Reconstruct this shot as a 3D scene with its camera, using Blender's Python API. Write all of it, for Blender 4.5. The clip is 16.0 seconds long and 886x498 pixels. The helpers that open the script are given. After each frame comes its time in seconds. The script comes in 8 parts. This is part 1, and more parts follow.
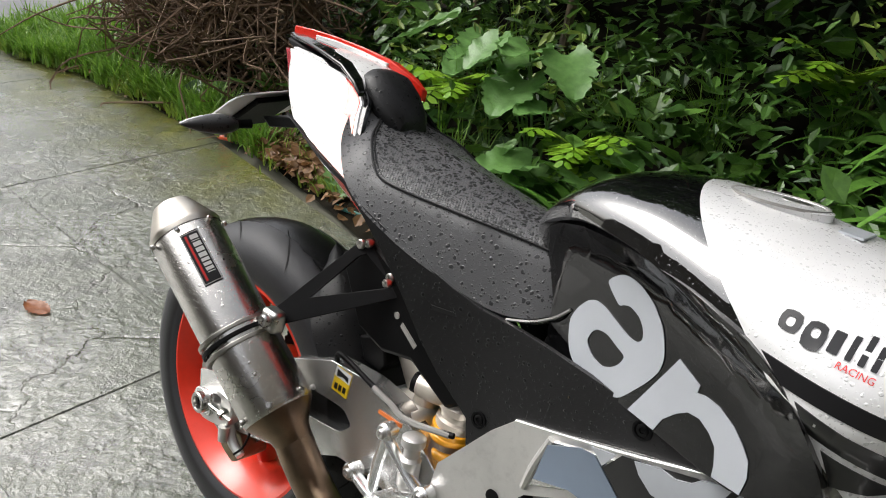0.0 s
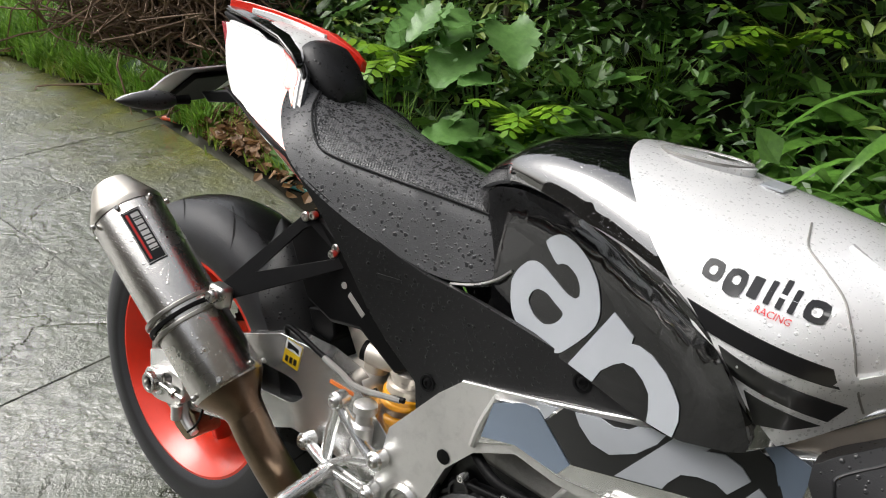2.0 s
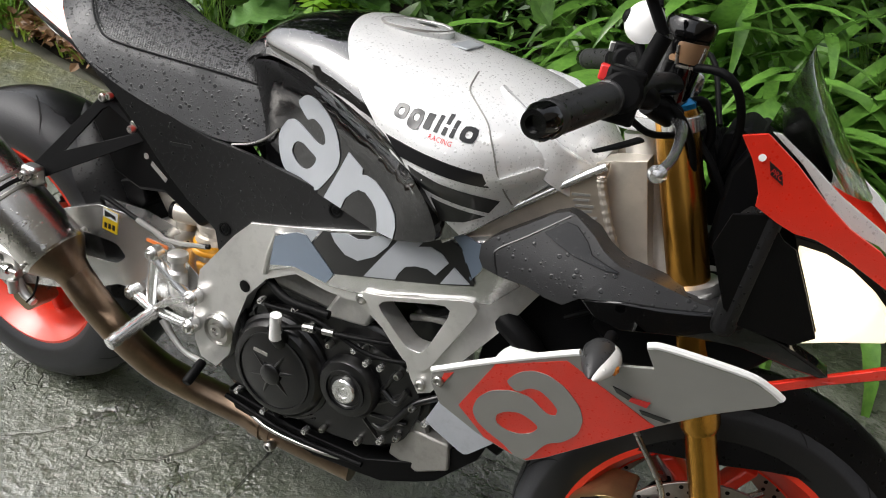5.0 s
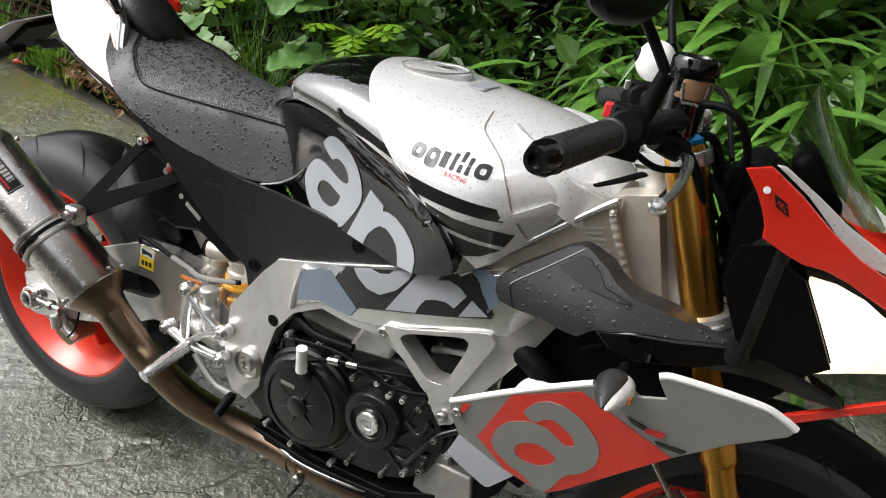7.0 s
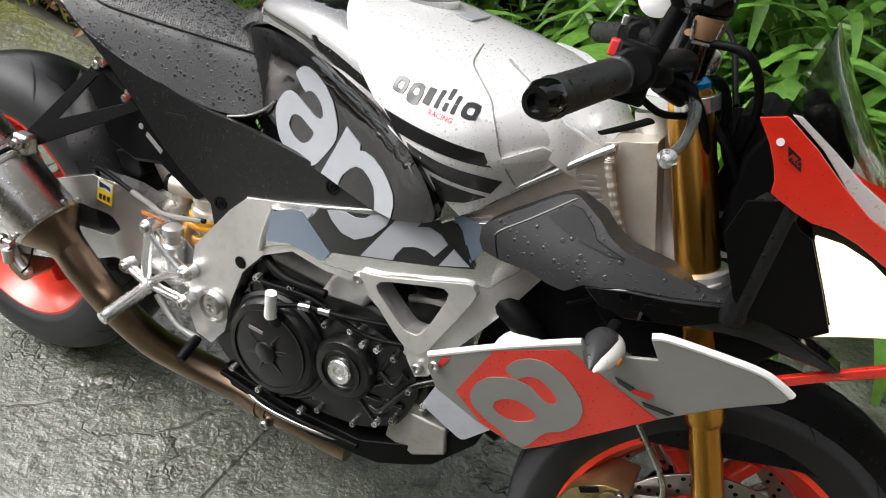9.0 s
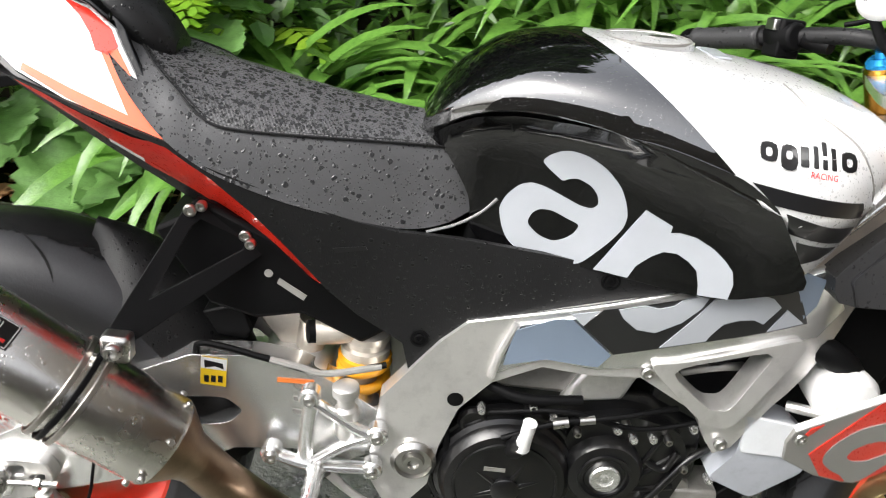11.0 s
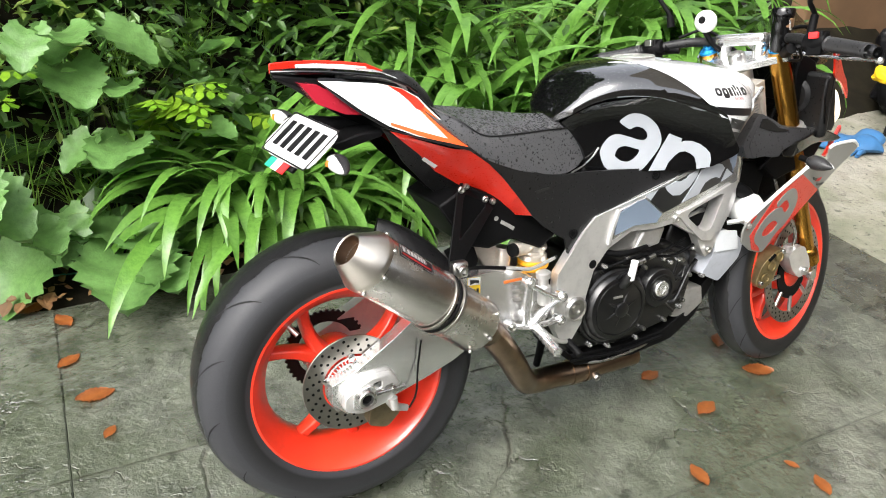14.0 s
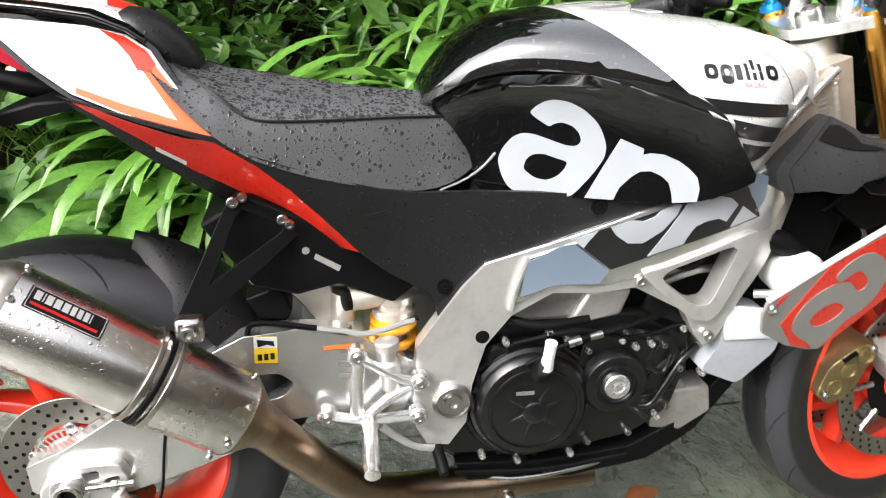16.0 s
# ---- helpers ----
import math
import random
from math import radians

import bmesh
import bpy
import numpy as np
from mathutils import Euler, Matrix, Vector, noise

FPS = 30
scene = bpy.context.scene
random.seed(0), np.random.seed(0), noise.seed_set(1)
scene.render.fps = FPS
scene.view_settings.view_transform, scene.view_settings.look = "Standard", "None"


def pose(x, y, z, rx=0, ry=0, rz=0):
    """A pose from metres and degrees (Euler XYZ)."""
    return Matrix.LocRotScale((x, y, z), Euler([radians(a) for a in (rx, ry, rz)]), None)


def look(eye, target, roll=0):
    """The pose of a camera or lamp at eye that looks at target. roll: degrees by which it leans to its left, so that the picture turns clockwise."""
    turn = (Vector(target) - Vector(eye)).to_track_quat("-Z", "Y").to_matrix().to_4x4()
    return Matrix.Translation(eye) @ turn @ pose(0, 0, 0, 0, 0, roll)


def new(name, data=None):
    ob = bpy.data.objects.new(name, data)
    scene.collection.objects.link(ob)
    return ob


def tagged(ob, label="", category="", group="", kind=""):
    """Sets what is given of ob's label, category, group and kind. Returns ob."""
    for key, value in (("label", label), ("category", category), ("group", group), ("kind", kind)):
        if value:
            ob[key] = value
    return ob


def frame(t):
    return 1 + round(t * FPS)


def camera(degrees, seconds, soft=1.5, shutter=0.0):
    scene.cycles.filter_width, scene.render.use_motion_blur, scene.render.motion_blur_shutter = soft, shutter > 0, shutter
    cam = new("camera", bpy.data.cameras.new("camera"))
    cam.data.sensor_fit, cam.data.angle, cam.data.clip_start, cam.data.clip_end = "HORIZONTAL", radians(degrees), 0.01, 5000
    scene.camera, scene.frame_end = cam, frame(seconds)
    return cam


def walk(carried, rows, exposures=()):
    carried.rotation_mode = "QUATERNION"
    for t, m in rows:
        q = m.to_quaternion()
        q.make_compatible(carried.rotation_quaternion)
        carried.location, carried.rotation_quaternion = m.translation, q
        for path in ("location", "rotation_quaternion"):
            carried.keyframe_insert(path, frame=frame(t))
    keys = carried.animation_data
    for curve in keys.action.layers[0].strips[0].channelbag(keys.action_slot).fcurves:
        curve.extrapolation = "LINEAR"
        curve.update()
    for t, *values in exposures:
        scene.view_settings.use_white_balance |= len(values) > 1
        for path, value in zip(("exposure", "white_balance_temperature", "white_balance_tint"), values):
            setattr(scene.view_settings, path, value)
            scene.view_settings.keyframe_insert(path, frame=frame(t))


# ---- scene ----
from mathutils.bvhtree import BVHTree

cam = camera(61.5, 16.0, soft=1.0, shutter=0.2)
PATH = [
    (0, (1.067, -0.63, 1.245), (-0.112, 0.718, 0.354), 4.4),
    (0.5, (1.072, -0.629, 1.243), (-0.096, 0.724, 0.345), 4.2),
    (1, (1.074, -0.629, 1.243), (-0.089, 0.733, 0.351), 4.4),
    (1.5, (1.079, -0.63, 1.243), (-0.061, 0.746, 0.344), 4.2),
    (2, (1.093, -0.634, 1.242), (0.025, 0.773, 0.303), 4.1),
    (2.5, (1.1, -0.627, 1.236), (0.142, 0.833, 0.261), 5.6),
    (3, (1.124, -0.636, 1.24), (0.399, 0.948, 0.257), 8.8),
    (3.5, (1.18, -0.688, 1.263), (0.661, 0.903, 0.168), 10.8),
    (3.7, (1.205, -0.719, 1.285), (0.708, 0.833, 0.126), 10.4),
    (5.8, (1.376, -0.749, 1.347), (0.593, 0.673, 0.178), 2.3),
    (6, (1.377, -0.747, 1.35), (0.584, 0.681, 0.195), 2.1),
    (6.5, (1.376, -0.756, 1.351), (0.58, 0.699, 0.234), 2.5),
    (7, (1.376, -0.759, 1.353), (0.589, 0.707, 0.243), 3.1),
    (7.5, (1.373, -0.756, 1.351), (0.586, 0.701, 0.229), 3.2),
    (8, (1.375, -0.75, 1.343), (0.57, 0.676, 0.194), 2.8),
    (8.2, (1.375, -0.748, 1.344), (0.568, 0.67, 0.188), 2.8),
    (10.3, (0.999, -0.64, 1.277), (0.724, 0.804, -0.079), 12.1),
    (10.5, (0.903, -0.65, 1.275), (0.658, 0.829, -0.048), 9.5),
    (11, (0.576, -0.679, 1.272), (0.651, 0.91, 0.06), 6.9),
    (11.5, (0.197, -0.729, 1.316), (1.043, 0.703, 0.205), 13.1),
    (12, (-0.104, -0.857, 1.334), (0.93, 0.491, 0.278), 10.6),
    (12.5, (-0.304, -0.985, 1.408), (0.848, 0.298, 0.395), 8.6),
    (13, (-0.442, -1.055, 1.416), (0.687, 0.249, 0.403), 6.9),
    (13.5, (-0.469, -1.13, 1.432), (0.506, 0.306, 0.44), 5.6),
    (14, (-0.428, -1.193, 1.426), (0.415, 0.316, 0.421), 5.0),
    (14.5, (-0.337, -1.134, 1.375), (0.555, 0.328, 0.342), 6.2),
    (15, (-0.172, -1.024, 1.369), (0.724, 0.398, 0.285), 6.8),
    (15.5, (0.142, -0.946, 1.308), (0.819, 0.564, 0.184), 4.1),
    (16, (0.431, -0.859, 1.249), (0.726, 0.783, 0.147), 1.7),
]
walk(cam, [(t, look(eye, target, roll)) for t, eye, target, roll in PATH], exposures=[(0.0, 0.62), (8.2, 0.64), (10.3, 1.2), (12.6, 1.25), (13.5, 1.44), (14.0, 1.45), (16.0, 1.55)])

# ---------------------------------------------------------------- world and light
SUN_EL, SUN_AZ = radians(52), radians(247)
world = bpy.data.worlds.new("overcast_sky")
scene.world = world
world.use_nodes = True
wn = world.node_tree.nodes
sky = wn.new("ShaderNodeTexSky")
sky.sky_type = "NISHITA"
sky.sun_disc = False
sky.sun_elevation, sky.sun_rotation = SUN_EL, SUN_AZ
sky.air_density, sky.dust_density, sky.ozone_density = 1.0, 6.0, 1.0
soft_sky = wn.new("ShaderNodeHueSaturation")
soft_sky.inputs["Saturation"].default_value = 0.25
world.node_tree.links.new(sky.outputs[0], soft_sky.inputs["Color"])
world.node_tree.links.new(soft_sky.outputs[0], wn["Background"].inputs[0])
wn["Background"].inputs[1].default_value = 0.15
sun = new("sun", bpy.data.lights.new("sun", "SUN"))
sun.data.energy, sun.data.angle, sun.data.color = 1.0, radians(40), (1.0, 0.985, 0.95)
sun.matrix_world = look((-5.67, -2.40, 7.88), (0, 0, 0))

# ---------------------------------------------------------------- materials


def material(name):
    m = bpy.data.materials.new(name)
    m.use_nodes = True
    return m, m.node_tree.nodes, m.node_tree.links, m.node_tree.nodes["Principled BSDF"]


def math_node(nodes, links, op, a, b=None, c=None):
    n = nodes.new("ShaderNodeMath")
    n.operation = op
    for i, v in enumerate((a, b, c)):
        if v is None:
            continue
        if isinstance(v, (int, float)):
            n.inputs[i].default_value = v
        else:
            links.new(v, n.inputs[i])
    return n.outputs[0]


def mix_colour(nodes, links, fac, a, b, blend="MIX"):
    n = nodes.new("ShaderNodeMix")
    n.data_type, n.blend_type = "RGBA", blend
    for sock, v in ((n.inputs[0], fac), (n.inputs[6], a), (n.inputs[7], b)):
        if isinstance(v, (int, float)):
            sock.default_value = v
        elif isinstance(v, (tuple, list)):
            sock.default_value = (*v[:3], 1)
        else:
            links.new(v, sock)
    return n.outputs[2]


def noise_node(nodes, links, coord, scale, detail=4, rough=0.55):
    n = nodes.new("ShaderNodeTexNoise")
    n.inputs["Scale"].default_value = scale
    n.inputs["Detail"].default_value = detail
    n.inputs["Roughness"].default_value = rough
    links.new(coord, n.inputs["Vector"])
    return n.outputs[0]


def ramp(nodes, links, fac, lo, hi, a=(0, 0, 0), b=(1, 1, 1)):
    n = nodes.new("ShaderNodeValToRGB")
    n.color_ramp.elements[0].position, n.color_ramp.elements[1].position = lo, hi
    n.color_ramp.elements[0].color, n.color_ramp.elements[1].color = (*a, 1), (*b, 1)
    links.new(fac, n.inputs[0])
    return n.outputs[0]


def drop_mask(nodes, links, coord, scale, size=0.42, power=2.2):
    v = nodes.new("ShaderNodeTexVoronoi")
    v.inputs["Scale"].default_value = scale
    links.new(coord, v.inputs["Vector"])
    sep = nodes.new("ShaderNodeSeparateColor")
    links.new(v.outputs["Color"], sep.inputs[0])
    radius = math_node(nodes, links, "MULTIPLY", math_node(nodes, links, "POWER", sep.outputs[0], power), size)
    d = math_node(nodes, links, "SUBTRACT", radius, v.outputs["Distance"])
    n = nodes.new("ShaderNodeMath")
    n.operation, n.use_clamp = "MULTIPLY", True
    links.new(d, n.inputs[0])
    n.inputs[1].default_value = 9.0
    return n.outputs[0]


def mk(name, base, rough=0.5, metal=0.0, coat=0.0, var=0.18, scale=14, grain=220, bump=0.08, drops=0.0, drop_scale=150,
       drop_tint=None, drop_size=0.42, drop_power=2.2, stretch=None, spec=0.5, dirt=0.0, coord_kind="Object", coat_ior=1.5, warp=0.0, weave=0.0):
    """A surface with stains at one scale, grain at another, and rain drops where asked."""
    m, nodes, links, p = material(name)
    tc = nodes.new("ShaderNodeTexCoord")
    coord = tc.outputs[coord_kind]
    if stretch:
        mp = nodes.new("ShaderNodeMapping")
        mp.inputs["Scale"].default_value = stretch
        links.new(coord, mp.inputs["Vector"])
        gcoord = mp.outputs[0]
    else:
        gcoord = coord
    big = noise_node(nodes, links, coord, scale)
    fine = noise_node(nodes, links, gcoord, grain, 3)
    lo = tuple(max(0, c * (1 - var)) for c in base)
    hi = tuple(min(1, c * (1 + var)) for c in base)
    col = mix_colour(nodes, links, ramp(nodes, links, big, 0.3, 0.7), lo, hi)
    col = mix_colour(nodes, links, math_node(nodes, links, "MULTIPLY", fine, 0.35 * min(1, var * 3)), col, tuple(c * 0.7 for c in base))
    if dirt:
        col = mix_colour(nodes, links, math_node(nodes, links, "MULTIPLY", ramp(nodes, links, noise_node(nodes, links, coord, scale * 3.1, 8, 0.7), 0.5, 0.75), dirt),
                         col, (0.05, 0.04, 0.03))
    r = math_node(nodes, links, "MULTIPLY_ADD", big, 0.25 * rough, rough * 0.87)
    height = math_node(nodes, links, "MULTIPLY", fine, 1.0)
    b1 = nodes.new("ShaderNodeBump")
    b1.inputs["Strength"].default_value, b1.inputs["Distance"].default_value = bump, 0.002
    links.new(height, b1.inputs["Height"])
    normal = b1.outputs[0]
    if weave:
        for turn in (0.6, -0.6):
            mp = nodes.new("ShaderNodeMapping")
            mp.inputs["Rotation"].default_value = (0, 0, turn)
            links.new(coord, mp.inputs["Vector"])
            wv = nodes.new("ShaderNodeTexWave")
            wv.inputs["Scale"].default_value = weave
            links.new(mp.outputs[0], wv.inputs["Vector"])
            b3 = nodes.new("ShaderNodeBump")
            b3.inputs["Strength"].default_value, b3.inputs["Distance"].default_value = 0.3, 0.0012
            links.new(wv.outputs[1], b3.inputs["Height"])
            links.new(normal, b3.inputs["Normal"])
            normal = b3.outputs[0]
    if warp:
        wob = nodes.new("ShaderNodeTexNoise")
        wob.inputs["Scale"].default_value, wob.inputs["Detail"].default_value = drop_scale * 1.1, 2
        links.new(coord, wob.inputs["Vector"])
        va = nodes.new("ShaderNodeVectorMath")
        va.operation = "MULTIPLY_ADD"
        links.new(wob.outputs[1], va.inputs[0])
        va.inputs[1].default_value = (warp, warp, warp)
        links.new(coord, va.inputs[2])
        coord = va.outputs[0]
    if drops:
        mask = drop_mask(nodes, links, coord, drop_scale, drop_size, drop_power)
        mask2 = drop_mask(nodes, links, coord, drop_scale * 2.3, drop_size * 0.85, drop_power)
        mask = math_node(nodes, links, "MAXIMUM", mask, mask2)
        if drop_tint:
            col = mix_colour(nodes, links, math_node(nodes, links, "MULTIPLY", mask, 0.85), col, drop_tint)
        r = math_node(nodes, links, "MULTIPLY", r, math_node(nodes, links, "SUBTRACT", 1.0, math_node(nodes, links, "MULTIPLY", mask, 0.85)))
        b2 = nodes.new("ShaderNodeBump")
        b2.inputs["Strength"].default_value, b2.inputs["Distance"].default_value = drops, 0.0025
        links.new(mask, b2.inputs["Height"])
        links.new(normal, b2.inputs["Normal"])
        normal = b2.outputs[0]
    links.new(col, p.inputs["Base Color"])
    links.new(r, p.inputs["Roughness"])
    links.new(normal, p.inputs["Normal"])
    p.inputs["Metallic"].default_value = metal
    p.inputs["Coat Weight"].default_value = coat
    p.inputs["Coat Roughness"].default_value = 0.04
    p.inputs["Coat IOR"].default_value = coat_ior
    p.inputs["Specular IOR Level"].default_value = spec
    return m


RED = mk("red_paint", (0.80, 0.03, 0.014), 0.3, coat=0.6, spec=0.4, var=0.06, bump=0.01, drops=0.25, drop_scale=190)
RED_WHEEL = mk("red_wheel_paint", (0.80, 0.045, 0.018), 0.33, coat=0.5, var=0.08, bump=0.02, dirt=0.12)
WHITE = mk("white_paint", (0.80, 0.80, 0.79), 0.3, coat=0.8, var=0.03, bump=0.01, drops=0.4, drop_scale=170, drop_tint=(0.5, 0.49, 0.48))
ORANGE = mk("orange_red_trim", (0.80, 0.10, 0.02), 0.3, coat=0.7, var=0.06, bump=0.01)
SILVER = mk("silver_paint", (0.80, 0.80, 0.80), 0.3, metal=0.2, coat=1.0, var=0.03, grain=900, bump=0.012, drops=0.4, drop_scale=190, drop_size=0.42, drop_power=1.9)
BLACK_GLOSS = mk("black_gloss_paint", (0.003, 0.003, 0.0033), 0.09, coat=0.5, spec=0.35, var=0.15, bump=0.01, drops=0.3, drop_scale=190, drop_size=0.46, drop_power=2.0)
BLACK_SATIN = mk("black_satin_plastic", (0.011, 0.011, 0.0115), 0.42, spec=0.3, var=0.15, grain=500, bump=0.12, drops=0.35, drop_scale=130)
BLACK_PLAIN = mk("black_plastic", (0.004, 0.004, 0.0043), 0.5, spec=0.10, var=0.25, grain=400, bump=0.1)
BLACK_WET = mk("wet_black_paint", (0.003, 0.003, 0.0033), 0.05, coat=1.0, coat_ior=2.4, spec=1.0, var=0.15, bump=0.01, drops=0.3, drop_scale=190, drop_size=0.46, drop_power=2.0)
CHARCOAL = mk("charcoal_plastic", (0.026, 0.026, 0.027), 0.4, spec=0.4, var=0.12, grain=700, bump=0.1, drops=0.35, drop_scale=110)
SEAT = mk("seat_vinyl", (0.07, 0.07, 0.073), 0.42, var=0.12, grain=1100, bump=0.2, drops=0.5, drop_scale=130, drop_size=0.5, drop_power=1.3, drop_tint=(0.014, 0.014, 0.015), warp=0.006)
SEAT_TOP = mk("ribbed_seat_vinyl", (0.074, 0.074, 0.077), 0.4, var=0.12, grain=1100, bump=0.2, drops=0.5, drop_scale=165, drop_size=0.72, drop_power=0.9, drop_tint=(0.012, 0.012, 0.013), warp=0.006, weave=80)
GREY_DECAL = mk("grey_decal", (0.38, 0.40, 0.43), 0.35, coat=0.5, var=0.05, bump=0.01)
DARK_GREY_DECAL = mk("mid_grey_decal", (0.27, 0.265, 0.25), 0.38, coat=0.4, var=0.05, bump=0.01)
# mirror decal: its sky reflection is put into a flat blue-grey
BLUE_GREY = mk("sky_tinted_decal", (0.15, 0.19, 0.25), 0.34, coat=0.6, var=0.06, bump=0.01)
ALLOY = mk("cast_alloy", (0.70, 0.69, 0.67), 0.36, metal=0.75, var=0.1, grain=420, bump=0.12, dirt=0.18)
BRONZE_ALLOY = mk("bare_welded_alloy", (0.56, 0.49, 0.41), 0.33, metal=0.6, var=0.25, scale=9, grain=200, bump=0.08, stretch=(1, 1, 8), dirt=0.15)
HEAD_ALLOY = mk("grey_head_casting", (0.6, 0.55, 0.48), 0.4, metal=0.6, var=0.2, scale=10, dirt=0.2)
ALLOY_BRIGHT = mk("polished_alloy", (0.82, 0.82, 0.81), 0.24, metal=0.9, var=0.06, grain=160, bump=0.06, stretch=(1, 1, 12), dirt=0.08)
STEEL = mk("steel", (0.52, 0.51, 0.49), 0.28, metal=1.0, var=0.12, grain=300, bump=0.06, dirt=0.15)
DISC_STEEL = mk("brake_disc_steel", (0.36, 0.34, 0.31), 0.34, metal=1.0, var=0.2, grain=200, bump=0.1, dirt=0.3)
TITANIUM = mk("brushed_titanium", (0.62, 0.60, 0.57), 0.27, metal=1.0, var=0.08, grain=90, bump=0.05, stretch=(1, 22, 10), drops=0.3, drop_scale=120)
CAP_METAL = mk("bead_blasted_titanium", (0.60, 0.56, 0.50), 0.34, metal=1.0, var=0.08, grain=400, bump=0.05)
BROWN_PIPE = mk("heat_tinted_pipe", (0.30, 0.215, 0.15), 0.3, metal=1.0, var=0.3, scale=9, grain=200, bump=0.06, dirt=0.25)
GOLD = mk("gold_anodised", (0.50, 0.25, 0.045), 0.24, metal=1.0, var=0.08, grain=120, bump=0.04, stretch=(1, 1, 14))
def tyre_material(name, half):
    """Dry grey shoulders, a wet dark crown with a ragged edge, black walls."""
    m, nodes, links, p = material(name)
    tc = nodes.new("ShaderNodeTexCoord")
    sep = nodes.new("ShaderNodeSeparateXYZ")
    links.new(tc.outputs["Object"], sep.inputs[0])
    across = math_node(nodes, links, "DIVIDE", math_node(nodes, links, "ABSOLUTE", sep.outputs[1]), half)
    n = noise_node(nodes, links, tc.outputs["Object"], 38, 6, 0.7)
    fine = noise_node(nodes, links, tc.outputs["Object"], 260, 3)
    edge = math_node(nodes, links, "ADD", across, math_node(nodes, links, "MULTIPLY", math_node(nodes, links, "SUBTRACT", n, 0.5), 0.30))
    dry = ramp(nodes, links, edge, 0.40, 0.46)
    side = ramp(nodes, links, across, 0.90, 0.93)
    col = mix_colour(nodes, links, dry, (0.010, 0.010, 0.010), (0.036, 0.037, 0.041))
    col = mix_colour(nodes, links, math_node(nodes, links, "MULTIPLY", fine, 0.5), col, (0.02, 0.02, 0.022))
    col = mix_colour(nodes, links, side, col, (0.012, 0.012, 0.012))
    links.new(col, p.inputs["Base Color"])
    links.new(math_node(nodes, links, "MULTIPLY_ADD", dry, 0.28, 0.24), p.inputs["Roughness"])
    b = nodes.new("ShaderNodeBump")
    b.inputs["Strength"].default_value, b.inputs["Distance"].default_value = 0.35, 0.002
    links.new(math_node(nodes, links, "ADD", math_node(nodes, links, "MULTIPLY", n, 0.6), math_node(nodes, links, "MULTIPLY", fine, 0.4)), b.inputs["Height"])
    links.new(b.outputs[0], p.inputs["Normal"])
    p.inputs["Specular IOR Level"].default_value = 0.35
    return m


RUBBER_REAR = tyre_material("rear_tyre_rubber", 0.1)
RUBBER_FRONT = tyre_material("front_tyre_rubber", 0.058)
RUBBER_DARK = mk("tread_groove_dark", (0.006, 0.006, 0.006), 0.8, var=0.2)
ENGINE_BLACK = mk("engine_black_coat", (0.0045, 0.0045, 0.005), 0.3, spec=0.45, metal=0.0, coat=0.25, var=0.25, grain=350, bump=0.16, dirt=0.15)
ENGINE_GREY = mk("engine_cast_grey", (0.34, 0.33, 0.31), 0.45, metal=0.6, var=0.18, grain=300, bump=0.2, dirt=0.3)
YELLOW = mk("yellow_spring_paint", (0.80, 0.36, 0.015), 0.32, coat=0.4, var=0.08, bump=0.02)
YELLOW_DECAL = mk("yellow_decal", (0.82, 0.55, 0.02), 0.4, var=0.05, bump=0.01)
RED_DECAL = mk("red_decal", (0.70, 0.03, 0.03), 0.4, var=0.05, bump=0.01)
ORANGE_DECAL = mk("orange_decal", (0.80, 0.2, 0.04), 0.4, var=0.05, bump=0.01)
WHITE_PLAIN = mk("white_plastic", (0.80, 0.80, 0.79), 0.35, var=0.04, bump=0.02)
BLACK_DECAL = mk("black_decal", (0.010, 0.010, 0.011), 0.3, coat=0.4, var=0.1, bump=0.01)
BLUE = mk("blue_anodised", (0.02, 0.28, 0.62), 0.25, metal=0.6, var=0.1)
GREEN_DECAL = mk("green_decal", (0.02, 0.35, 0.2), 0.4, var=0.05, bump=0.01)
TAN = mk("amber_fluid", (0.26, 0.15, 0.08), 0.3, var=0.1)


def glass_like(name, tint, rough, alpha, ior=1.45):
    m, nodes, links, p = material(name)
    tc = nodes.new("ShaderNodeTexCoord")
    mask = drop_mask(nodes, links, tc.outputs["Object"], 160)
    b = nodes.new("ShaderNodeBump")
    b.inputs["Strength"].default_value, b.inputs["Distance"].default_value = 0.5, 0.002
    links.new(mask, b.inputs["Height"])
    links.new(b.outputs[0], p.inputs["Normal"])
    p.inputs["Base Color"].default_value = (*tint, 1)
    p.inputs["Roughness"].default_value = rough
    p.inputs["IOR"].default_value = ior
    p.inputs["Transmission Weight"].default_value = alpha
    return m


SMOKE = glass_like("smoked_screen", (0.62, 0.66, 0.60), 0.03, 1.0, 1.08)
CLEAR_WHITE = glass_like("frosted_clear_lens", (0.92, 0.91, 0.88), 0.15, 0.25, 1.4)
RED_LENS = glass_like("red_lens", (0.45, 0.02, 0.04), 0.12, 0.3)
AMBER_LENS = glass_like("amber_lens", (0.9, 0.3, 0.05), 0.15, 0.4)
LAMP, _n, _l, _p = material("lit_headlamp")
_p.inputs["Base Color"].default_value = (0.9, 0.85, 0.7, 1)
_p.inputs["Emission Color"].default_value = (1.0, 0.86, 0.60, 1)
_g = _n.new("ShaderNodeTexCoord")
_m = _n.new("ShaderNodeMapping")
_m.inputs["Location"].default_value = (-1.445, 0.13, -0.85)
_sp = _n.new("ShaderNodeVectorMath")
_sp.operation = "LENGTH"
_r = _n.new("ShaderNodeMapRange")
_r.inputs["From Min"].default_value, _r.inputs["From Max"].default_value = 0.015, 0.075
_r.inputs["To Min"].default_value, _r.inputs["To Max"].default_value = 1.8, 0.62
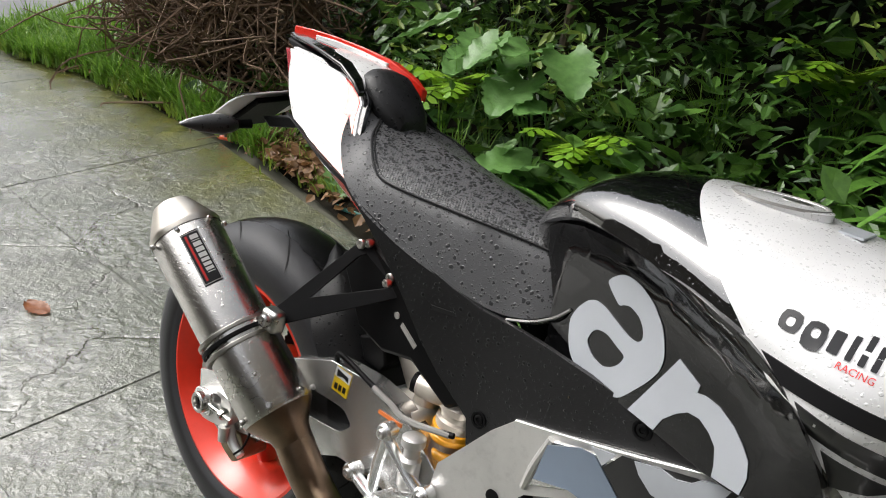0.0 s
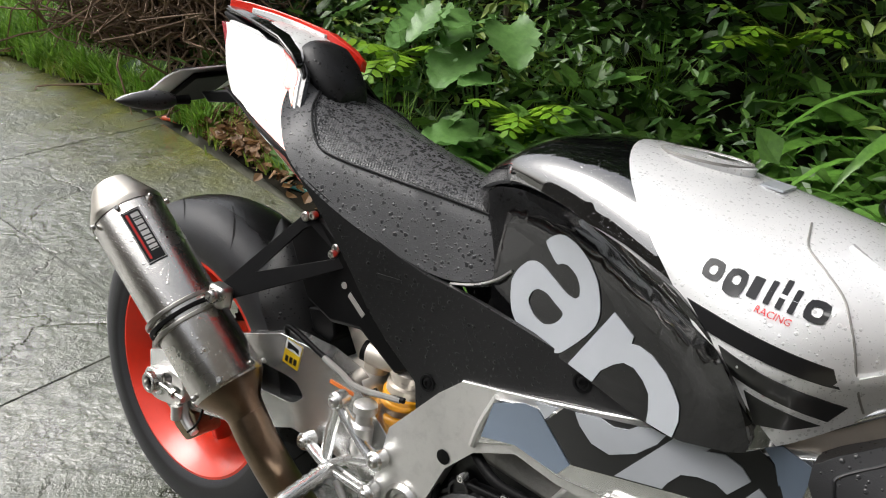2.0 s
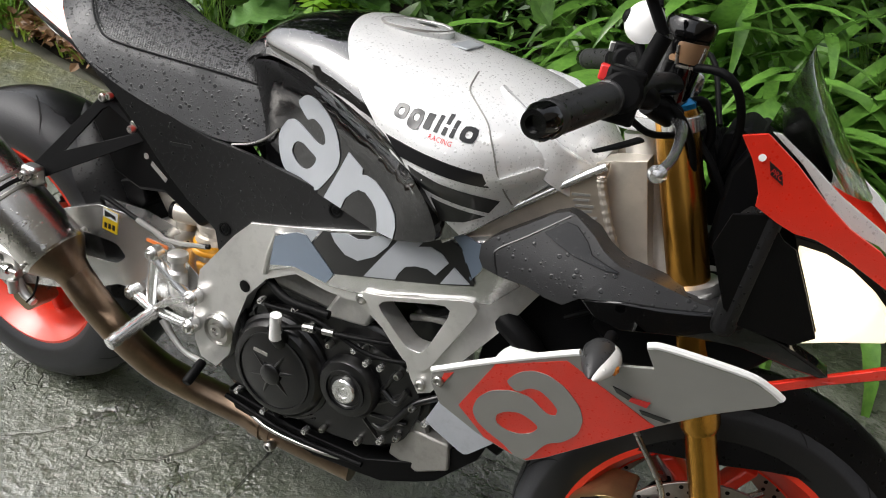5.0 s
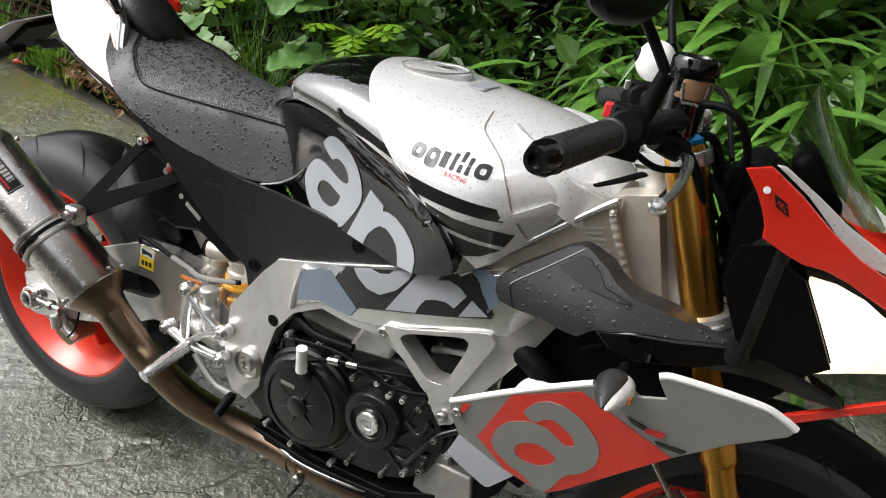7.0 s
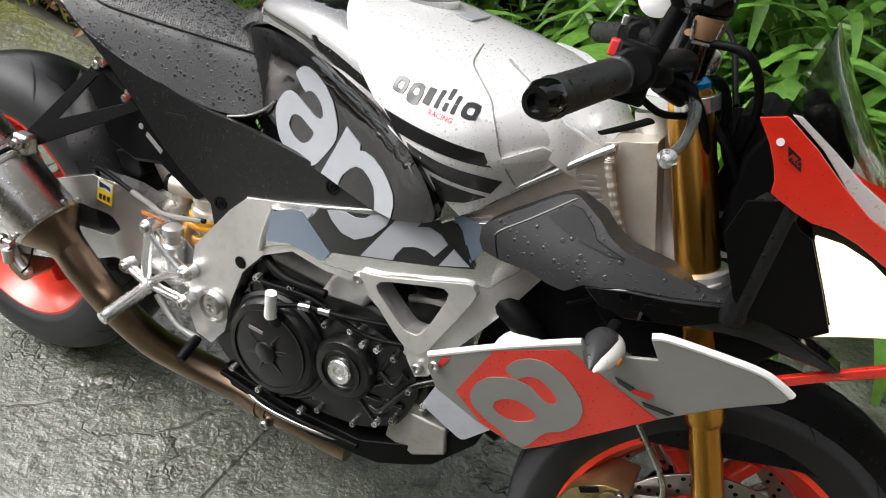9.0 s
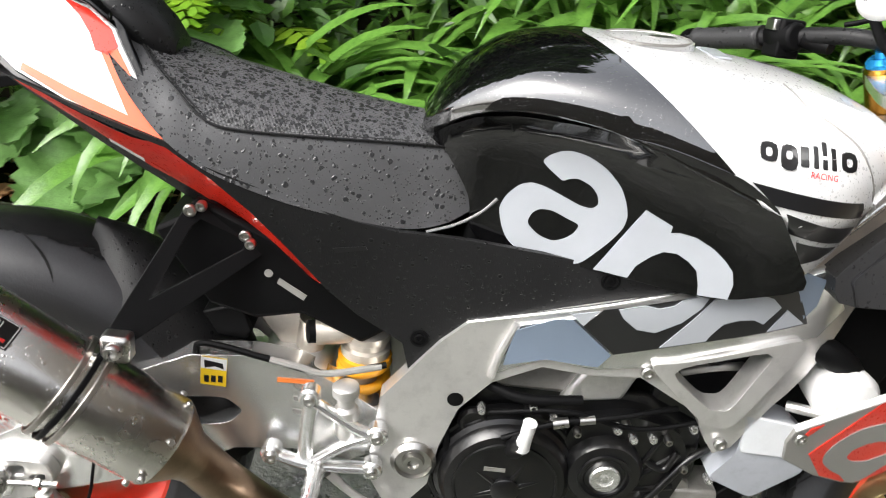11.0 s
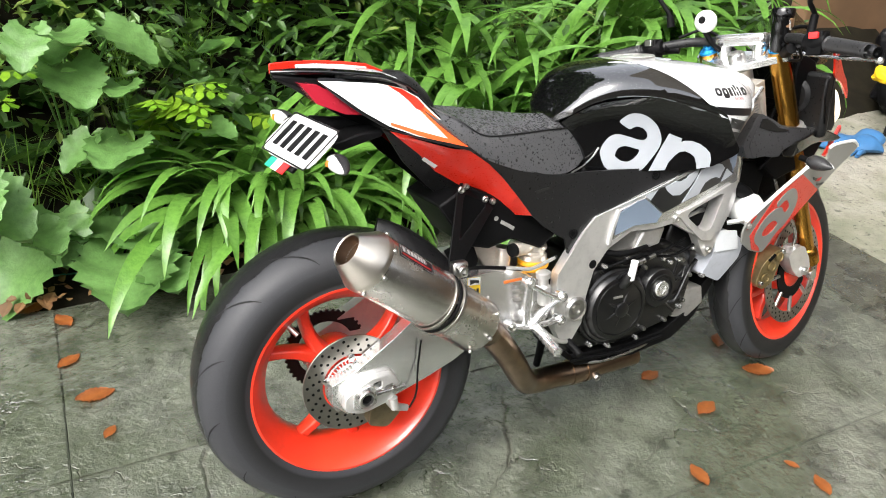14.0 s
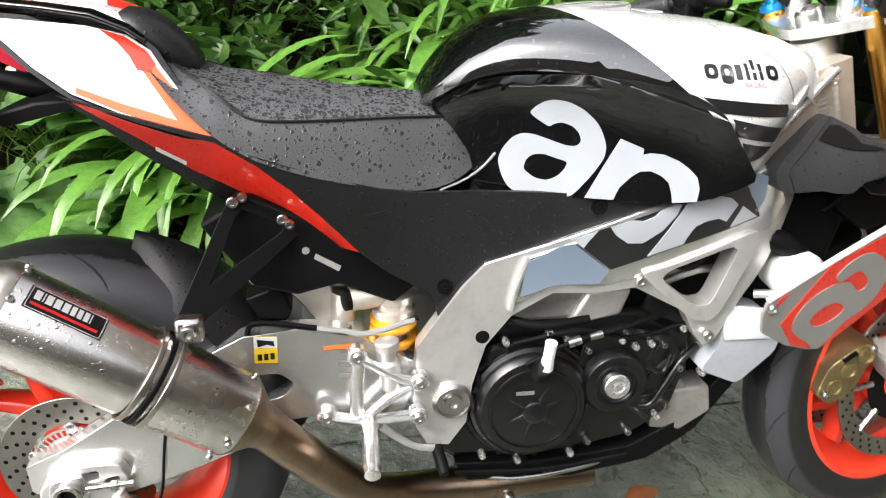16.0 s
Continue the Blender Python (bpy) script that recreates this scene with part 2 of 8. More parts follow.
_l.new(_g.outputs["Object"], _m.inputs["Vector"])
_l.new(_m.outputs["Vector"], _sp.inputs[0])
_l.new(_sp.outputs["Value"], _r.inputs["Value"])
_l.new(_r.outputs["Result"], _p.inputs["Emission Strength"])


def concrete(name, base, moss, wet):
    m, nodes, links, p = material(name)
    geo = nodes.new("ShaderNodeNewGeometry")
    pos = geo.outputs["Position"]
    info = nodes.new("ShaderNodeObjectInfo")
    a = noise_node(nodes, links, pos, 1.3, 6, 0.6)
    b = noise_node(nodes, links, pos, 7.0, 8, 0.68)
    c = noise_node(nodes, links, pos, 90, 4, 0.6)
    col = mix_colour(nodes, links, ramp(nodes, links, b, 0.36, 0.56), tuple(v * (0.30 if wet else 0.72) for v in base), tuple(v * (1.2 if wet else 1.05) for v in base))
    col = mix_colour(nodes, links, math_node(nodes, links, "MULTIPLY", ramp(nodes, links, a, 0.45, 0.60), 0.75), col, tuple(v * k for v, k in zip(base, (0.34, 0.41, 0.25))))
    col = mix_colour(nodes, links, math_node(nodes, links, "MULTIPLY", c, 0.35), col, tuple(v * 0.5 for v in base))
    # moss grows in a band along the planted border, at its shadier end
    sep = nodes.new("ShaderNodeSeparateXYZ")
    links.new(pos, sep.inputs[0])
    edge = nodes.new("ShaderNodeMapRange")
    edge.inputs[1].default_value, edge.inputs[2].default_value = 0.55, 1.2
    links.new(sep.outputs[1], edge.inputs[0])
    side = nodes.new("ShaderNodeMapRange")
    side.inputs[1].default_value, side.inputs[2].default_value = -0.75, -1.35
    links.new(sep.outputs[0], side.inputs[0])
    mossy = math_node(nodes, links, "MULTIPLY", math_node(nodes, links, "MULTIPLY", edge.outputs[0], side.outputs[0]), ramp(nodes, links, noise_node(nodes, links, pos, 2.6, 7, 0.65), 0.36, 0.56))
    col = mix_colour(nodes, links, math_node(nodes, links, "MULTIPLY", mossy, moss), col, (0.135, 0.135, 0.018))
    # dark hairline veins of the stamped finish
    v = nodes.new("ShaderNodeTexVoronoi")
    v.feature = "DISTANCE_TO_EDGE"
    v.inputs["Scale"].default_value = 2.2
    warp = nodes.new("ShaderNodeVectorMath")
    warp.operation = "MULTIPLY_ADD"
    links.new(noise_node(nodes, links, pos, 4.0, 5), warp.inputs[0])
    warp.inputs[1].default_value = (0.5, 0.5, 0.5)
    links.new(pos, warp.inputs[2])
    links.new(warp.outputs[0], v.inputs["Vector"])
    vein = ramp(nodes, links, v.outputs["Distance"], 0.0, 0.018, (1, 1, 1), (0, 0, 0))
    vein = math_node(nodes, links, "MULTIPLY", vein, ramp(nodes, links, noise_node(nodes, links, pos, 3.0, 3), 0.45, 0.6))
    col = mix_colour(nodes, links, math_node(nodes, links, "MULTIPLY", vein, 0.75), col, (0.03, 0.028, 0.02))
    specks = noise_node(nodes, links, pos, 38, 5, 0.7)
    col = mix_colour(nodes, links, math_node(nodes, links, "MULTIPLY", ramp(nodes, links, specks, 0.60, 0.65), 0.8), col, (0.02, 0.022, 0.013))
    dabs = noise_node(nodes, links, pos, 13, 3, 0.5)
    col = mix_colour(nodes, links, math_node(nodes, links, "MULTIPLY", ramp(nodes, links, dabs, 0.64, 0.69), 0.75), col, (0.022, 0.026, 0.014))
    links.new(col, p.inputs["Base Color"])
    film = ramp(nodes, links, noise_node(nodes, links, pos, 1.9, 5, 0.6), 0.40, 0.60)
    r = nodes.new("ShaderNodeMapRange")
    r.inputs[3].default_value, r.inputs[4].default_value = (0.10, 0.42) if wet else (0.55, 0.75)
    if wet:
        dry = math_node(nodes, links, "SUBTRACT", 1.0, math_node(nodes, links, "MULTIPLY", mossy, 0.8))
        links.new(math_node(nodes, links, "MULTIPLY", dry, math_node(nodes, links, "SUBTRACT", 1.0, math_node(nodes, links, "MULTIPLY", film, 0.55))), p.inputs["Coat Weight"])
        p.inputs["Coat IOR"].default_value = 1.85
        p.inputs["Coat Roughness"].default_value = 0.13
    links.new(film, r.inputs[0])
    links.new(r.outputs[0], p.inputs["Roughness"])
    mid = noise_node(nodes, links, pos, 24, 6, 0.62)
    h = math_node(nodes, links, "ADD", math_node(nodes, links, "MULTIPLY", b, 0.7), math_node(nodes, links, "MULTIPLY", c, 0.12))
    h = math_node(nodes, links, "ADD", h, math_node(nodes, links, "MULTIPLY", ramp(nodes, links, mid, 0.40, 0.62), 0.22))
    # wrinkled slate relief: creases where two noises cross their middle
    crease = None
    for sc, wd in ((2.6, 0.05), (6.5, 0.06), (15.0, 0.08)):
        d = math_node(nodes, links, "ABSOLUTE", math_node(nodes, links, "SUBTRACT", noise_node(nodes, links, pos, sc, 5, 0.6), 0.5))
        k = ramp(nodes, links, d, 0.0, wd, (1, 1, 1), (0, 0, 0))
        crease = k if crease is None else math_node(nodes, links, "MAXIMUM", crease, k)
    h = math_node(nodes, links, "ADD", h, math_node(nodes, links, "MULTIPLY", crease, 0.13))
    h = math_node(nodes, links, "SUBTRACT", h, math_node(nodes, links, "MULTIPLY", vein, 0.3))
    bp = nodes.new("ShaderNodeBump")
    bp.inputs["Strength"].default_value, bp.inputs["Distance"].default_value = 0.75, 0.014
    links.new(h, bp.inputs["Height"])
    links.new(bp.outputs[0], p.inputs["Normal"])
    if wet:
        links.new(bp.outputs[0], p.inputs["Coat Normal"])
    return m


CONCRETE = concrete("wet_stamped_concrete", (0.125, 0.132, 0.104), 0.9, True)
STRIP = concrete("damp_stamped_concrete", (0.1, 0.1, 0.08), 0.6, True)
APRON = concrete("pale_garage_concrete", (0.32, 0.3, 0.25), 0.0, False)
JOINT = mk("dark_joint_dirt", (0.085, 0.085, 0.06), 0.85, var=0.4, scale=6, grain=60, bump=0.4)
# near-black base: the shade beneath the plants is put into the soil colour
SOIL = mk("damp_shaded_litter", (0.012, 0.010, 0.006), 0.9, spec=0.1, var=0.6, scale=9, grain=70, bump=0.8)
ASPHALT = mk("wet_road", (0.07, 0.07, 0.07), 0.35, var=0.3, scale=2, grain=60, bump=0.3)
WOOD_WALL = mk("plywood_wall", (0.17, 0.1, 0.054), 0.6, var=0.22, scale=3, grain=30, bump=0.1, stretch=(1, 1, 14))
# for the added, unseen walls that hold back sky light and darken reflections
BLOCK_DARK = mk("dark_block_wall", (0.07, 0.06, 0.045), 0.8, var=0.1, scale=3, grain=90, bump=0.3)
MAT_BLUE = mk("faded_blue_mat", (0.10, 0.135, 0.19), 0.7, var=0.15, scale=5, grain=200, bump=0.2)
BLUE_CLOTH = mk("blue_fabric", (0.03, 0.12, 0.27), 0.7, var=0.2, scale=12, grain=300, bump=0.2)
DARK_CLOTH = mk("black_plastic_sheet", (0.006, 0.006, 0.007), 0.5, spec=0.25, var=0.3, scale=14, grain=300, bump=0.25)
BOOT_LEATHER = mk("brown_boot_leather", (0.02, 0.014, 0.01), 0.5, var=0.3, scale=14, grain=300, bump=0.3)
BARK = mk("bark", (0.11, 0.085, 0.055), 0.85, var=0.4, scale=16, grain=90, bump=0.6, stretch=(1, 1, 0.3))
TWIG = mk("dry_twig", (0.16, 0.1, 0.06), 0.8, var=0.4, scale=20, bump=0.3)


def leaf_material(name, base, tip, rough=0.38, vein=0.0):
    m, nodes, links, p = material(name)
    geo = nodes.new("ShaderNodeNewGeometry")
    tc = nodes.new("ShaderNodeTexCoord")
    n = noise_node(nodes, links, tc.outputs["Object"], 45, 4)
    col = mix_colour(nodes, links, geo.outputs["Random Per Island"], base, tip)
    col = mix_colour(nodes, links, math_node(nodes, links, "MULTIPLY", ramp(nodes, links, n, 0.35, 0.7), 0.5), col, tuple(c * 0.55 for c in base))
    links.new(col, p.inputs["Base Color"])
    p.inputs["Roughness"].default_value = rough
    b = nodes.new("ShaderNodeBump")
    b.inputs["Strength"].default_value, b.inputs["Distance"].default_value = 0.35, 0.004
    links.new(noise_node(nodes, links, tc.outputs["Object"], 120, 3), b.inputs["Height"])
    links.new(b.outputs[0], p.inputs["Normal"])
    tr = nodes.new("ShaderNodeBsdfTranslucent")
    links.new(col, tr.inputs[0])
    ms = nodes.new("ShaderNodeMixShader")
    ms.inputs[0].default_value = 0.28
    out = nodes["Material Output"]
    links.new(p.outputs[0], ms.inputs[1])
    links.new(tr.outputs[0], ms.inputs[2])
    links.new(ms.outputs[0], out.inputs[0])
    return m


STRAP = leaf_material("strap_leaf_green", (0.08, 0.215, 0.032), (0.18, 0.36, 0.065), 0.15)
BROAD = leaf_material("broad_leaf_green", (0.10, 0.23, 0.055), (0.18, 0.34, 0.10), 0.38)
FERN = leaf_material("fern_green", (0.16, 0.34, 0.02), (0.26, 0.44, 0.03), 0.35)
SMALL_LEAF = leaf_material("shrub_leaf_green", (0.03, 0.085, 0.015), (0.12, 0.25, 0.04), 0.36)
# darker copy of the leaf green: thicket shade is put into the colour
SHADE_LEAF = leaf_material("shaded_leaf_green", (0.010, 0.028, 0.007), (0.045, 0.095, 0.022), 0.5)
YOUNG_LEAF = leaf_material("young_leaf_green", (0.14, 0.22, 0.03), (0.24, 0.32, 0.06), 0.45)
GRASS = leaf_material("grass_green", (0.12, 0.27, 0.025), (0.26, 0.44, 0.06), 0.45)
MOSS = mk("wet_moss", (0.17, 0.19, 0.03), 0.8, var=0.5, scale=18, grain=140, bump=1.0)
PALE_STONE = mk("pale_rendered_stone", (0.62, 0.60, 0.53), 0.7, var=0.15, scale=8, grain=60, bump=0.5, dirt=0.3)
HOSE = mk("teal_hose_rubber", (0.03, 0.17, 0.16), 0.35, var=0.1, bump=0.05)
# leaf green with sunlight put into its colour; also colours yellowing grass
YELLOW_GREEN = leaf_material("sunlit_leaf_green", (0.20, 0.30, 0.03), (0.32, 0.44, 0.07), 0.4)
DEAD_LEAF = leaf_material("fallen_leaf", (0.24, 0.07, 0.02), (0.36, 0.12, 0.03), 0.35)
LITTER = leaf_material("litter_brown", (0.15, 0.08, 0.035), (0.32, 0.17, 0.07), 0.55)

# ---------------------------------------------------------------- building helpers


def link_mesh(name, bm, mats, parent=None, label="", bevel=0.0, smooth=True):
    me = bpy.data.meshes.new(name)
    bm.normal_update()
    bm.to_mesh(me)
    bm.free()
    for m in mats if isinstance(mats, (list, tuple)) else [mats]:
        me.materials.append(m)
    if smooth:
        me.shade_smooth()
        me.set_sharp_from_angle(angle=radians(38))
    ob = new(name, me)
    if parent is not None:
        ob.parent = parent
    if label:
        ob["label"] = label
    if bevel:
        b = ob.modifiers.new("edge", "BEVEL")
        b.width, b.segments, b.limit_method, b.angle_limit = bevel, 2, "ANGLE", radians(35)
    return ob


def part(name, bm, mats, parent, label="", bevel=0.0):
    return link_mesh(name, bm, mats, parent, label, bevel)


def thing(name, label, category, group="", kind=""):
    return tagged(new(name), label, category, group, kind)


def smoothstep(a, b, x):
    t = min(1.0, max(0.0, (x - a) / (b - a)))
    return t * t * (3 - 2 * t)


def catmull(pts, n):
    """n points a span on a smooth line through pts."""
    pts = [Vector(p) for p in pts]
    ext = [2 * pts[0] - pts[1], *pts, 2 * pts[-1] - pts[-2]]
    out = []
    for i in range(1, len(ext) - 2):
        p0, p1, p2, p3 = ext[i - 1:i + 3]
        for k in range(n):
            t = k / n
            out.append(0.5 * (2 * p1 + (p2 - p0) * t + (2 * p0 - 5 * p1 + 4 * p2 - p3) * t * t + (3 * p1 - p0 - 3 * p2 + p3) * t ** 3))
    return [*out, pts[-1]]


def rings_to_mesh(bm, rings, closed=True, caps=True):
    vs = [[bm.verts.new(p) for p in r] for r in rings]
    n = len(vs[0])
    for a, b in zip(vs, vs[1:]):
        for i in range(n if closed else n - 1):
            bm.faces.new((a[i], a[(i + 1) % n], b[(i + 1) % n], b[i]))
    if caps and closed:
        bm.faces.new(vs[0][::-1])
        bm.faces.new(vs[-1])
    return bm


def tube(pts, radius, segs=12, n=5, bm=None, flat=1.0):
    """A round bar along a smooth line; radius: one number or one a point."""
    bm = bm or bmesh.new()
    line = catmull(pts, n) if len(pts) > 2 else [Vector(p) for p in pts]
    m = len(line)
    if not isinstance(radius, (int, float)):
        radius = [radius[min(len(radius) - 2, int(i / (m - 1) * (len(radius) - 1)))] * (1 - f) + radius[min(len(radius) - 1, int(i / (m - 1) * (len(radius) - 1)) + 1)] * f
                  for i in range(m) for f in [(i / (m - 1) * (len(radius) - 1)) - min(len(radius) - 2, int(i / (m - 1) * (len(radius) - 1)))]]
    side = None
    rings = []
    for i, p in enumerate(line):
        d = (line[min(m - 1, i + 1)] - line[max(0, i - 1)]).normalized()
        if side is None:
            side = d.cross(Vector((0, 0, 1)) if abs(d.z) < 0.9 else Vector((0, 1, 0))).normalized()
        side = (side - d * side.dot(d)).normalized()
        up = d.cross(side)
        r = radius if isinstance(radius, (int, float)) else radius[i]
        rings.append([p + r * (math.cos(a) * side + flat * math.sin(a) * up) for a in (2 * math.pi * k / segs for k in range(segs))])
    return rings_to_mesh(bm, rings)


def lathe(profile, centre, axis, segs=40, bm=None, squash=(1, 1), up=(0, 0, 1), caps=True):
    """Rings of profile (radius, height along the axis) round the axis."""
    bm = bm or bmesh.new()
    axis = Vector(axis).normalized()
    up = (1, 0, 0) if abs(Vector(up).normalized().dot(axis)) > 0.999 else up
    u = Vector(up) - axis * Vector(up).dot(axis)
    u.normalize()
    v = axis.cross(u)
    c = Vector(centre)
    rings = [[c + axis * h + r * (squash[0] * math.cos(a) * u + squash[1] * math.sin(a) * v) for a in (2 * math.pi * k / segs for k in range(segs))] for r, h in profile]
    return rings_to_mesh(bm, rings, True, caps)


def ring(profile, centre, axis, segs=48, bm=None):
    """A closed profile turned round the axis (tyres, rims, washers)."""
    bm = bm or bmesh.new()
    axis = Vector(axis).normalized()
    u = Vector((0, 0, 1)) - axis * axis.z
    u.normalize()
    v = axis.cross(u)
    c = Vector(centre)
    loops = [[bm.verts.new(c + axis * h + r * (math.cos(a) * u + math.sin(a) * v)) for r, h in profile] for a in (2 * math.pi * k / segs for k in range(segs))]
    n = len(profile)
    for i in range(segs):
        a, b = loops[i], loops[(i + 1) % segs]
        for j in range(n):
            bm.faces.new((a[j], a[(j + 1) % n], b[(j + 1) % n], b[j]))
    bmesh.ops.recalc_face_normals(bm, faces=bm.faces)
    return bm


def outline_smooth(pts, n=3, k=0.25):
    """Closed outline with rounded corners."""
    out = []
    m = len(pts)
    for i in range(m):
        a, b, c = Vector(pts[i - 1]), Vector(pts[i]), Vector(pts[(i + 1) % m])
        p, q = b + (a - b) * k, b + (c - b) * k
        for j in range(n + 1):
            t = j / n
            out.append((p * (1 - t) ** 2 + b * 2 * t * (1 - t) + q * t * t)[:2])
    return out


def plate(outline, y, thick, holes=(), cut=0.035, bm=None, to=None):
    """A sheet cut to an outline in x, z, bent to y(x, z), with a thickness towards the bike's middle."""
    bm = bmesh.new()
    fy = y if callable(y) else (lambda px, pz: y)
    edges = []
    for loop in (outline, *holes):
        vs = [bm.verts.new((p[0], 0, p[1])) for p in loop]
        edges += [bm.edges.new((vs[i], vs[(i + 1) % len(vs)])) for i in range(len(vs))]
    bmesh.ops.triangle_fill(bm, use_beauty=True, use_dissolve=False, edges=edges, normal=(0, -1, 0))
    if cut:
        xs = [p[0] for p in outline]
        zs = [p[1] for p in outline]
        for i in range(1, int((max(xs) - min(xs)) / cut) + 1):
            bmesh.ops.bisect_plane(bm, geom=bm.verts[:] + bm.edges[:] + bm.faces[:], plane_co=(min(xs) + i * cut, 0, 0), plane_no=(1, 0, 0))
        for i in range(1, int((max(zs) - min(zs)) / cut) + 1):
            bmesh.ops.bisect_plane(bm, geom=bm.verts[:] + bm.edges[:] + bm.faces[:], plane_co=(0, 0, min(zs) + i * cut), plane_no=(0, 0, 1))
    for f in bm.faces:
        if f.normal.y > 0:
            f.normal_flip()
    front = bm.faces[:]
    res = bmesh.ops.extrude_face_region(bm, geom=front, use_keep_orig=True)
    back = [v for v in res["geom"] if isinstance(v, bmesh.types.BMVert)]
    for v in back:
        v.co.y += 1
    for v in bm.verts:
        off = thick if v.co.y > 0.5 else 0
        v.co.y = fy(v.co.x, v.co.z) + off
    bmesh.ops.recalc_face_normals(bm, faces=bm.faces)
    return bm


def mirrored(bm):
    """A copy on the other side of the bike."""
    b2 = bm.copy()
    for v in b2.verts:
        v.co.y = -v.co.y
    bmesh.ops.reverse_faces(b2, faces=b2.faces)
    return b2


def moved(bm, m):
    bm.transform(m)
    return bm


def box(lo, hi, bm=None, cut=0):
    bm = bm or bmesh.new()
    r = bmesh.ops.create_cube(bm, size=1)
    c, s = (Vector(lo) + Vector(hi)) / 2, Vector(hi) - Vector(lo)
    for v in r["verts"]:
        v.co = Vector((v.co.x * s.x, v.co.y * s.y, v.co.z * s.z)) + c
    return bm


def bolt(p, axis=(0, -1, 0), r=0.007, h=0.006, mat=None, parent=None, name="bolt"):
    bm = lathe([(r * 0.9, -0.002), (r, 0), (r, h * 0.7), (r * 0.8, h), (r * 0.5, h), (r * 0.45, h * 0.5), (0.0005, h * 0.5)], p, axis, 14)
    return part(name, bm, mat or STEEL, parent)


def sheet_from(name, verts, faces, mat, parent=None, label="", smooth=True):
    me = bpy.data.meshes.new(name)
    me.from_pydata(verts, [], faces)
    me.materials.append(mat)
    if smooth:
        me.shade_smooth()
    ob = new(name, me)
    if parent is not None:
        ob.parent = parent
    if label:
        ob["label"] = label
    return ob


# ---------------------------------------------------------------- ground and pavement
bm = bmesh.new()
bmesh.ops.create_grid(bm, x_segments=8, y_segments=8, size=60)
moved(bm, Matrix.Translation((0, 0, -0.03)))
ground = tagged(link_mesh("ground", bm, JOINT), "dark damp earth under and round the driveway", "ground", kind="structure")
pavement = tagged(new("pavement"), "wet grey stamped concrete driveway in large slabs, mossy towards the border", "pavement", kind="structure")


def slab(corners, mat, z=0.0, name="slab"):
    bm = bmesh.new()
    vs = [bm.verts.new((x, y, z)) for x, y in corners]
    f = bm.faces.new(vs)
    if f.normal.z < 0:
        f.normal_flip()
    r = bmesh.ops.extrude_face_region(bm, geom=[f], use_keep_orig=True)
    for v in r["geom"]:
        if isinstance(v, bmesh.types.BMVert):
            v.co.z -= 0.05
    bmesh.ops.recalc_face_normals(bm, faces=bm.faces)
    bmesh.ops.bevel(bm, geom=[e for e in bm.edges if all(v.co.z > z - 0.01 for v in e.verts)], offset=0.003, segments=2, affect="EDGES")
    return link_mesh(name, bm, mat, pavement, smooth=True)


XS = (-9.0, -7.2, -5.4, -3.7, -2.1, -0.56, 0.62, 1.61, 2.02)
YS = (-9.0, -7.0, -5.0, -3.2, -1.7, -0.34, 0.27)
G = 0.0008
EDGE_X, EDGE_Y = (-9, -7.2, -5.4, -3.7, -2.1, -1.6, -0.56, 0.62, 2.02, 5), (0.6, 0.75, 0.98, 1.26, 1.35, 1.26, 1.02, 1.08, 1.4, 1.6)
edge_y = {-9.0: 0.6, -7.2: 0.75, -5.4: 0.98, -3.7: 1.3, -2.1: 1.25, -0.56: 1.02, 0.62: 1.08, 1.61: 1.3, 2.02: 1.4}
for x0, x1 in zip(XS, XS[1:]):
    for y0, y1 in zip(YS, YS[1:]):
        slab([(x0 + G, y0 + G), (x1 - G, y0 + G), (x1 - G, y1 - G), (x0 + G, y1 - G)], CONCRETE)
    slab([(x0 + G, YS[-1] + G), (x1 - G, YS[-1] + G), (x1 - G, edge_y[x1]), (x0 + G, edge_y[x0])], CONCRETE)
for y0, y1 in ((-9, -5), (-5, -2.2), (-2.2, 0.05), (0.05, 1.5)):
    slab([(2.02 + G, y0 + G), (2.42 - G, y0 + G), (2.42 - G, y1 - G), (2.02 + G, y1 - G)], STRIP, 0.002)
slab([(2.42 + G, -9), (7.0, -9), (7.0, 3.2), (2.42 + G, 3.2)], APRON, 0.004)

# ---------------------------------------------------------------- the motorcycle
bike = thing("motorcycle", "silver, black and red sport motorcycle wet with rain on its stand", "motorcycle")
bike.matrix_world = Matrix.Translation((0, 0, 0.006)) @ pose(0, 0, 0, -12, 0, 0) @ pose(0, 0, 0, 0, 1.776, 0)

# wheels


def tyre_profile(big, half, rim_r, n=14):
    pts = []
    for i in range(n + 1):
        a = math.pi * i / n
        h = -half * math.cos(a)
        r = rim_r + 0.012 + (big - rim_r - 0.012) * math.sin(a) ** 0.62
        pts.append((r, h))
    w = half * 0.86
    return [(rim_r - 0.008, -w), *pts[0:], (rim_r - 0.008, w)]


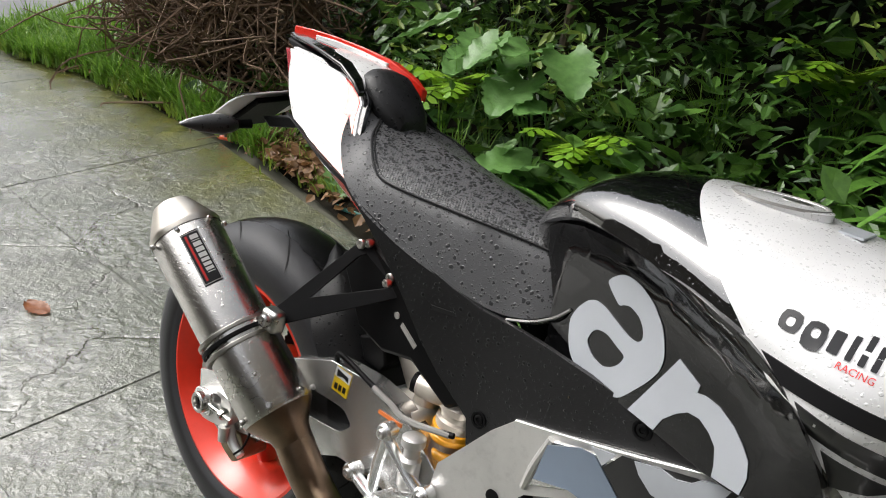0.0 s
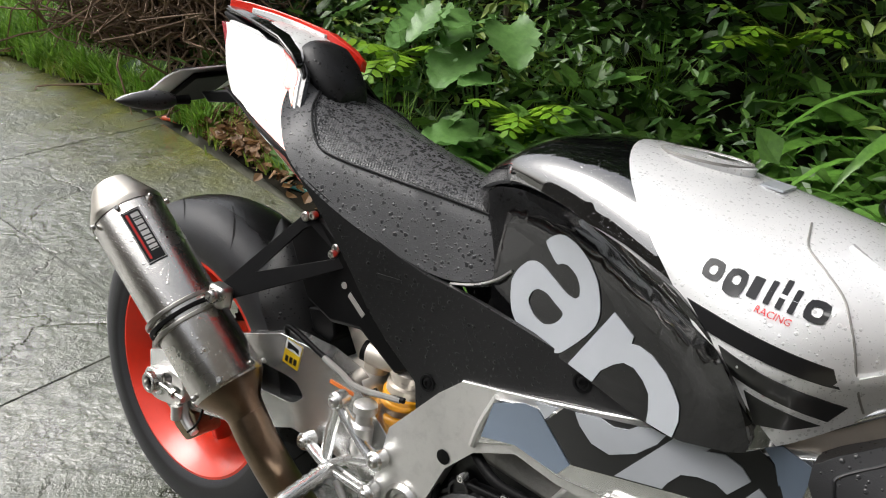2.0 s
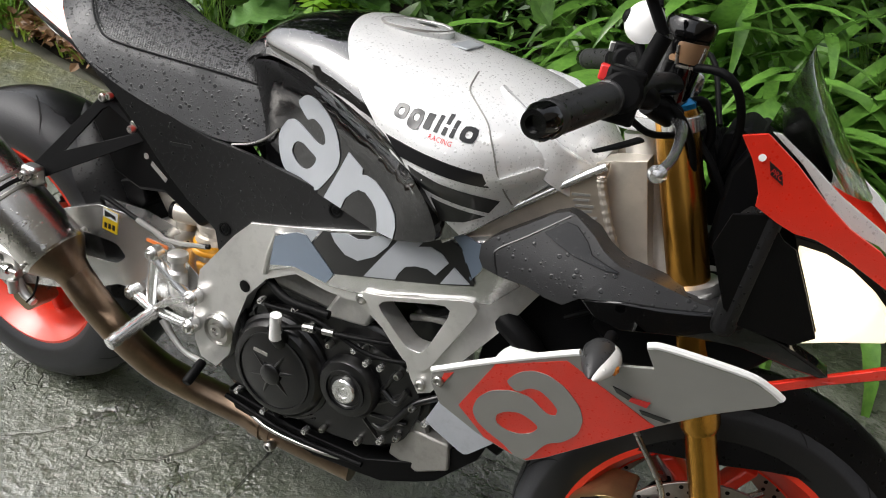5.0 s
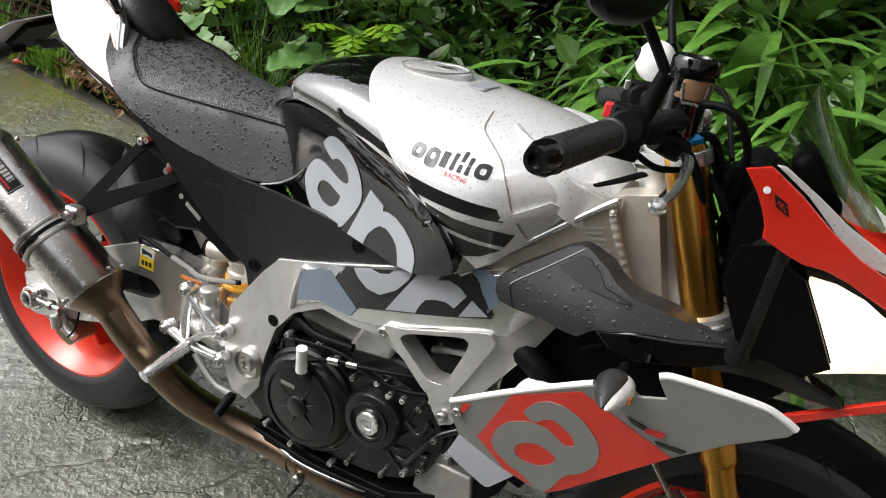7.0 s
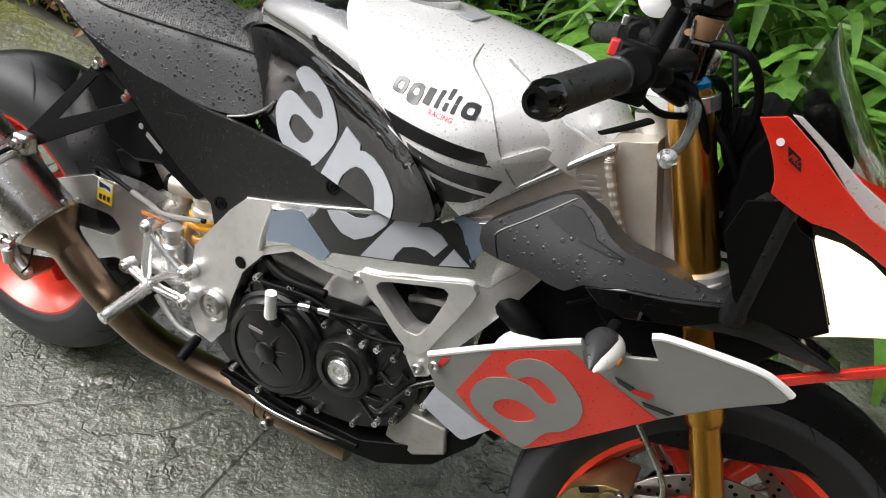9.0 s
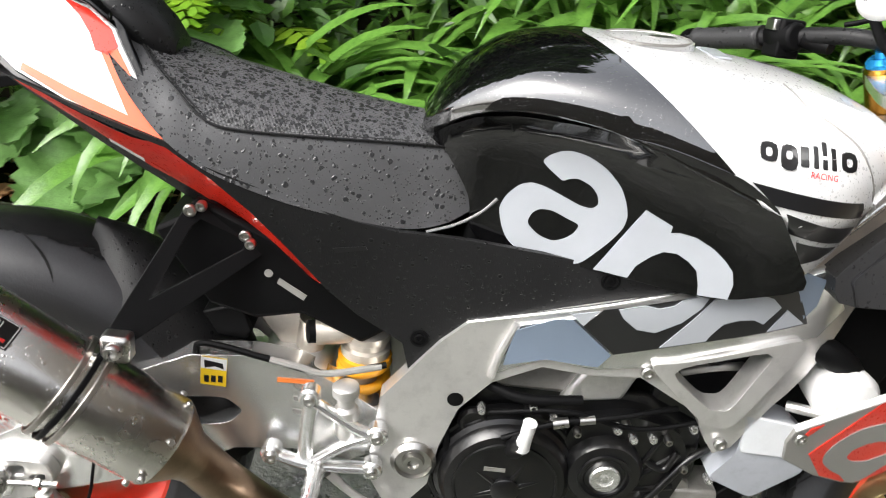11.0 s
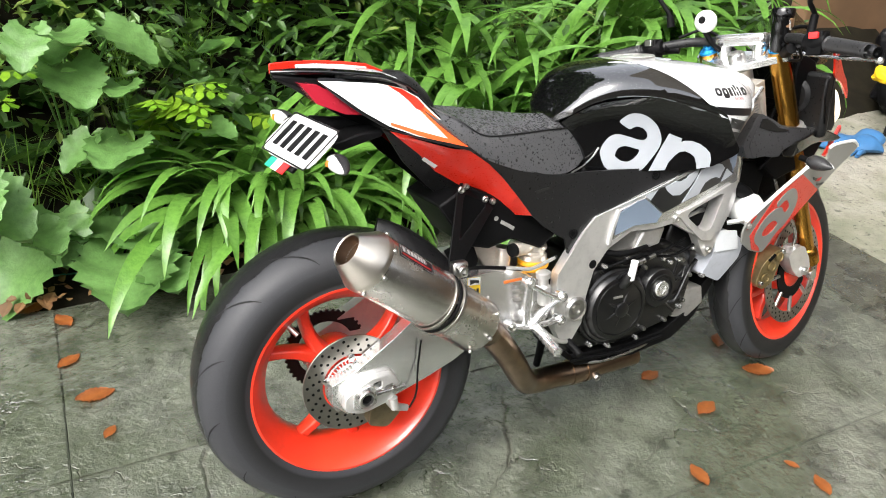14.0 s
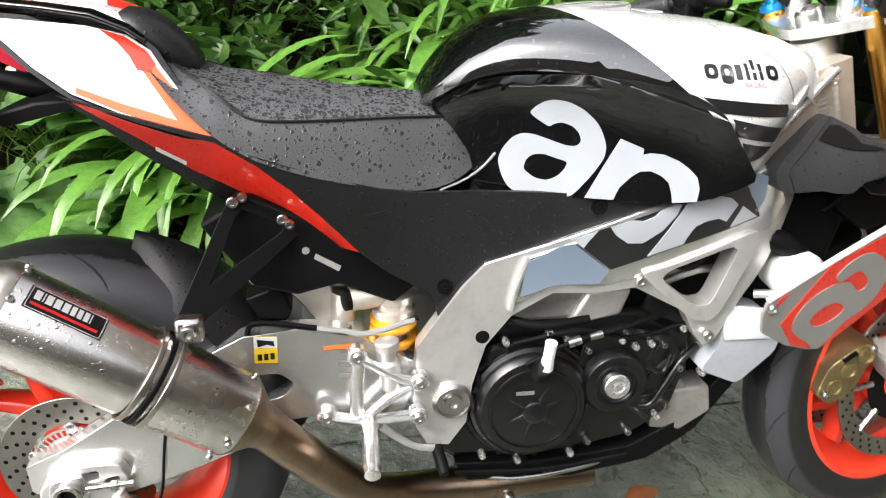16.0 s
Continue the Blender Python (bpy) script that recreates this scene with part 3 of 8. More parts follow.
def build_wheel(name, c, big, half, rim_r, parent, spin, m=None):
    c = Vector(c)
    w = part(name, ring(tyre_profile(big, half, rim_r), c, (0, -1, 0), 96), RUBBER_REAR if half > 0.08 else RUBBER_FRONT, parent, "worn black road tyre on a red cast wheel")
    hw = half * 0.84
    rim = ring([(rim_r + 0.006, -hw - 0.004), (rim_r + 0.006, -hw + 0.006), (rim_r - 0.014, -hw + 0.012), (rim_r - 0.034, -hw + 0.05), (rim_r - 0.036, 0), (rim_r - 0.034, hw - 0.05),
                (rim_r - 0.014, hw - 0.012), (rim_r + 0.006, hw - 0.006), (rim_r + 0.006, hw + 0.004), (rim_r - 0.008, hw + 0.006), (rim_r - 0.02, hw - 0.008), (rim_r - 0.048, hw - 0.05),
                (rim_r - 0.05, 0), (rim_r - 0.048, -hw + 0.05), (rim_r - 0.02, -hw + 0.008), (rim_r - 0.008, -hw - 0.006)], c, (0, -1, 0), 96)
    rim_ob = part("rim", rim, RED_WHEEL, w, "glossy red cast rim")
    hub = lathe([(0.032, -0.075), (0.05, -0.07), (0.062, -0.05), (0.066, -0.02), (0.07, 0), (0.066, 0.02), (0.062, 0.05), (0.045, 0.07), (0.032, 0.075)], c, (0, -1, 0), 32)
    part("hub", hub, RED_WHEEL, rim_ob)
    for k in range(3):
        for s in (-1, 1):
            a0 = radians(spin + 120 * k + s * 5)
            a1 = radians(spin + 120 * k + s * 21)
            b = bmesh.new()
            rings = []
            for t in (0, 0.25, 0.5, 0.75, 1.0):
                r = 0.045 + (rim_r - 0.048 - 0.045) * t
                a = a0 + (a1 - a0) * t ** 1.3
                d = Vector((math.cos(a), 0, math.sin(a)))
                n = Vector((-math.sin(a), 0, math.cos(a)))
                wd = 0.024 - 0.010 * math.sin(math.pi * t * 0.62)
                dp = 0.03 - 0.012 * t
                p = c + d * r
                rings.append([p + n * wd * 0.6 + Vector((0, -dp, 0)), p - n * wd * 0.6 + Vector((0, -dp, 0)), p - n * wd + Vector((0, -dp * 0.4, 0)), p - n * wd + Vector((0, dp * 0.4, 0)),
                              p - n * wd * 0.6 + Vector((0, dp, 0)), p + n * wd * 0.6 + Vector((0, dp, 0)), p + n * wd + Vector((0, dp * 0.4, 0)), p + n * wd + Vector((0, -dp * 0.4, 0))])
            rings_to_mesh(b, rings)
            bmesh.ops.recalc_face_normals(b, faces=b.faces)
            part("spoke", b, RED_WHEEL, rim_ob, bevel=0.003)
    return w


def tread(c, big, half, rim_r, parent, count, side):
    """Slanted rain grooves on one shoulder of a tyre."""
    c = Vector(c)
    for k in range(count):
        b = bmesh.new()
        base = 2 * math.pi * k / count
        pts = []
        for i in range(7):
            t = i / 6
            a = math.pi * (0.5 + side * (0.10 + 0.27 * t))
            h = -half * math.cos(a)
            r = rim_r + 0.012 + (big - rim_r - 0.012) * math.sin(a) ** 0.62 + 0.0003
            th = base + 0.42 * (t - 0.35 * t * t)
            pts.append((r, h, th, 0.003 * math.sin(math.pi * (0.12 + 0.8 * t)) / big))
        left = [b.verts.new(c + Vector((r * math.sin(th - w), -h, r * math.cos(th - w)))) for r, h, th, w in pts]
        right = [b.verts.new(c + Vector((r * math.sin(th + w), -h, r * math.cos(th + w)))) for r, h, th, w in pts]
        for i in range(6):
            b.faces.new((left[i], left[i + 1], right[i + 1], right[i]))
        bmesh.ops.solidify(b, geom=b.faces[:], thickness=-0.0006)
        part("tread_groove", b, RUBBER_DARK, parent)


def disc(c, r0, r1, y, parent, thick=0.005, holes=24, name="brake_disc"):
    d = part(name, ring([(r0, y - thick / 2), (r1, y - thick / 2), (r1, y + thick / 2), (r0, y + thick / 2)], c, (0, -1, 0), 72), DISC_STEEL, parent, "drilled steel brake disc", bevel=0.0008)
    b = bmesh.new()
    for row in range(3):
        rr = r0 + (r1 - r0) * (0.22 + 0.28 * row)
        for k in range(holes):
            a = 2 * math.pi * (k + row * 0.33) / holes
            for s in (-1, 1):
                lathe([(0.0035, 0), (0.0032, 0.0004), (0.0004, 0.0004)], Vector(c) + Vector((rr * math.cos(a), -y - s * (thick / 2), rr * math.sin(a))), (0, -s if s > 0 else 1, 0), 8, b)
    part("drilled_pattern", b, BLACK_PLAIN, d)
    return d


RW = (0.022, 0.0, 0.328)
rear_wheel = build_wheel("rear_wheel", RW, 0.325, 0.093, 0.224, bike, 138)
tread(RW, 0.325, 0.093, 0.224, rear_wheel, 13, 1)
tread(RW, 0.325, 0.093, 0.224, rear_wheel, 13, -1)
disc(RW, 0.068, 0.112, 0.088, rear_wheel)
part("disc_carrier", ring([(0.03, 0.078), (0.05, 0.078), (0.05, 0.086), (0.03, 0.086)], RW, (0, -1, 0), 40), RED_WHEEL, rear_wheel)
b = bmesh.new()
for k in range(44):
    a = 2 * math.pi * k / 44
    p = Vector(RW) + Vector((0.056 * math.cos(a), -0.094, 0.056 * math.sin(a)))
    moved_box = box((-0.006, -0.001, -0.0014), (0.006, 0.001, 0.0014))
    moved_box.transform(Matrix.Translation(p) @ Matrix.Rotation(-a, 4, "Y"))
    me = bpy.data.meshes.new("tmp")
    moved_box.to_mesh(me)
    moved_box.free()
    b.from_mesh(me)
    bpy.data.meshes.remove(me)
ring([(0.044, 0.093), (0.051, 0.093), (0.051, 0.095), (0.044, 0.095)], RW, (0, -1, 0), 40, b)
ring([(0.061, 0.093), (0.065, 0.093), (0.065, 0.095), (0.061, 0.095)], RW, (0, -1, 0), 40, b)
part("sensor_ring", b, STEEL, rear_wheel, "slotted speed sensor ring")
for k in range(5):
    a = radians(72 * k + 20)
    p = Vector(RW) + Vector((0.062 * math.cos(a), -0.088, 0.062 * math.sin(a)))
    part("disc_bobbin", lathe([(0.009, -0.008), (0.009, 0.006), (0.006, 0.008)], p, (0, -1, 0), 14), STEEL, rear_wheel)
b = ring([(0.07, -0.1), (0.096, -0.1), (0.096, -0.094), (0.07, -0.094)], RW, (0, -1, 0), 60)
for k in range(42):
    a = 2 * math.pi * k / 42
    lathe([(0.004, -0.1), (0.004, -0.094)], Vector(RW) + Vector((0.097 * math.cos(a), 0, 0.097 * math.sin(a))), (0, -1, 0), 6, b)
part("sprocket", b, RUBBER_DARK, rear_wheel, "dark chain sprocket")
ob = part("valve_stem", tube([(RW[0] - 0.12, -0.035, RW[2] + 0.135), (RW[0] - 0.105, -0.05, RW[2] + 0.118)], 0.006, 10), STEEL, rear_wheel)

# front end turned to the left on the steering head
HEAD = Vector((1.172, 0, 0.945))
RAKE = Vector((-0.395, 0, 0.919)).normalized()
STEER = Matrix.Translation(HEAD) @ Matrix.Rotation(radians(13), 4, RAKE) @ Matrix.Translation(-HEAD)


def steer(bm):
    return moved(bm, STEER)


def spart(name, bm, mats, parent, label="", bevel=0.0):
    return part(name, steer(bm), mats, parent, label, bevel)


FW = Vector((1.44, 0.008, 0.340))
FWS = STEER @ FW
front_wheel = build_wheel("front_wheel", (0, 0, 0), 0.289, 0.058, 0.217, bike, 100)
TURN_F = Matrix.Translation(FWS) @ STEER.to_3x3().to_4x4()
tread((0, 0, 0), 0.289, 0.058, 0.217, front_wheel, 13, 1)
for s in (1, -1):
    d = disc((0, 0, 0), 0.125, 0.16, s * 0.066, front_wheel, holes=30)
    part("disc_carrier", ring([(0.035, s * 0.062), (0.085, s * 0.062), (0.085, s * 0.066), (0.035, s * 0.066)], (0, 0, 0), (0, -1, 0), 40), BLACK_PLAIN, front_wheel)
    for k in range(8):
        a = radians(45 * k)
        b = tube([(0.08 * math.cos(a), -s * 0.065, 0.08 * math.sin(a)), (0.13 * math.cos(a), -s * 0.066, 0.13 * math.sin(a))], 0.006, 8)
        part("carrier_arm", b, STEEL, front_wheel)
part("axle", lathe([(0.012, -0.12), (0.012, 0.12), (0.018, 0.12), (0.018, 0.13), (0.008, 0.13)], (0, 0, 0), (0, -1, 0), 20), STEEL, front_wheel)
front_wheel.matrix_local = TURN_F

fork = new("front_fork")
fork.parent = bike
DOWN = -RAKE
AHEAD = Vector((0.919, 0, 0.395))
for s in (-1, 1):
    top = HEAD + AHEAD * 0.03 + RAKE * 0.04 + Vector((0, s * 0.1, 0))
    low = top + DOWN * 0.45
    axle_p = Vector((FW.x - 0.02, s * 0.1, FW.z + 0.02))
    leg = spart("fork_leg", lathe([(0.024, 0), (0.0265, 0.006), (0.0265, 0.30), (0.0275, 0.31), (0.0275, 0.42), (0.024, 0.43), (0.022, 0.43)], top, DOWN, 28), GOLD, fork, "gold anodised fork tube")
    spart("slider", lathe([(0.0215, 0), (0.0215, 0.2), (0.026, 0.205), (0.03, 0.22), (0.03, 0.25), (0.02, 0.262)], low - DOWN * 0.03, DOWN, 24), GOLD, leg)
    if s > 0:
        spart("fork_foot", tube([axle_p - Vector((0, 0, 0.02)), axle_p + Vector((-0.03, 0, 0.08))], [0.028, 0.034], 16), ALLOY, leg)
    spart("fork_cap", lathe([(0.024, 0), (0.024, 0.006), (0.018, 0.012), (0.012, 0.012), (0.011, 0.02), (0.004, 0.02)], top, RAKE, 20), BLUE, leg, "blue anodised adjuster")
    # lower clamp ring
    spart("clamp_ring", lathe([(0.028, -0.02), (0.037, -0.018), (0.037, 0.018), (0.028, 0.02)], top + DOWN * 0.235, RAKE, 24), ALLOY, leg)
part("fork_foot", plate(outline_smooth([(1.33, 0.436), (1.37, 0.452), (1.405, 0.45), (1.45, 0.392), (1.445, 0.36), (1.40, 0.352), (1.36, 0.385)], 3), lambda x, z: -0.118 + 0.1 * (x - 1.39), 0.04, cut=0.03), ALLOY, fork, "cast silver fork foot", bevel=0.006)
bolt((1.42, -0.117, 0.372), r=0.012, h=0.008, parent=fork, name="pinch_bolt")
BRONZE = mk("bronze_caliper", (0.36, 0.28, 0.14), 0.36, metal=0.85, var=0.25, dirt=0.3)
cal = part("brake_caliper", plate(outline_smooth([(1.235, 0.355), (1.25, 0.41), (1.29, 0.45), (1.332, 0.452), (1.325, 0.41), (1.30, 0.36), (1.262, 0.335)], 3), lambda x, z: -0.112 + 0.15 * abs(x - 1.285), 0.07, cut=0.02), BRONZE, fork, "bronze radial brake caliper", bevel=0.006)
for x, z in ((1.262, 0.372), (1.282, 0.405), (1.308, 0.43)):
    part("piston_cap", lathe([(0.015, 0), (0.015, 0.004), (0.011, 0.005), (0.010, 0.002), (0.0005, 0.002)], (x, -0.112, z), (0, -1, 0), 20), BRONZE, cal)
for x, z in ((1.318, 0.446), (1.247, 0.36)):
    bolt((x, -0.11, z), r=0.007, h=0.008, parent=cal, name="caliper_bolt")
part("caliper_slot", plate([(1.262, 0.428), (1.285, 0.444), (1.29, 0.438), (1.268, 0.422)], -0.117, 0.004, cut=0), BLACK_PLAIN, cal)
# yokes
b = plate(outline_smooth([(-0.03, -0.045), (0.02, -0.135), (0.05, -0.135), (0.065, -0.1), (0.045, -0.04), (0.05, 0.0), (0.045, 0.04), (0.065, 0.1), (0.05, 0.135), (0.02, 0.135), (-0.03, 0.045), (-0.045, 0)]),
          0, 0.018, [[(0.005, -0.045), (0.03, -0.045), (0.03, -0.07), (0.012, -0.075)], [(0.005, 0.045), (0.012, 0.075), (0.03, 0.07), (0.03, 0.045)]], cut=0)
# plate lies in x, z: x ahead, z across
M = Matrix.Translation(HEAD + RAKE * 0.015) @ Matrix(((AHEAD.x, RAKE.x, 0, 0), (AHEAD.y, RAKE.y, 1, 0), (AHEAD.z, RAKE.z, 0, 0), (0, 0, 0, 1)))
b.transform(M)
bmesh.ops.recalc_face_normals(b, faces=b.faces)
spart("top_yoke", b, ALLOY_BRIGHT, fork, "polished alloy top yoke", bevel=0.003)
b = plate(outline_smooth([(-0.03, -0.06), (0.0, -0.14), (0.05, -0.14), (0.065, -0.1), (0.04, 0), (0.065, 0.1), (0.05, 0.14), (0.0, 0.14), (-0.03, 0.06)]), 0, 0.035, cut=0)
b.transform(Matrix.Translation(DOWN * 0.235) @ M)
bmesh.ops.recalc_face_normals(b, faces=b.faces)
spart("bottom_yoke", b, ALLOY, fork, bevel=0.004)
spart("stem_nut", lathe([(0.022, 0.0), (0.022, 0.014), (0.018, 0.02), (0.012, 0.02), (0.012, 0.012), (0.002, 0.012)], HEAD + RAKE * 0.03, RAKE, 24), STEEL, fork)

# handlebar
bars = new("handlebar")
bars.parent = bike
BACK = STEER.inverted()
RIGHT = [BACK @ Vector(p) for p in ((1.132, -0.396, 1.02), (1.16, -0.245, 1.03), (1.184, -0.15, 1.036), (1.20, -0.085, 1.03))]
END, INNER = RIGHT[0], RIGHT[1]
flip = lambda p, s: Vector((p.x, -s * p.y, p.z))
BAR = [*RIGHT, Vector((RIGHT[3].x + 0.005, 0, RIGHT[3].z)), *[flip(p, 1) for p in RIGHT[::-1]]]
spart("bar_tube", tube(BAR, 0.0125, 14, 6), BLACK_SATIN, bars, "matt black tapered handlebar")
for s in (-1, 1):
    a, c = flip(END + (INNER - END) * 0.12, s), flip(END + (INNER - END) * 0.86, s)
    d = (a - c).normalized()
    b = lathe([(0.0185, 0), (0.0185, 0.004)] + [(0.0165 + 0.0012 * (k % 2), 0.006 + 0.0055 * k) for k in range(20)] + [(0.0185, 0.118), (0.0165, 0.122), (0.013, 0.122)], c, d, 24)
    spart("grip", b, CHARCOAL, bars, "ribbed black rubber grip")
    spart("bar_end", lathe([(0.012, 0), (0.0165, 0.002), (0.0175, 0.02), (0.013, 0.03), (0.008, 0.03), (0.007, 0.024), (0.001, 0.024)], a, d, 24), BLACK_GLOSS, bars)
    p = flip(INNER + Vector((0.004, 0.012, 0.002)), s)
    b = tube([p + Vector((0, s * 0.025, 0.004)), p, p + Vector((0.003, -s * 0.03, 0.003))], [0.021, 0.025, 0.02], 14)
    box(p + Vector((-0.02, -0.02, -0.03)), p + Vector((0.02, 0.018, 0.026)), b)
    sw = spart("switch_housing", b, BLACK_PLAIN, bars, bevel=0.004)
    spart("rocker_switch", box(p + Vector((-0.028, -0.012, 0.008)), p + Vector((-0.012, 0.01, 0.024))), RED_DECAL if s < 0 else STEEL, sw, "small red switch" if s < 0 else "", bevel=0.002)
    if s < 0:
        lv = [(1.206, -0.112, 0.998), (1.222, -0.15, 0.997), (1.231, -0.21, 0.994), (1.236, -0.28, 0.994), (1.235, -0.338, 0.995)]
        part("control_lever", tube(lv, [0.0085, 0.0075, 0.0055, 0.005, 0.005], 12, flat=0.75), ALLOY_BRIGHT, bars, "polished brake lever with a ball end")
        part("lever_ball", lathe([(0.001, -0.009), (0.006, -0.007), (0.009, 0), (0.006, 0.007), (0.001, 0.009)], (1.235, -0.347, 0.995), (0.1, -1, 0), 16), ALLOY_BRIGHT, bars)
        part("master_body", tube([(1.178, -0.15, 1.012), (1.2, -0.115, 1.0), (1.22, -0.07, 0.992)], [0.013, 0.016, 0.012], 14), BLACK_PLAIN, bars, "black brake master cylinder")
        part("lever_guard", tube([(1.2, -0.27, 1.0), (1.192, -0.33, 1.004), (1.18, -0.372, 1.004)], [0.005, 0.0045, 0.003], 8, flat=0.5), BLACK_PLAIN, bars)
    else:
        lev = [flip(INNER + Vector(q), s) for q in ((0.035, 0.045, -0.002), (0.06, 0.01, -0.012), (0.06, -0.055, -0.02), (0.048, -0.125, -0.025))]
        spart("control_lever", tube(lev, [0.007, 0.006, 0.005, 0.005], 10, flat=0.7), BLACK_PLAIN, bars)
    b = tube([flip(INNER + Vector(q), s) for q in ((0.012, 0.04, 0.004), (0.03, 0.05, 0.0), (0.04, 0.075, -0.004))], [0.012, 0.014, 0.01], 12)
    spart("lever_perch", b, BLACK_PLAIN, bars)
    spart("bar_riser", tube([(RIGHT[3].x, s * 0.05, 0.965), (RIGHT[3].x + 0.003, s * 0.05, RIGHT[3].z)], [0.018, 0.02], 16), ALLOY_BRIGHT, bars)
spart("bar_clamp", box((RIGHT[3].x - 0.022, -0.072, RIGHT[3].z - 0.014), (RIGHT[3].x + 0.028, 0.072, RIGHT[3].z + 0.018)), ALLOY_BRIGHT, bars, bevel=0.01)
RES = Vector((1.191, -0.1, 1.052))
res = part("fluid_reservoir", lathe([(0.012, -0.055), (0.02, -0.05), (0.0235, -0.035), (0.025, -0.006), (0.0255, 0.012), (0.0265, 0.016), (0.0265, 0.034)], RES, (0, 0, 1), 28), BLACK_GLOSS, bars, "black brake fluid reservoir with amber window")
part("reservoir_lid", lathe([(0.026, 0.034), (0.0292, 0.036), (0.0292, 0.05), (0.026, 0.0545), (0.018, 0.055), (0.017, 0.053), (0.001, 0.053)], RES, (0, 0, 1), 36), BLACK_GLOSS, res)
part("reservoir_window", lathe([(0.0232, 0.008), (0.0238, 0.01), (0.0238, 0.029), (0.0232, 0.031)], RES + Vector((0.0025, -0.0035, 0)), (0, 0, 1), 28), TAN, res, "amber fluid level window")
for q, r in (((0.0, -0.026, 0.004), (0.022, -0.016, 0.004)), ((0.0, -0.0268, 0.006), (-0.004, -0.0268, 0.026)), ((0.022, -0.0165, 0.006), (0.024, -0.014, 0.028))):
    part("reservoir_strap", tube([RES + Vector(q), RES + Vector(r)], 0.0022, 8), STEEL, res)
part("reservoir_bracket", tube([RES + Vector((0.0, 0.0, -0.05)), RES + Vector((0.008, 0.01, -0.07)), RES + Vector((0.0, 0.03, -0.075))], 0.007, 10), BLACK_PLAIN, res)
part("reservoir_hose", tube([RES + Vector((0.015, 0.01, -0.045)), RES + Vector((0.04, 0.02, -0.035)), RES + Vector((0.06, 0.03, -0.075)), RES + Vector((0.05, 0.03, -0.12))], 0.006, 10), BLACK_PLAIN, res)
# mirrors
for base, mid, top, head, out in (((1.168, -0.204, 1.036), (1.18, -0.2, 1.092), (1.155, -0.2, 1.125), (1.135, -0.262, 1.172), (0.96, -0.1, 0.05)), ((1.101, 0.195, 1.05), (1.098, 0.2, 1.082), (1.074, 0.235, 1.135), (1.05, 0.31, 1.195), (0.9, 0.35, 0.05))):
    st = part("mirror_stalk", tube([base, mid], [0.0108, 0.0095], 16), BLACK_PLAIN, bars, "black mirror stalk with rubber boot")
    part("stalk_arm", tube([mid, Vector(mid) + (Vector(top) - Vector(mid)) * 0.3, top, Vector(top) + (Vector(head) - Vector(top)) * 0.5], 0.0062, 12), BLACK_PLAIN, st)
    b = lathe([(0.001, -0.012), (0.055, -0.012), (0.06, -0.004), (0.058, 0.008), (0.04, 0.022), (0.012, 0.03)], head, out, 40, squash=(0.62, 1.5))
    mh = part("mirror_head", b, BLACK_PLAIN, st)
    part("mirror_glass", lathe([(0.001, -0.0135), (0.052, -0.0135), (0.052, -0.0125), (0.001, -0.0125)], head, out, 40, squash=(0.6, 1.5)), mk("mirror_silver", (0.85, 0.86, 0.87), 0.02, metal=1.0, var=0.02, bump=0.0), mh, "silvered mirror glass")
BALL = Vector((1.107, 0.073, 1.069))
b = lathe([(0.0005 + 0.0288 * math.sin(math.pi * k / 16), -0.0275 * math.cos(math.pi * k / 16)) for k in range(17)], BALL, (-0.9, -0.35, 0.15), 36)
ball = part("white_dome", b, WHITE_PLAIN, bars, "round white plastic dome on a stalk")
part("dome_stalk", tube([BALL + Vector((0, 0, -0.025)), BALL + Vector((0.02, -0.01, -0.055)), BALL + Vector((0.05, -0.015, -0.075))], 0.007, 10), BLACK_PLAIN, bars)
part("dome_eye", lathe([(0.009, 0.022), (0.01, 0.027), (0.006, 0.031), (0.001, 0.031)], BALL, (-0.9, -0.35, 0.15), 18), BLACK_PLAIN, ball)

# main castings
FRAME_OUT = [(0.527, 0.41), (0.533, 0.505), (0.562, 0.546), (0.6, 0.6), (0.632, 0.635), (0.69, 0.655), (0.79, 0.694), (0.88, 0.728), (0.98, 0.762), (1.05, 0.785), (1.09, 0.77),
             (1.12, 0.72), (1.085, 0.65), (1.04, 0.575), (1.005, 0.50), (0.985, 0.488), (0.968, 0.508), (0.945, 0.55), (0.86, 0.595), (0.8, 0.588), (0.735, 0.588), (0.675, 0.55), (0.638, 0.5),
             (0.62, 0.435), (0.612, 0.365), (0.585, 0.325), (0.55, 0.33), (0.533, 0.36)]
TRI = outline_smooth([(0.886, 0.617), (1.016, 0.668), (0.983, 0.566), (0.955, 0.563)], 3)


def frame_y(x, z):
    return -0.118 - 0.02 * smoothstep(0.62, 0.85, x) + 0.06 * smoothstep(1.05, 1.17, x) - 0.012 * smoothstep(0.6, 0.72, z) * (1 - smoothstep(0.95, 1.1, x))


def on_frame(gap):
    return lambda x, z: frame_y(x, z) - gap


fr = new("main_frame")
fr.parent = bike
for s in (0, 1):
    b = plate(FRAME_OUT, frame_y, 0.028, [TRI], cut=0.03)
    part("side_spar", mirrored(b) if s else b, ALLOY, fr, "cast and polished alloy frame spar", bevel=0.006)
    if s:
        b.free()
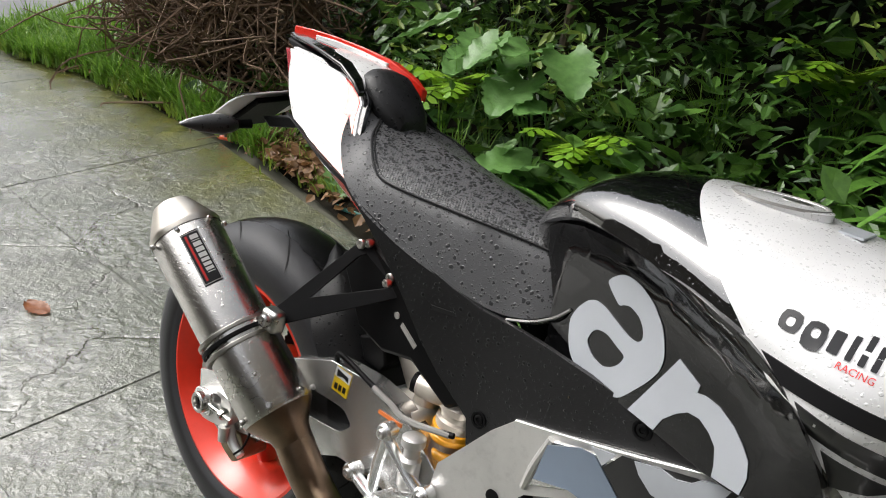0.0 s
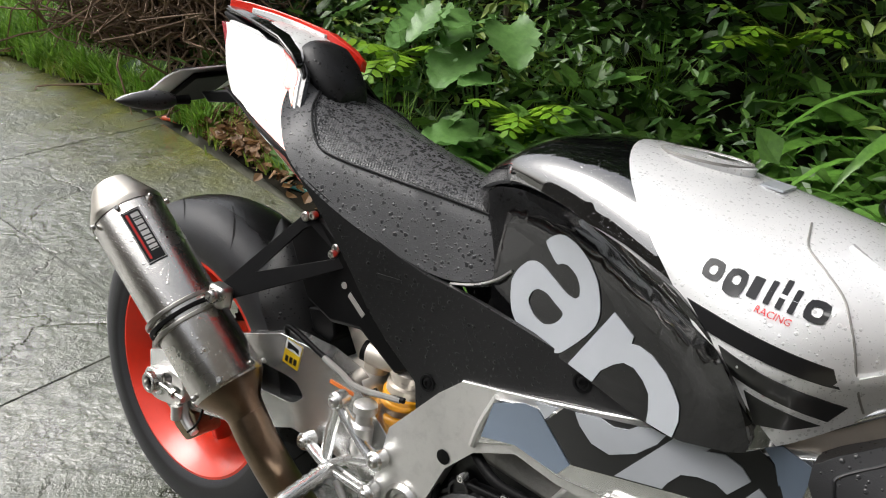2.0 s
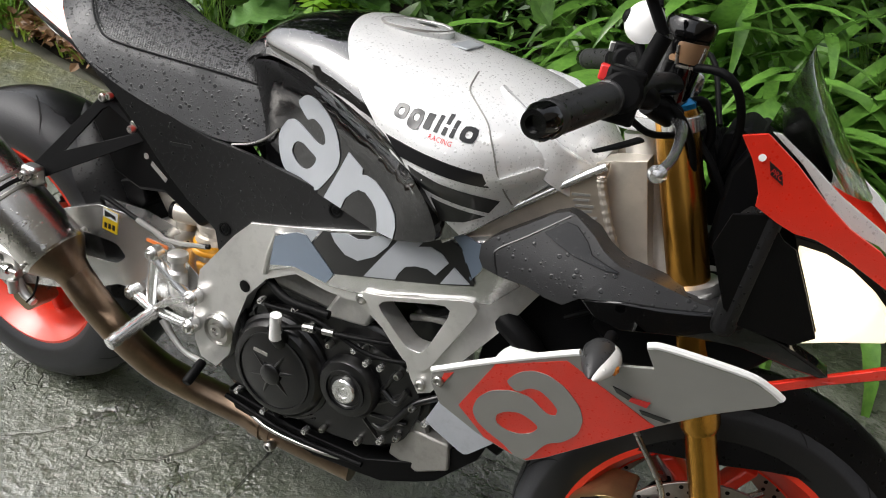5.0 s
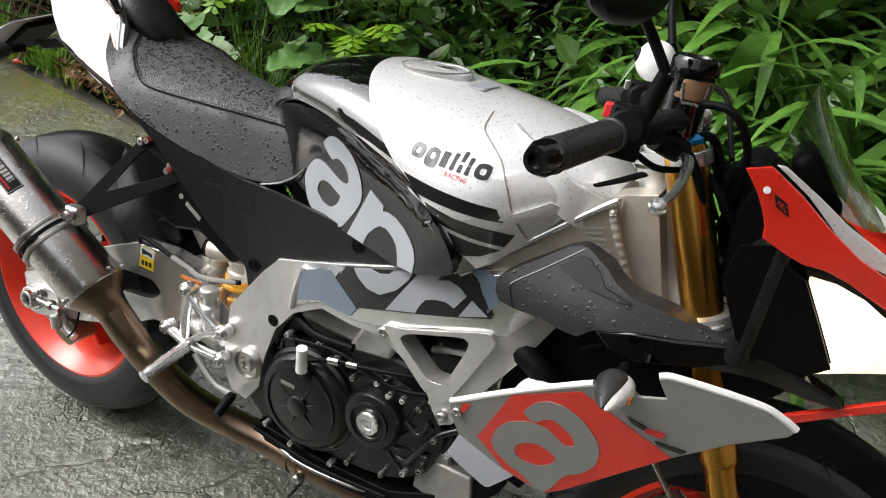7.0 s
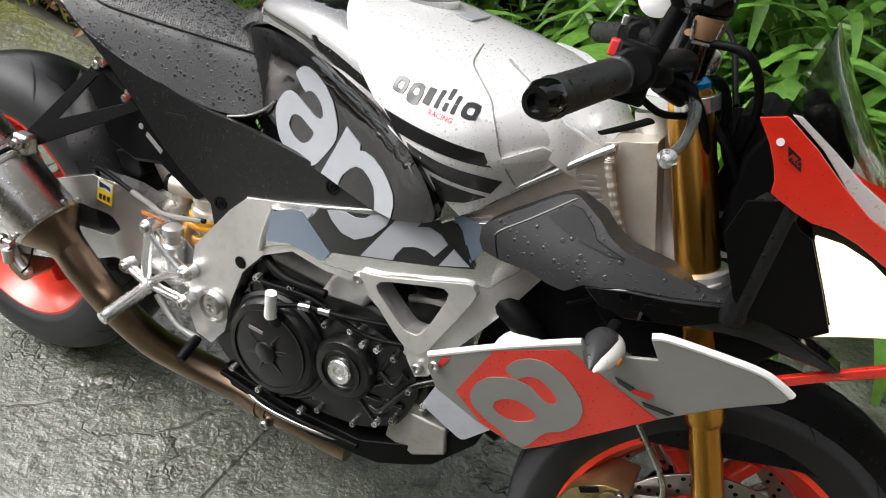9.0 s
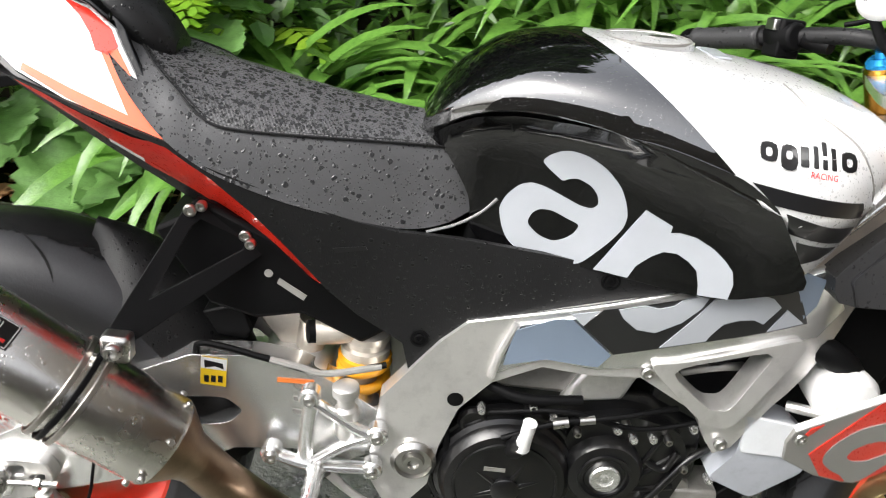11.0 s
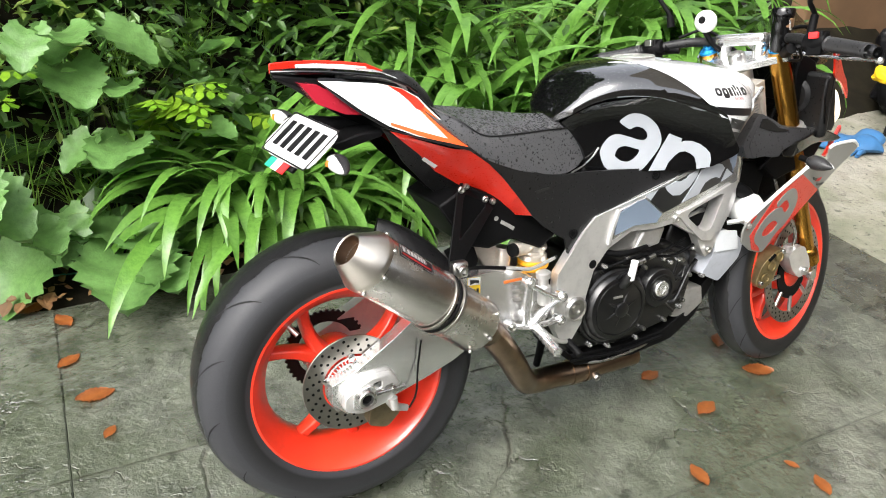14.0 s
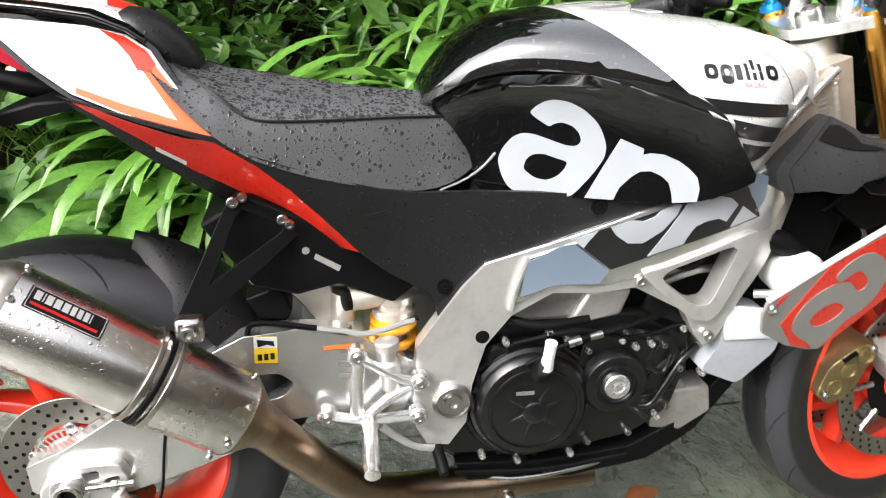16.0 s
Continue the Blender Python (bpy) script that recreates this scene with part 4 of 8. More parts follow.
# bright sheet on the upper part, weld bead, ribs round the window
b = plate([(0.672, 0.565), (0.69, 0.645), (0.79, 0.684), (0.88, 0.718), (0.98, 0.752), (1.045, 0.78), (1.09, 0.72), (1.06, 0.685), (0.95, 0.652), (0.86, 0.612), (0.8, 0.6), (0.735, 0.602)], on_frame(0.003), 0.004, cut=0.03)
part("polished_sheet", b, ALLOY_BRIGHT, fr, "polished pressed alloy face", bevel=0.002)
part("weld_bead", tube([(0.672, frame_y(0.672, 0.565) - 0.003, 0.562), (0.678, frame_y(0.68, 0.6) - 0.005, 0.6), (0.692, frame_y(0.69, 0.64) - 0.004, 0.648)], 0.0055, 8), ALLOY, fr)
part("top_edge", tube([(x, frame_y(x, z) + 0.006, z - 0.003) for x, z in FRAME_OUT[4:9]], 0.0045, 10), ALLOY_BRIGHT, fr, "bright rolled top edge")
spar_y = lambda x, z: -0.147 + 0.3 * (x - 1.0)
for s in (0, 1):
    b = plate([(0.985, 0.766), (0.997, 0.776), (1.059, 0.833), (1.131, 0.898), (1.148, 0.914), (1.15, 0.89), (1.162, 0.859), (1.179, 0.826), (1.21, 0.765), (1.137, 0.735), (1.059, 0.74)], spar_y, 0.02, cut=0.03)
    part("spar_end", mirrored(b) if s else b, BRONZE_ALLOY, fr, "bare bronze-grey welded spar end", bevel=0.004)
    c = plate([(1.13, 0.905), (1.15, 0.915), (1.19, 0.927), (1.24, 0.774), (1.205, 0.76), (1.165, 0.82), (1.13, 0.881)], lambda x, z: -0.082 + 0.25 * abs(x - 1.165 - 0.2 * (0.88 - z)), 0.05, cut=0.02)
    part("head_casting", mirrored(c) if s else c, HEAD_ALLOY, fr, "grey cast steering head", bevel=0.005)
    if s:
        b.free()
        c.free()
part("top_edge", tube([(x, spar_y(x, z) - 0.001, z) for x, z in ((0.975, 0.757), (0.997, 0.774), (1.028, 0.804), (1.059, 0.833), (1.095, 0.866), (1.131, 0.898), (1.148, 0.912))], 0.0055, 10), ALLOY_BRIGHT, fr, "bright rolled top edge")
weld = [Vector((x, spar_y(x, z) - 0.0005, z)) for x, z in ((1.146, 0.9), (1.148, 0.89), (1.162, 0.859), (1.179, 0.826), (1.196, 0.795), (1.208, 0.77))]
wl = catmull(weld, 6)
part("weld_bead", tube(wl, [0.0052 + 0.0012 * (i % 2) for i in range(len(wl))], 8), HEAD_ALLOY, fr, "rippled weld bead")
for k in range(5):
    z = 0.868 - 0.007 * k
    x = 1.118 + 0.004 * k
    part("stamped_bar", plate([(x, z), (x + 0.022 - 0.004 * (k % 2), z + 0.004), (x + 0.022 - 0.004 * (k % 2), z + 0.0005), (x, z - 0.0035)], lambda u, v: spar_y(u, v) - 0.0012, 0.001, cut=0), DARK_GREY_DECAL, fr)
win = [(0.86, 0.622), (0.9, 0.63), (1.035, 0.685), (1.05, 0.67), (0.998, 0.548), (0.985, 0.535), (0.955, 0.54), (0.93, 0.56)]
b = plate(outline_smooth(win), on_frame(0.010), 0.014, [TRI], cut=0.03)
part("window_rib", b, ALLOY, fr, "raised cast rib round a triangular window", bevel=0.006)
b = lathe([(0.03, 0.0), (0.032, 0.006), (0.026, 0.012), (0.024, 0.006), (0.016, 0.006), (0.014, 0.014), (0.008, 0.014), (0.007, 0.008), (0.0005, 0.008)], (0.588, frame_y(0.59, 0.41), 0.408), (0, -1, 0), 32)
part("pivot_bolt", b, STEEL, fr, "large steel swingarm pivot bolt")
part("cast_hole", lathe([(0.011, 0.0015), (0.0095, 0.002), (0.0005, 0.002)], (0.632, frame_y(0.632, 0.516), 0.516), (0, -1, 0), 20), BLACK_PLAIN, fr)
for p in ((0.988, 0.508), (0.865, 0.607)):
    bolt((p[0], frame_y(*p) - 0.004, p[1]), r=0.009, parent=fr)
b = tube([HEAD + DOWN * 0.2, HEAD + RAKE * 0.005], 0.034, 24)
part("steering_head", b, ALLOY, fr)
b = plate([(1.06, 0.80), (1.12, 0.885), (1.17, 0.9), (1.22, 0.80), (1.24, 0.72), (1.15, 0.70), (1.08, 0.74)], -0.055, 0.11, cut=0)
part("head_gusset", b, mk("grey_cast_head", (0.46, 0.41, 0.34), 0.38, metal=0.7, var=0.2, dirt=0.2), fr, bevel=0.008)

# engine
eng = new("engine")
eng.parent = bike
part("crankcase", plate([(0.56, 0.30), (0.60, 0.27), (0.80, 0.26), (0.93, 0.30), (1.0, 0.40), (0.99, 0.49), (0.90, 0.53), (0.74, 0.545), (0.62, 0.52), (0.58, 0.42)], -0.085, 0.17, cut=0), ENGINE_BLACK, eng, bevel=0.012)
part("front_cylinder", plate([(0.90, 0.50), (0.99, 0.47), (1.06, 0.60), (1.0, 0.66), (0.93, 0.60)], -0.075, 0.15, cut=0), ENGINE_BLACK, eng, bevel=0.01)
part("rear_cylinder", plate([(0.66, 0.52), (0.84, 0.52), (0.86, 0.62), (0.80, 0.70), (0.68, 0.66)], -0.088, 0.176, cut=0), ENGINE_GREY, eng, bevel=0.01)
part("airbox", plate([(0.60, 0.66), (0.90, 0.60), (1.06, 0.70), (1.08, 0.84), (0.62, 0.78)], -0.08, 0.16, cut=0), BLACK_PLAIN, eng, bevel=0.01)
CL = (0.718, -0.07, 0.388)
cov = part("clutch_cover", lathe([(0.1, -0.005), (0.102, 0.03), (0.099, 0.04), (0.093, 0.044), (0.091, 0.052), (0.084, 0.06), (0.05, 0.066), (0.02, 0.067), (0.0005, 0.067)], CL, (0, -1, 0), 56), ENGINE_BLACK, eng, "round black clutch cover")
for a in (20, 65, 150, 205, 255, 320):
    d = Vector((math.cos(radians(a)), 0, math.sin(radians(a))))
    c = Vector(CL) + Vector((0, -0.066, 0))
    part("cover_rib", tube([c + d * 0.018, c + d * 0.05 + Vector((0, 0.003, 0))], [0.005, 0.003], 8), ENGINE_BLACK, cov)
for k in range(11):
    a = radians(15 + k * 33)
    bolt((CL[0] + 0.108 * math.cos(a), CL[1] - 0.02, CL[2] + 0.108 * math.sin(a)), r=0.006, h=0.012, mat=ENGINE_BLACK, parent=cov)
part("bar_emblem", box((0.683, -0.147, 0.425), (0.712, -0.1455, 0.431)), ENGINE_GREY, cov)
AL = (0.855, -0.08, 0.417)
alt = part("pump_cover", lathe([(0.056, -0.005), (0.056, 0.035), (0.05, 0.044), (0.03, 0.047), (0.028, 0.045)], AL, (0, -1, 0), 40), ENGINE_BLACK, eng)
part("silver_cap", lathe([(0.021, 0.045), (0.022, 0.05), (0.02, 0.053), (0.012, 0.052), (0.011, 0.049), (0.006, 0.049), (0.005, 0.052), (0.0005, 0.052)], AL, (0, -1, 0), 28), ALLOY_BRIGHT, alt, "round silver cap with centre screw")
b = plate(outline_smooth([(0.80, 0.49), (0.88, 0.51), (0.95, 0.49), (0.985, 0.43), (0.965, 0.35), (0.90, 0.31), (0.82, 0.295), (0.78, 0.33), (0.79, 0.42)]), lambda x, z: -0.105 + 0.1 * max(0, x - 0.9), 0.04, cut=0.04)
fc = part("front_cover", b, ENGINE_BLACK, eng, "ribbed black engine cover", bevel=0.006)
for p in ((0.806, 0.478), (0.87, 0.5), (0.935, 0.478), (0.97, 0.43), (0.955, 0.36), (0.89, 0.318), (0.82, 0.306)):
    bolt((p[0], -0.107 + 0.1 * max(0, p[0] - 0.9), p[1]), r=0.006, h=0.012, parent=fc)
for p, q in (((0.9, 0.4), (0.96, 0.45)), ((0.9, 0.38), (0.965, 0.39)), ((0.89, 0.365), (0.93, 0.33)), ((0.91, 0.43), (0.93, 0.48))):
    part("cover_rib", tube([(p[0], -0.104, p[1]), (q[0], -0.1, q[1])], 0.005, 8), ENGINE_BLACK, fc)
for x, z in ((0.737, 0.518), (0.769, 0.5), (0.857, 0.496), (0.882, 0.483), (0.908, 0.487), (0.958, 0.511), (1.003, 0.427), (0.933, 0.35), (0.669, 0.505), (0.64, 0.3), (0.7, 0.285), (0.79, 0.29)):
    bolt((x, -0.112, z), r=0.0062, h=0.014, mat=ALLOY_BRIGHT, parent=eng, name="case_bolt")
part("cover_step", ring([(0.102, 0.02), (0.11, 0.02), (0.11, 0.03), (0.107, 0.034), (0.102, 0.034)], CL, (0, -1, 0), 64), ENGINE_BLACK, cov)
part("cover_ridge", ring([(0.07, 0.06), (0.074, 0.06), (0.074, 0.0655), (0.07, 0.0655)], CL, (0, -1, 0), 64), ENGINE_BLACK, cov)
part("cover_hub", lathe([(0.02, 0.06), (0.02, 0.072), (0.016, 0.075), (0.0005, 0.075)], CL, (0, -1, 0), 24), ENGINE_BLACK, cov)
part("pump_ring", ring([(0.034, 0.045), (0.038, 0.045), (0.038, 0.05), (0.034, 0.05)], AL, (0, -1, 0), 40), ENGINE_BLACK, alt)
part("cylinder_plate", plate([(0.775, 0.515), (0.86, 0.53), (0.875, 0.575), (0.80, 0.572)], -0.1, 0.03, cut=0), ALLOY, eng, "cast grey cylinder flank", bevel=0.006)
for pts, r, m in (([(0.70, -0.135, 0.472), (0.772, -0.13, 0.504), (0.813, -0.128, 0.512), (0.859, -0.125, 0.522), (0.93, -0.115, 0.538)], 0.0042, BLACK_PLAIN), ([(0.765, -0.131, 0.502), (0.785, -0.13, 0.507)], 0.0075, STEEL), ([(0.80, -0.129, 0.51), (0.82, -0.128, 0.514)], 0.006, STEEL),
                  ([(0.614, -0.1, 0.48), (0.63, -0.108, 0.44), (0.64, -0.108, 0.38), (0.66, -0.1, 0.32), (0.72, -0.1, 0.27)], 0.006, BLACK_PLAIN), ([(0.66, -0.1, 0.54), (0.72, -0.12, 0.53), (0.80, -0.118, 0.535)], 0.0075, BLACK_PLAIN),
                  ([(0.9, -0.098, 0.359), (0.927, -0.104, 0.362), (0.948, -0.104, 0.395), (0.972, -0.1, 0.436), (1.005, -0.09, 0.461)], 0.006, ENGINE_BLACK), ([(0.913, -0.104, 0.436), (0.942, -0.106, 0.425), (0.955, -0.104, 0.456)], 0.005, ENGINE_BLACK),
                  ([(0.62, -0.085, 0.24), (0.70, -0.1, 0.232), (0.80, -0.1, 0.24), (0.88, -0.09, 0.25)], 0.0045, STEEL), ([(0.91, -0.09, 0.63), (0.96, -0.1, 0.61), (1.0, -0.09, 0.63)], 0.008, BLACK_PLAIN), ([(0.93, -0.09, 0.58), (0.97, -0.1, 0.6), (1.01, -0.09, 0.6)], 0.006, ENGINE_GREY)):
    part("engine_line", tube(pts, r, 10, 6), m, eng)
part("side_plug", lathe([(0.02, 0.0), (0.022, 0.008), (0.018, 0.014), (0.014, 0.014), (0.013, 0.01), (0.0005, 0.01)], (0.663, -0.095, 0.471), (0, -1, 0), 24), ENGINE_BLACK, eng)
part("low_cap", lathe([(0.022, 0.0), (0.024, 0.012), (0.02, 0.018), (0.0005, 0.018)], (0.975, -0.07, 0.374), (0.1, -1, 0), 28), ENGINE_GREY, eng)
# filler neck and cap lever
b = tube([(0.722, -0.125, 0.452), (0.724, -0.145, 0.474), (0.726, -0.152, 0.485)], [0.016, 0.014, 0.011], 14)
part("filler_neck", b, ENGINE_BLACK, eng)
part("dipstick_cap", tube([(0.726, -0.15, 0.474), (0.727, -0.156, 0.495), (0.728, -0.16, 0.522)], [0.0115, 0.009, 0.0095], 12), WHITE_PLAIN, eng, "bright dipstick handle")
b = plate([(0.60, 0.27), (0.76, 0.262), (0.90, 0.275), (0.99, 0.315), (1.065, 0.39), (1.095, 0.46), (1.11, 0.455), (1.09, 0.37), (1.03, 0.29), (0.94, 0.245), (0.80, 0.225), (0.62, 0.235)], lambda x, z: -0.098 + 0.02 * smoothstep(0.9, 1.1, x), 0.19, cut=0.05)
part("belly_pan", b, BLACK_PLAIN, bike, "black belly pan", bevel=0.006)
rad = new("radiator")
rad.parent = bike
part("core", plate([(1.04, 0.42), (1.12, 0.40), (1.21, 0.60), (1.235, 0.71), (1.1, 0.72), (1.05, 0.6)], -0.085, 0.17, cut=0), BLACK_PLAIN, rad, bevel=0.004)
PALE = mk("pale_grey_cover", (0.42, 0.44, 0.48), 0.45, var=0.08, dirt=0.2)
part("side_tank", plate(outline_smooth([(1.015, 0.55), (1.088, 0.54), (1.125, 0.51), (1.12, 0.46), (1.075, 0.395), (1.0, 0.43), (1.02, 0.49)], 2, 0.12), lambda x, z: -0.132 + 0.25 * max(0, 0.48 - z), 0.05, cut=0.03), PALE, rad, "pale grey coolant tank cover", bevel=0.004)
part("tank_cap_plate", plate([(1.008, 0.556), (1.092, 0.545), (1.106, 0.492), (1.022, 0.494)], -0.138, 0.006, cut=0), mk("white_grey_plate", (0.62, 0.64, 0.66), 0.4, var=0.06, dirt=0.1), rad, "white-grey cover plate", bevel=0.002)
b = plate(outline_smooth([(1.01, 0.485), (1.065, 0.49), (1.1, 0.455), (1.055, 0.4), (1.015, 0.42)], 2), -0.135, 0.06, cut=0)
part("lower_tank", moved(b, Matrix.Translation((0, 0.055, 0))), ENGINE_GREY, rad, bevel=0.006)
part("oil_cooler", plate([(0.942, 0.375), (1.04, 0.38), (1.05, 0.33), (0.997, 0.295), (0.94, 0.305)], -0.09, 0.06, cut=0), ENGINE_GREY, rad, bevel=0.004)
b = lathe([(0.028, -0.035), (0.037, 0), (0.043, 0.02), (0.041, 0.036), (0.031, 0.048), (0.001, 0.053)], (1.126, -0.112, 0.596), (0.15, -1, 0.1), 28)
part("crash_bobbin", b, WHITE_PLAIN, bike, "round white crash protector")
part("bobbin_arm", tube([(1.07, -0.12, 0.565), (1.11, -0.15, 0.577)], 0.007, 10), ALLOY, bike)
hoses = new("hoses_and_cables")
hoses.parent = bike
for pts, r, m in (([(1.05, -0.1, 0.66), (1.09, -0.12, 0.655), (1.13, -0.12, 0.63), (1.15, -0.1, 0.58)], 0.019, BLACK_PLAIN),
                  ([(0.68, -0.118, 0.5), (0.78, -0.125, 0.52), (0.88, -0.12, 0.5), (0.97, -0.115, 0.52)], 0.004, BLACK_PLAIN),
                  ([(0.6, -0.1, 0.255), (0.75, -0.105, 0.25), (0.9, -0.1, 0.262)], 0.005, BLACK_PLAIN),
                  ([(0.62, -0.08, 0.245), (0.75, -0.09, 0.238), (0.95, -0.085, 0.27), (1.04, -0.08, 0.34)], 0.006, BLACK_PLAIN),
                  ([(1.17, -0.13, 1.02), (1.22, -0.13, 1.0), (1.25, -0.1, 0.93), (1.25, -0.06, 0.82)], 0.0045, BLACK_PLAIN),
                  ([(1.14, -0.2, 1.02), (1.19, -0.17, 0.985), (1.23, -0.08, 0.97), (1.26, 0.0, 0.9)], 0.004, BLACK_PLAIN),
                  ([(1.18, -0.1, 1.05), (1.25, -0.13, 1.06), (1.28, -0.1, 1.0), (1.27, -0.05, 0.9)], 0.005, BLACK_PLAIN),
                  ([(1.14, 0.2, 1.02), (1.2, 0.15, 1.04), (1.25, 0.05, 0.97)], 0.004, BLACK_PLAIN),
                  ([(1.19, -0.09, 0.78), (1.2, -0.12, 0.74), (1.16, -0.12, 0.7)], 0.004, BLACK_PLAIN),
                  ([(1.24, -0.09, 0.7), (1.28, -0.11, 0.6), (1.36, -0.11, 0.5), (1.37, -0.1, 0.42)], 0.0045, STEEL)):
    part("hose", tube(pts, r, 10, 6), m, hoses)

# swingarm
SW = [(-0.037, 0.306), (-0.037, 0.352), (0.018, 0.378), (0.11, 0.434), (0.2, 0.497), (0.28, 0.533), (0.36, 0.537), (0.42, 0.528), (0.47, 0.505), (0.535, 0.468), (0.545, 0.41), (0.5, 0.385), (0.42, 0.395), (0.34, 0.39), (0.25, 0.342), (0.192, 0.321), (0.101, 0.291), (0.0, 0.272)]
sw_y = lambda x, z: -0.132 + 0.022 * smoothstep(0.1, 0.45, x) + 0.012 * abs(math.sin((z - 0.38) * 9))
arm = new("swingarm")
arm.parent = bike
HOLE = outline_smooth([(0.235, 0.466), (0.325, 0.47), (0.35, 0.45), (0.33, 0.428), (0.225, 0.418)], 3)
for s in (0, 1):
    b = plate(SW, sw_y, 0.036, [HOLE], cut=0.035)
    part("arm", mirrored(b) if s else b, ALLOY_BRIGHT if not s else ALLOY, arm, "polished alloy swingarm beam", bevel=0.008)
    if s:
        b.free()
part("cross_brace", box((0.36, -0.1, 0.42), (0.46, 0.1, 0.52)), ALLOY, arm, bevel=0.02)
blk = part("axle_block", plate(outline_smooth([(-0.02, 0.297), (-0.016, 0.33), (0.04, 0.362), (0.095, 0.362), (0.108, 0.335), (0.09, 0.3), (0.02, 0.281)], 2), -0.15, 0.022, [outline_smooth([(0.043, 0.347), (0.066, 0.352), (0.066, 0.336), (0.046, 0.333)], 2), outline_smooth([(0.074, 0.336), (0.094, 0.34), (0.092, 0.325), (0.074, 0.322)], 2)], cut=0), ALLOY, arm, "cast alloy axle adjuster block", bevel=0.004)
part("axle_slider", plate(outline_smooth([(-0.004, 0.297), (0.0, 0.343), (0.048, 0.352), (0.054, 0.303)], 2), -0.158, 0.008, cut=0), ALLOY_BRIGHT, blk, bevel=0.002)
part("axle_sleeve", ring([(0.012, 0), (0.02, 0), (0.02, 0.012), (0.018, 0.014), (0.013, 0.014), (0.012, 0.012)], (0.026, -0.157, 0.324), (0, -1, 0), 28), STEEL, blk, "hollow axle end")
part("axle_bore", lathe([(0.012, 0), (0.012, 0.004), (0.0005, 0.004)], (0.026, -0.157, 0.324), (0, -1, 0), 20), BLACK_PLAIN, blk)
part("adjuster_bolt", tube([(0.05, -0.16, 0.33), (0.115, -0.158, 0.333)], 0.005, 10), STEEL, blk)
part("adjuster_nut", lathe([(0.009, 0), (0.009, 0.008)], (0.085, -0.159, 0.3316), (1, 0, 0), 6), STEEL, blk)
part("lower_lug", tube([(0.09, -0.15, 0.305), (0.094, -0.152, 0.278)], [0.011, 0.009], 12), ALLOY, blk)
b = plate(outline_smooth([(0.05, 0.27), (0.1, 0.285), (0.125, 0.25), (0.09, 0.215), (0.045, 0.23)], 3), -0.12, 0.05, cut=0)
part("rear_caliper", b, mk("rear_caliper_bronze", (0.25, 0.2, 0.12), 0.4, metal=0.8, var=0.25, dirt=0.4), arm, "small bronze rear brake caliper", bevel=0.006)
part("caliper_bracket", tube([(0.08, -0.13, 0.3), (0.1, -0.135, 0.275), (0.13, -0.135, 0.262)], [0.008, 0.01, 0.008], 10), ALLOY, arm)
part("brake_line", tube([(0.129, -0.15, 0.27), (0.148, -0.146, 0.3), (0.156, -0.138, 0.36), (0.165, -0.136, 0.42)], 0.0022, 8), BLACK_PLAIN, arm)
arm_face = lambda d: (lambda x, z: sw_y(x, z) - d)
sticker = part("arm_decal", plate([(0.294, 0.532), (0.327, 0.529), (0.326, 0.487), (0.293, 0.49)], arm_face(0.0016), 0.001, cut=0), YELLOW_DECAL, arm, "small yellow and white sticker with dark marks")
part("decal_field", plate([(0.294, 0.532), (0.327, 0.529), (0.3265, 0.512), (0.2935, 0.515)], arm_face(0.0022), 0.0006, cut=0), WHITE_PLAIN, sticker)
part("decal_bar", plate([(0.298, 0.528), (0.322, 0.523), (0.323, 0.515), (0.312, 0.519), (0.299, 0.516)], arm_face(0.003), 0.0007, cut=0), BLACK_DECAL, sticker)
for x0 in (0.298, 0.307, 0.316):
    part("decal_bar", plate([(x0, 0.504), (x0 + 0.006, 0.5035), (x0 + 0.006, 0.4935), (x0, 0.494)], arm_face(0.0024), 0.0007, cut=0), BLACK_DECAL, sticker)
part("warning_decal", plate([(0.393, 0.506), (0.442, 0.507), (0.442, 0.501), (0.393, 0.5)], lambda x, z: sw_y(x, z) - 0.0016, 0.001, cut=0), ORANGE_DECAL, arm)
for z in (0.5, 0.48, 0.46):
    part("arm_slot", plate(outline_smooth([(0.415, z), (0.44, z - 0.004), (0.44, z - 0.011), (0.417, z - 0.007)], 2), lambda x, zz: sw_y(x, zz) - 0.0016, 0.001, cut=0), ENGINE_GREY, arm)

# shock absorber
shock = new("shock_absorber")
shock.parent = bike
SX, SY = 0.504, -0.05
hel = [(SX + 0.032 * math.cos(a), SY + 0.032 * math.sin(a), 0.412 + 0.108 * a / (2 * math.pi * 4)) for a in [2 * math.pi * k / 12 for k in range(49)]]
part("spring", tube(hel, 0.0075, 10, 2), YELLOW, shock, "yellow coil spring")
part("body", lathe([(0.012, 0.35), (0.02, 0.37), (0.02, 0.52), (0.034, 0.53), (0.034, 0.542), (0.029, 0.545), (0.029, 0.553), (0.033, 0.556), (0.033, 0.566), (0.024, 0.575), (0.024, 0.592), (0.018, 0.6)], (SX, SY, 0), (0, 0, 1), 28), HEAD_ALLOY, shock, "silver shock absorber body")
part("spring_collar", lathe([(0.02, 0.518), (0.0375, 0.519), (0.0375, 0.528), (0.03, 0.532)], (SX, SY, 0), (0, 0, 1), 28), YELLOW, shock, "yellow spring collar")
part("reservoir", tube([(0.436, -0.072, 0.568), (0.465, -0.066, 0.57), (0.495, -0.058, 0.572)], [0.019, 0.02, 0.018], 18), HEAD_ALLOY, shock)
part("adjuster", lathe([(0.016, 0), (0.016, 0.012), (0.011, 0.014), (0.0005, 0.014)], (0.438, -0.073, 0.568), (-1, -0.3, 0), 16), BLACK_PLAIN, shock)
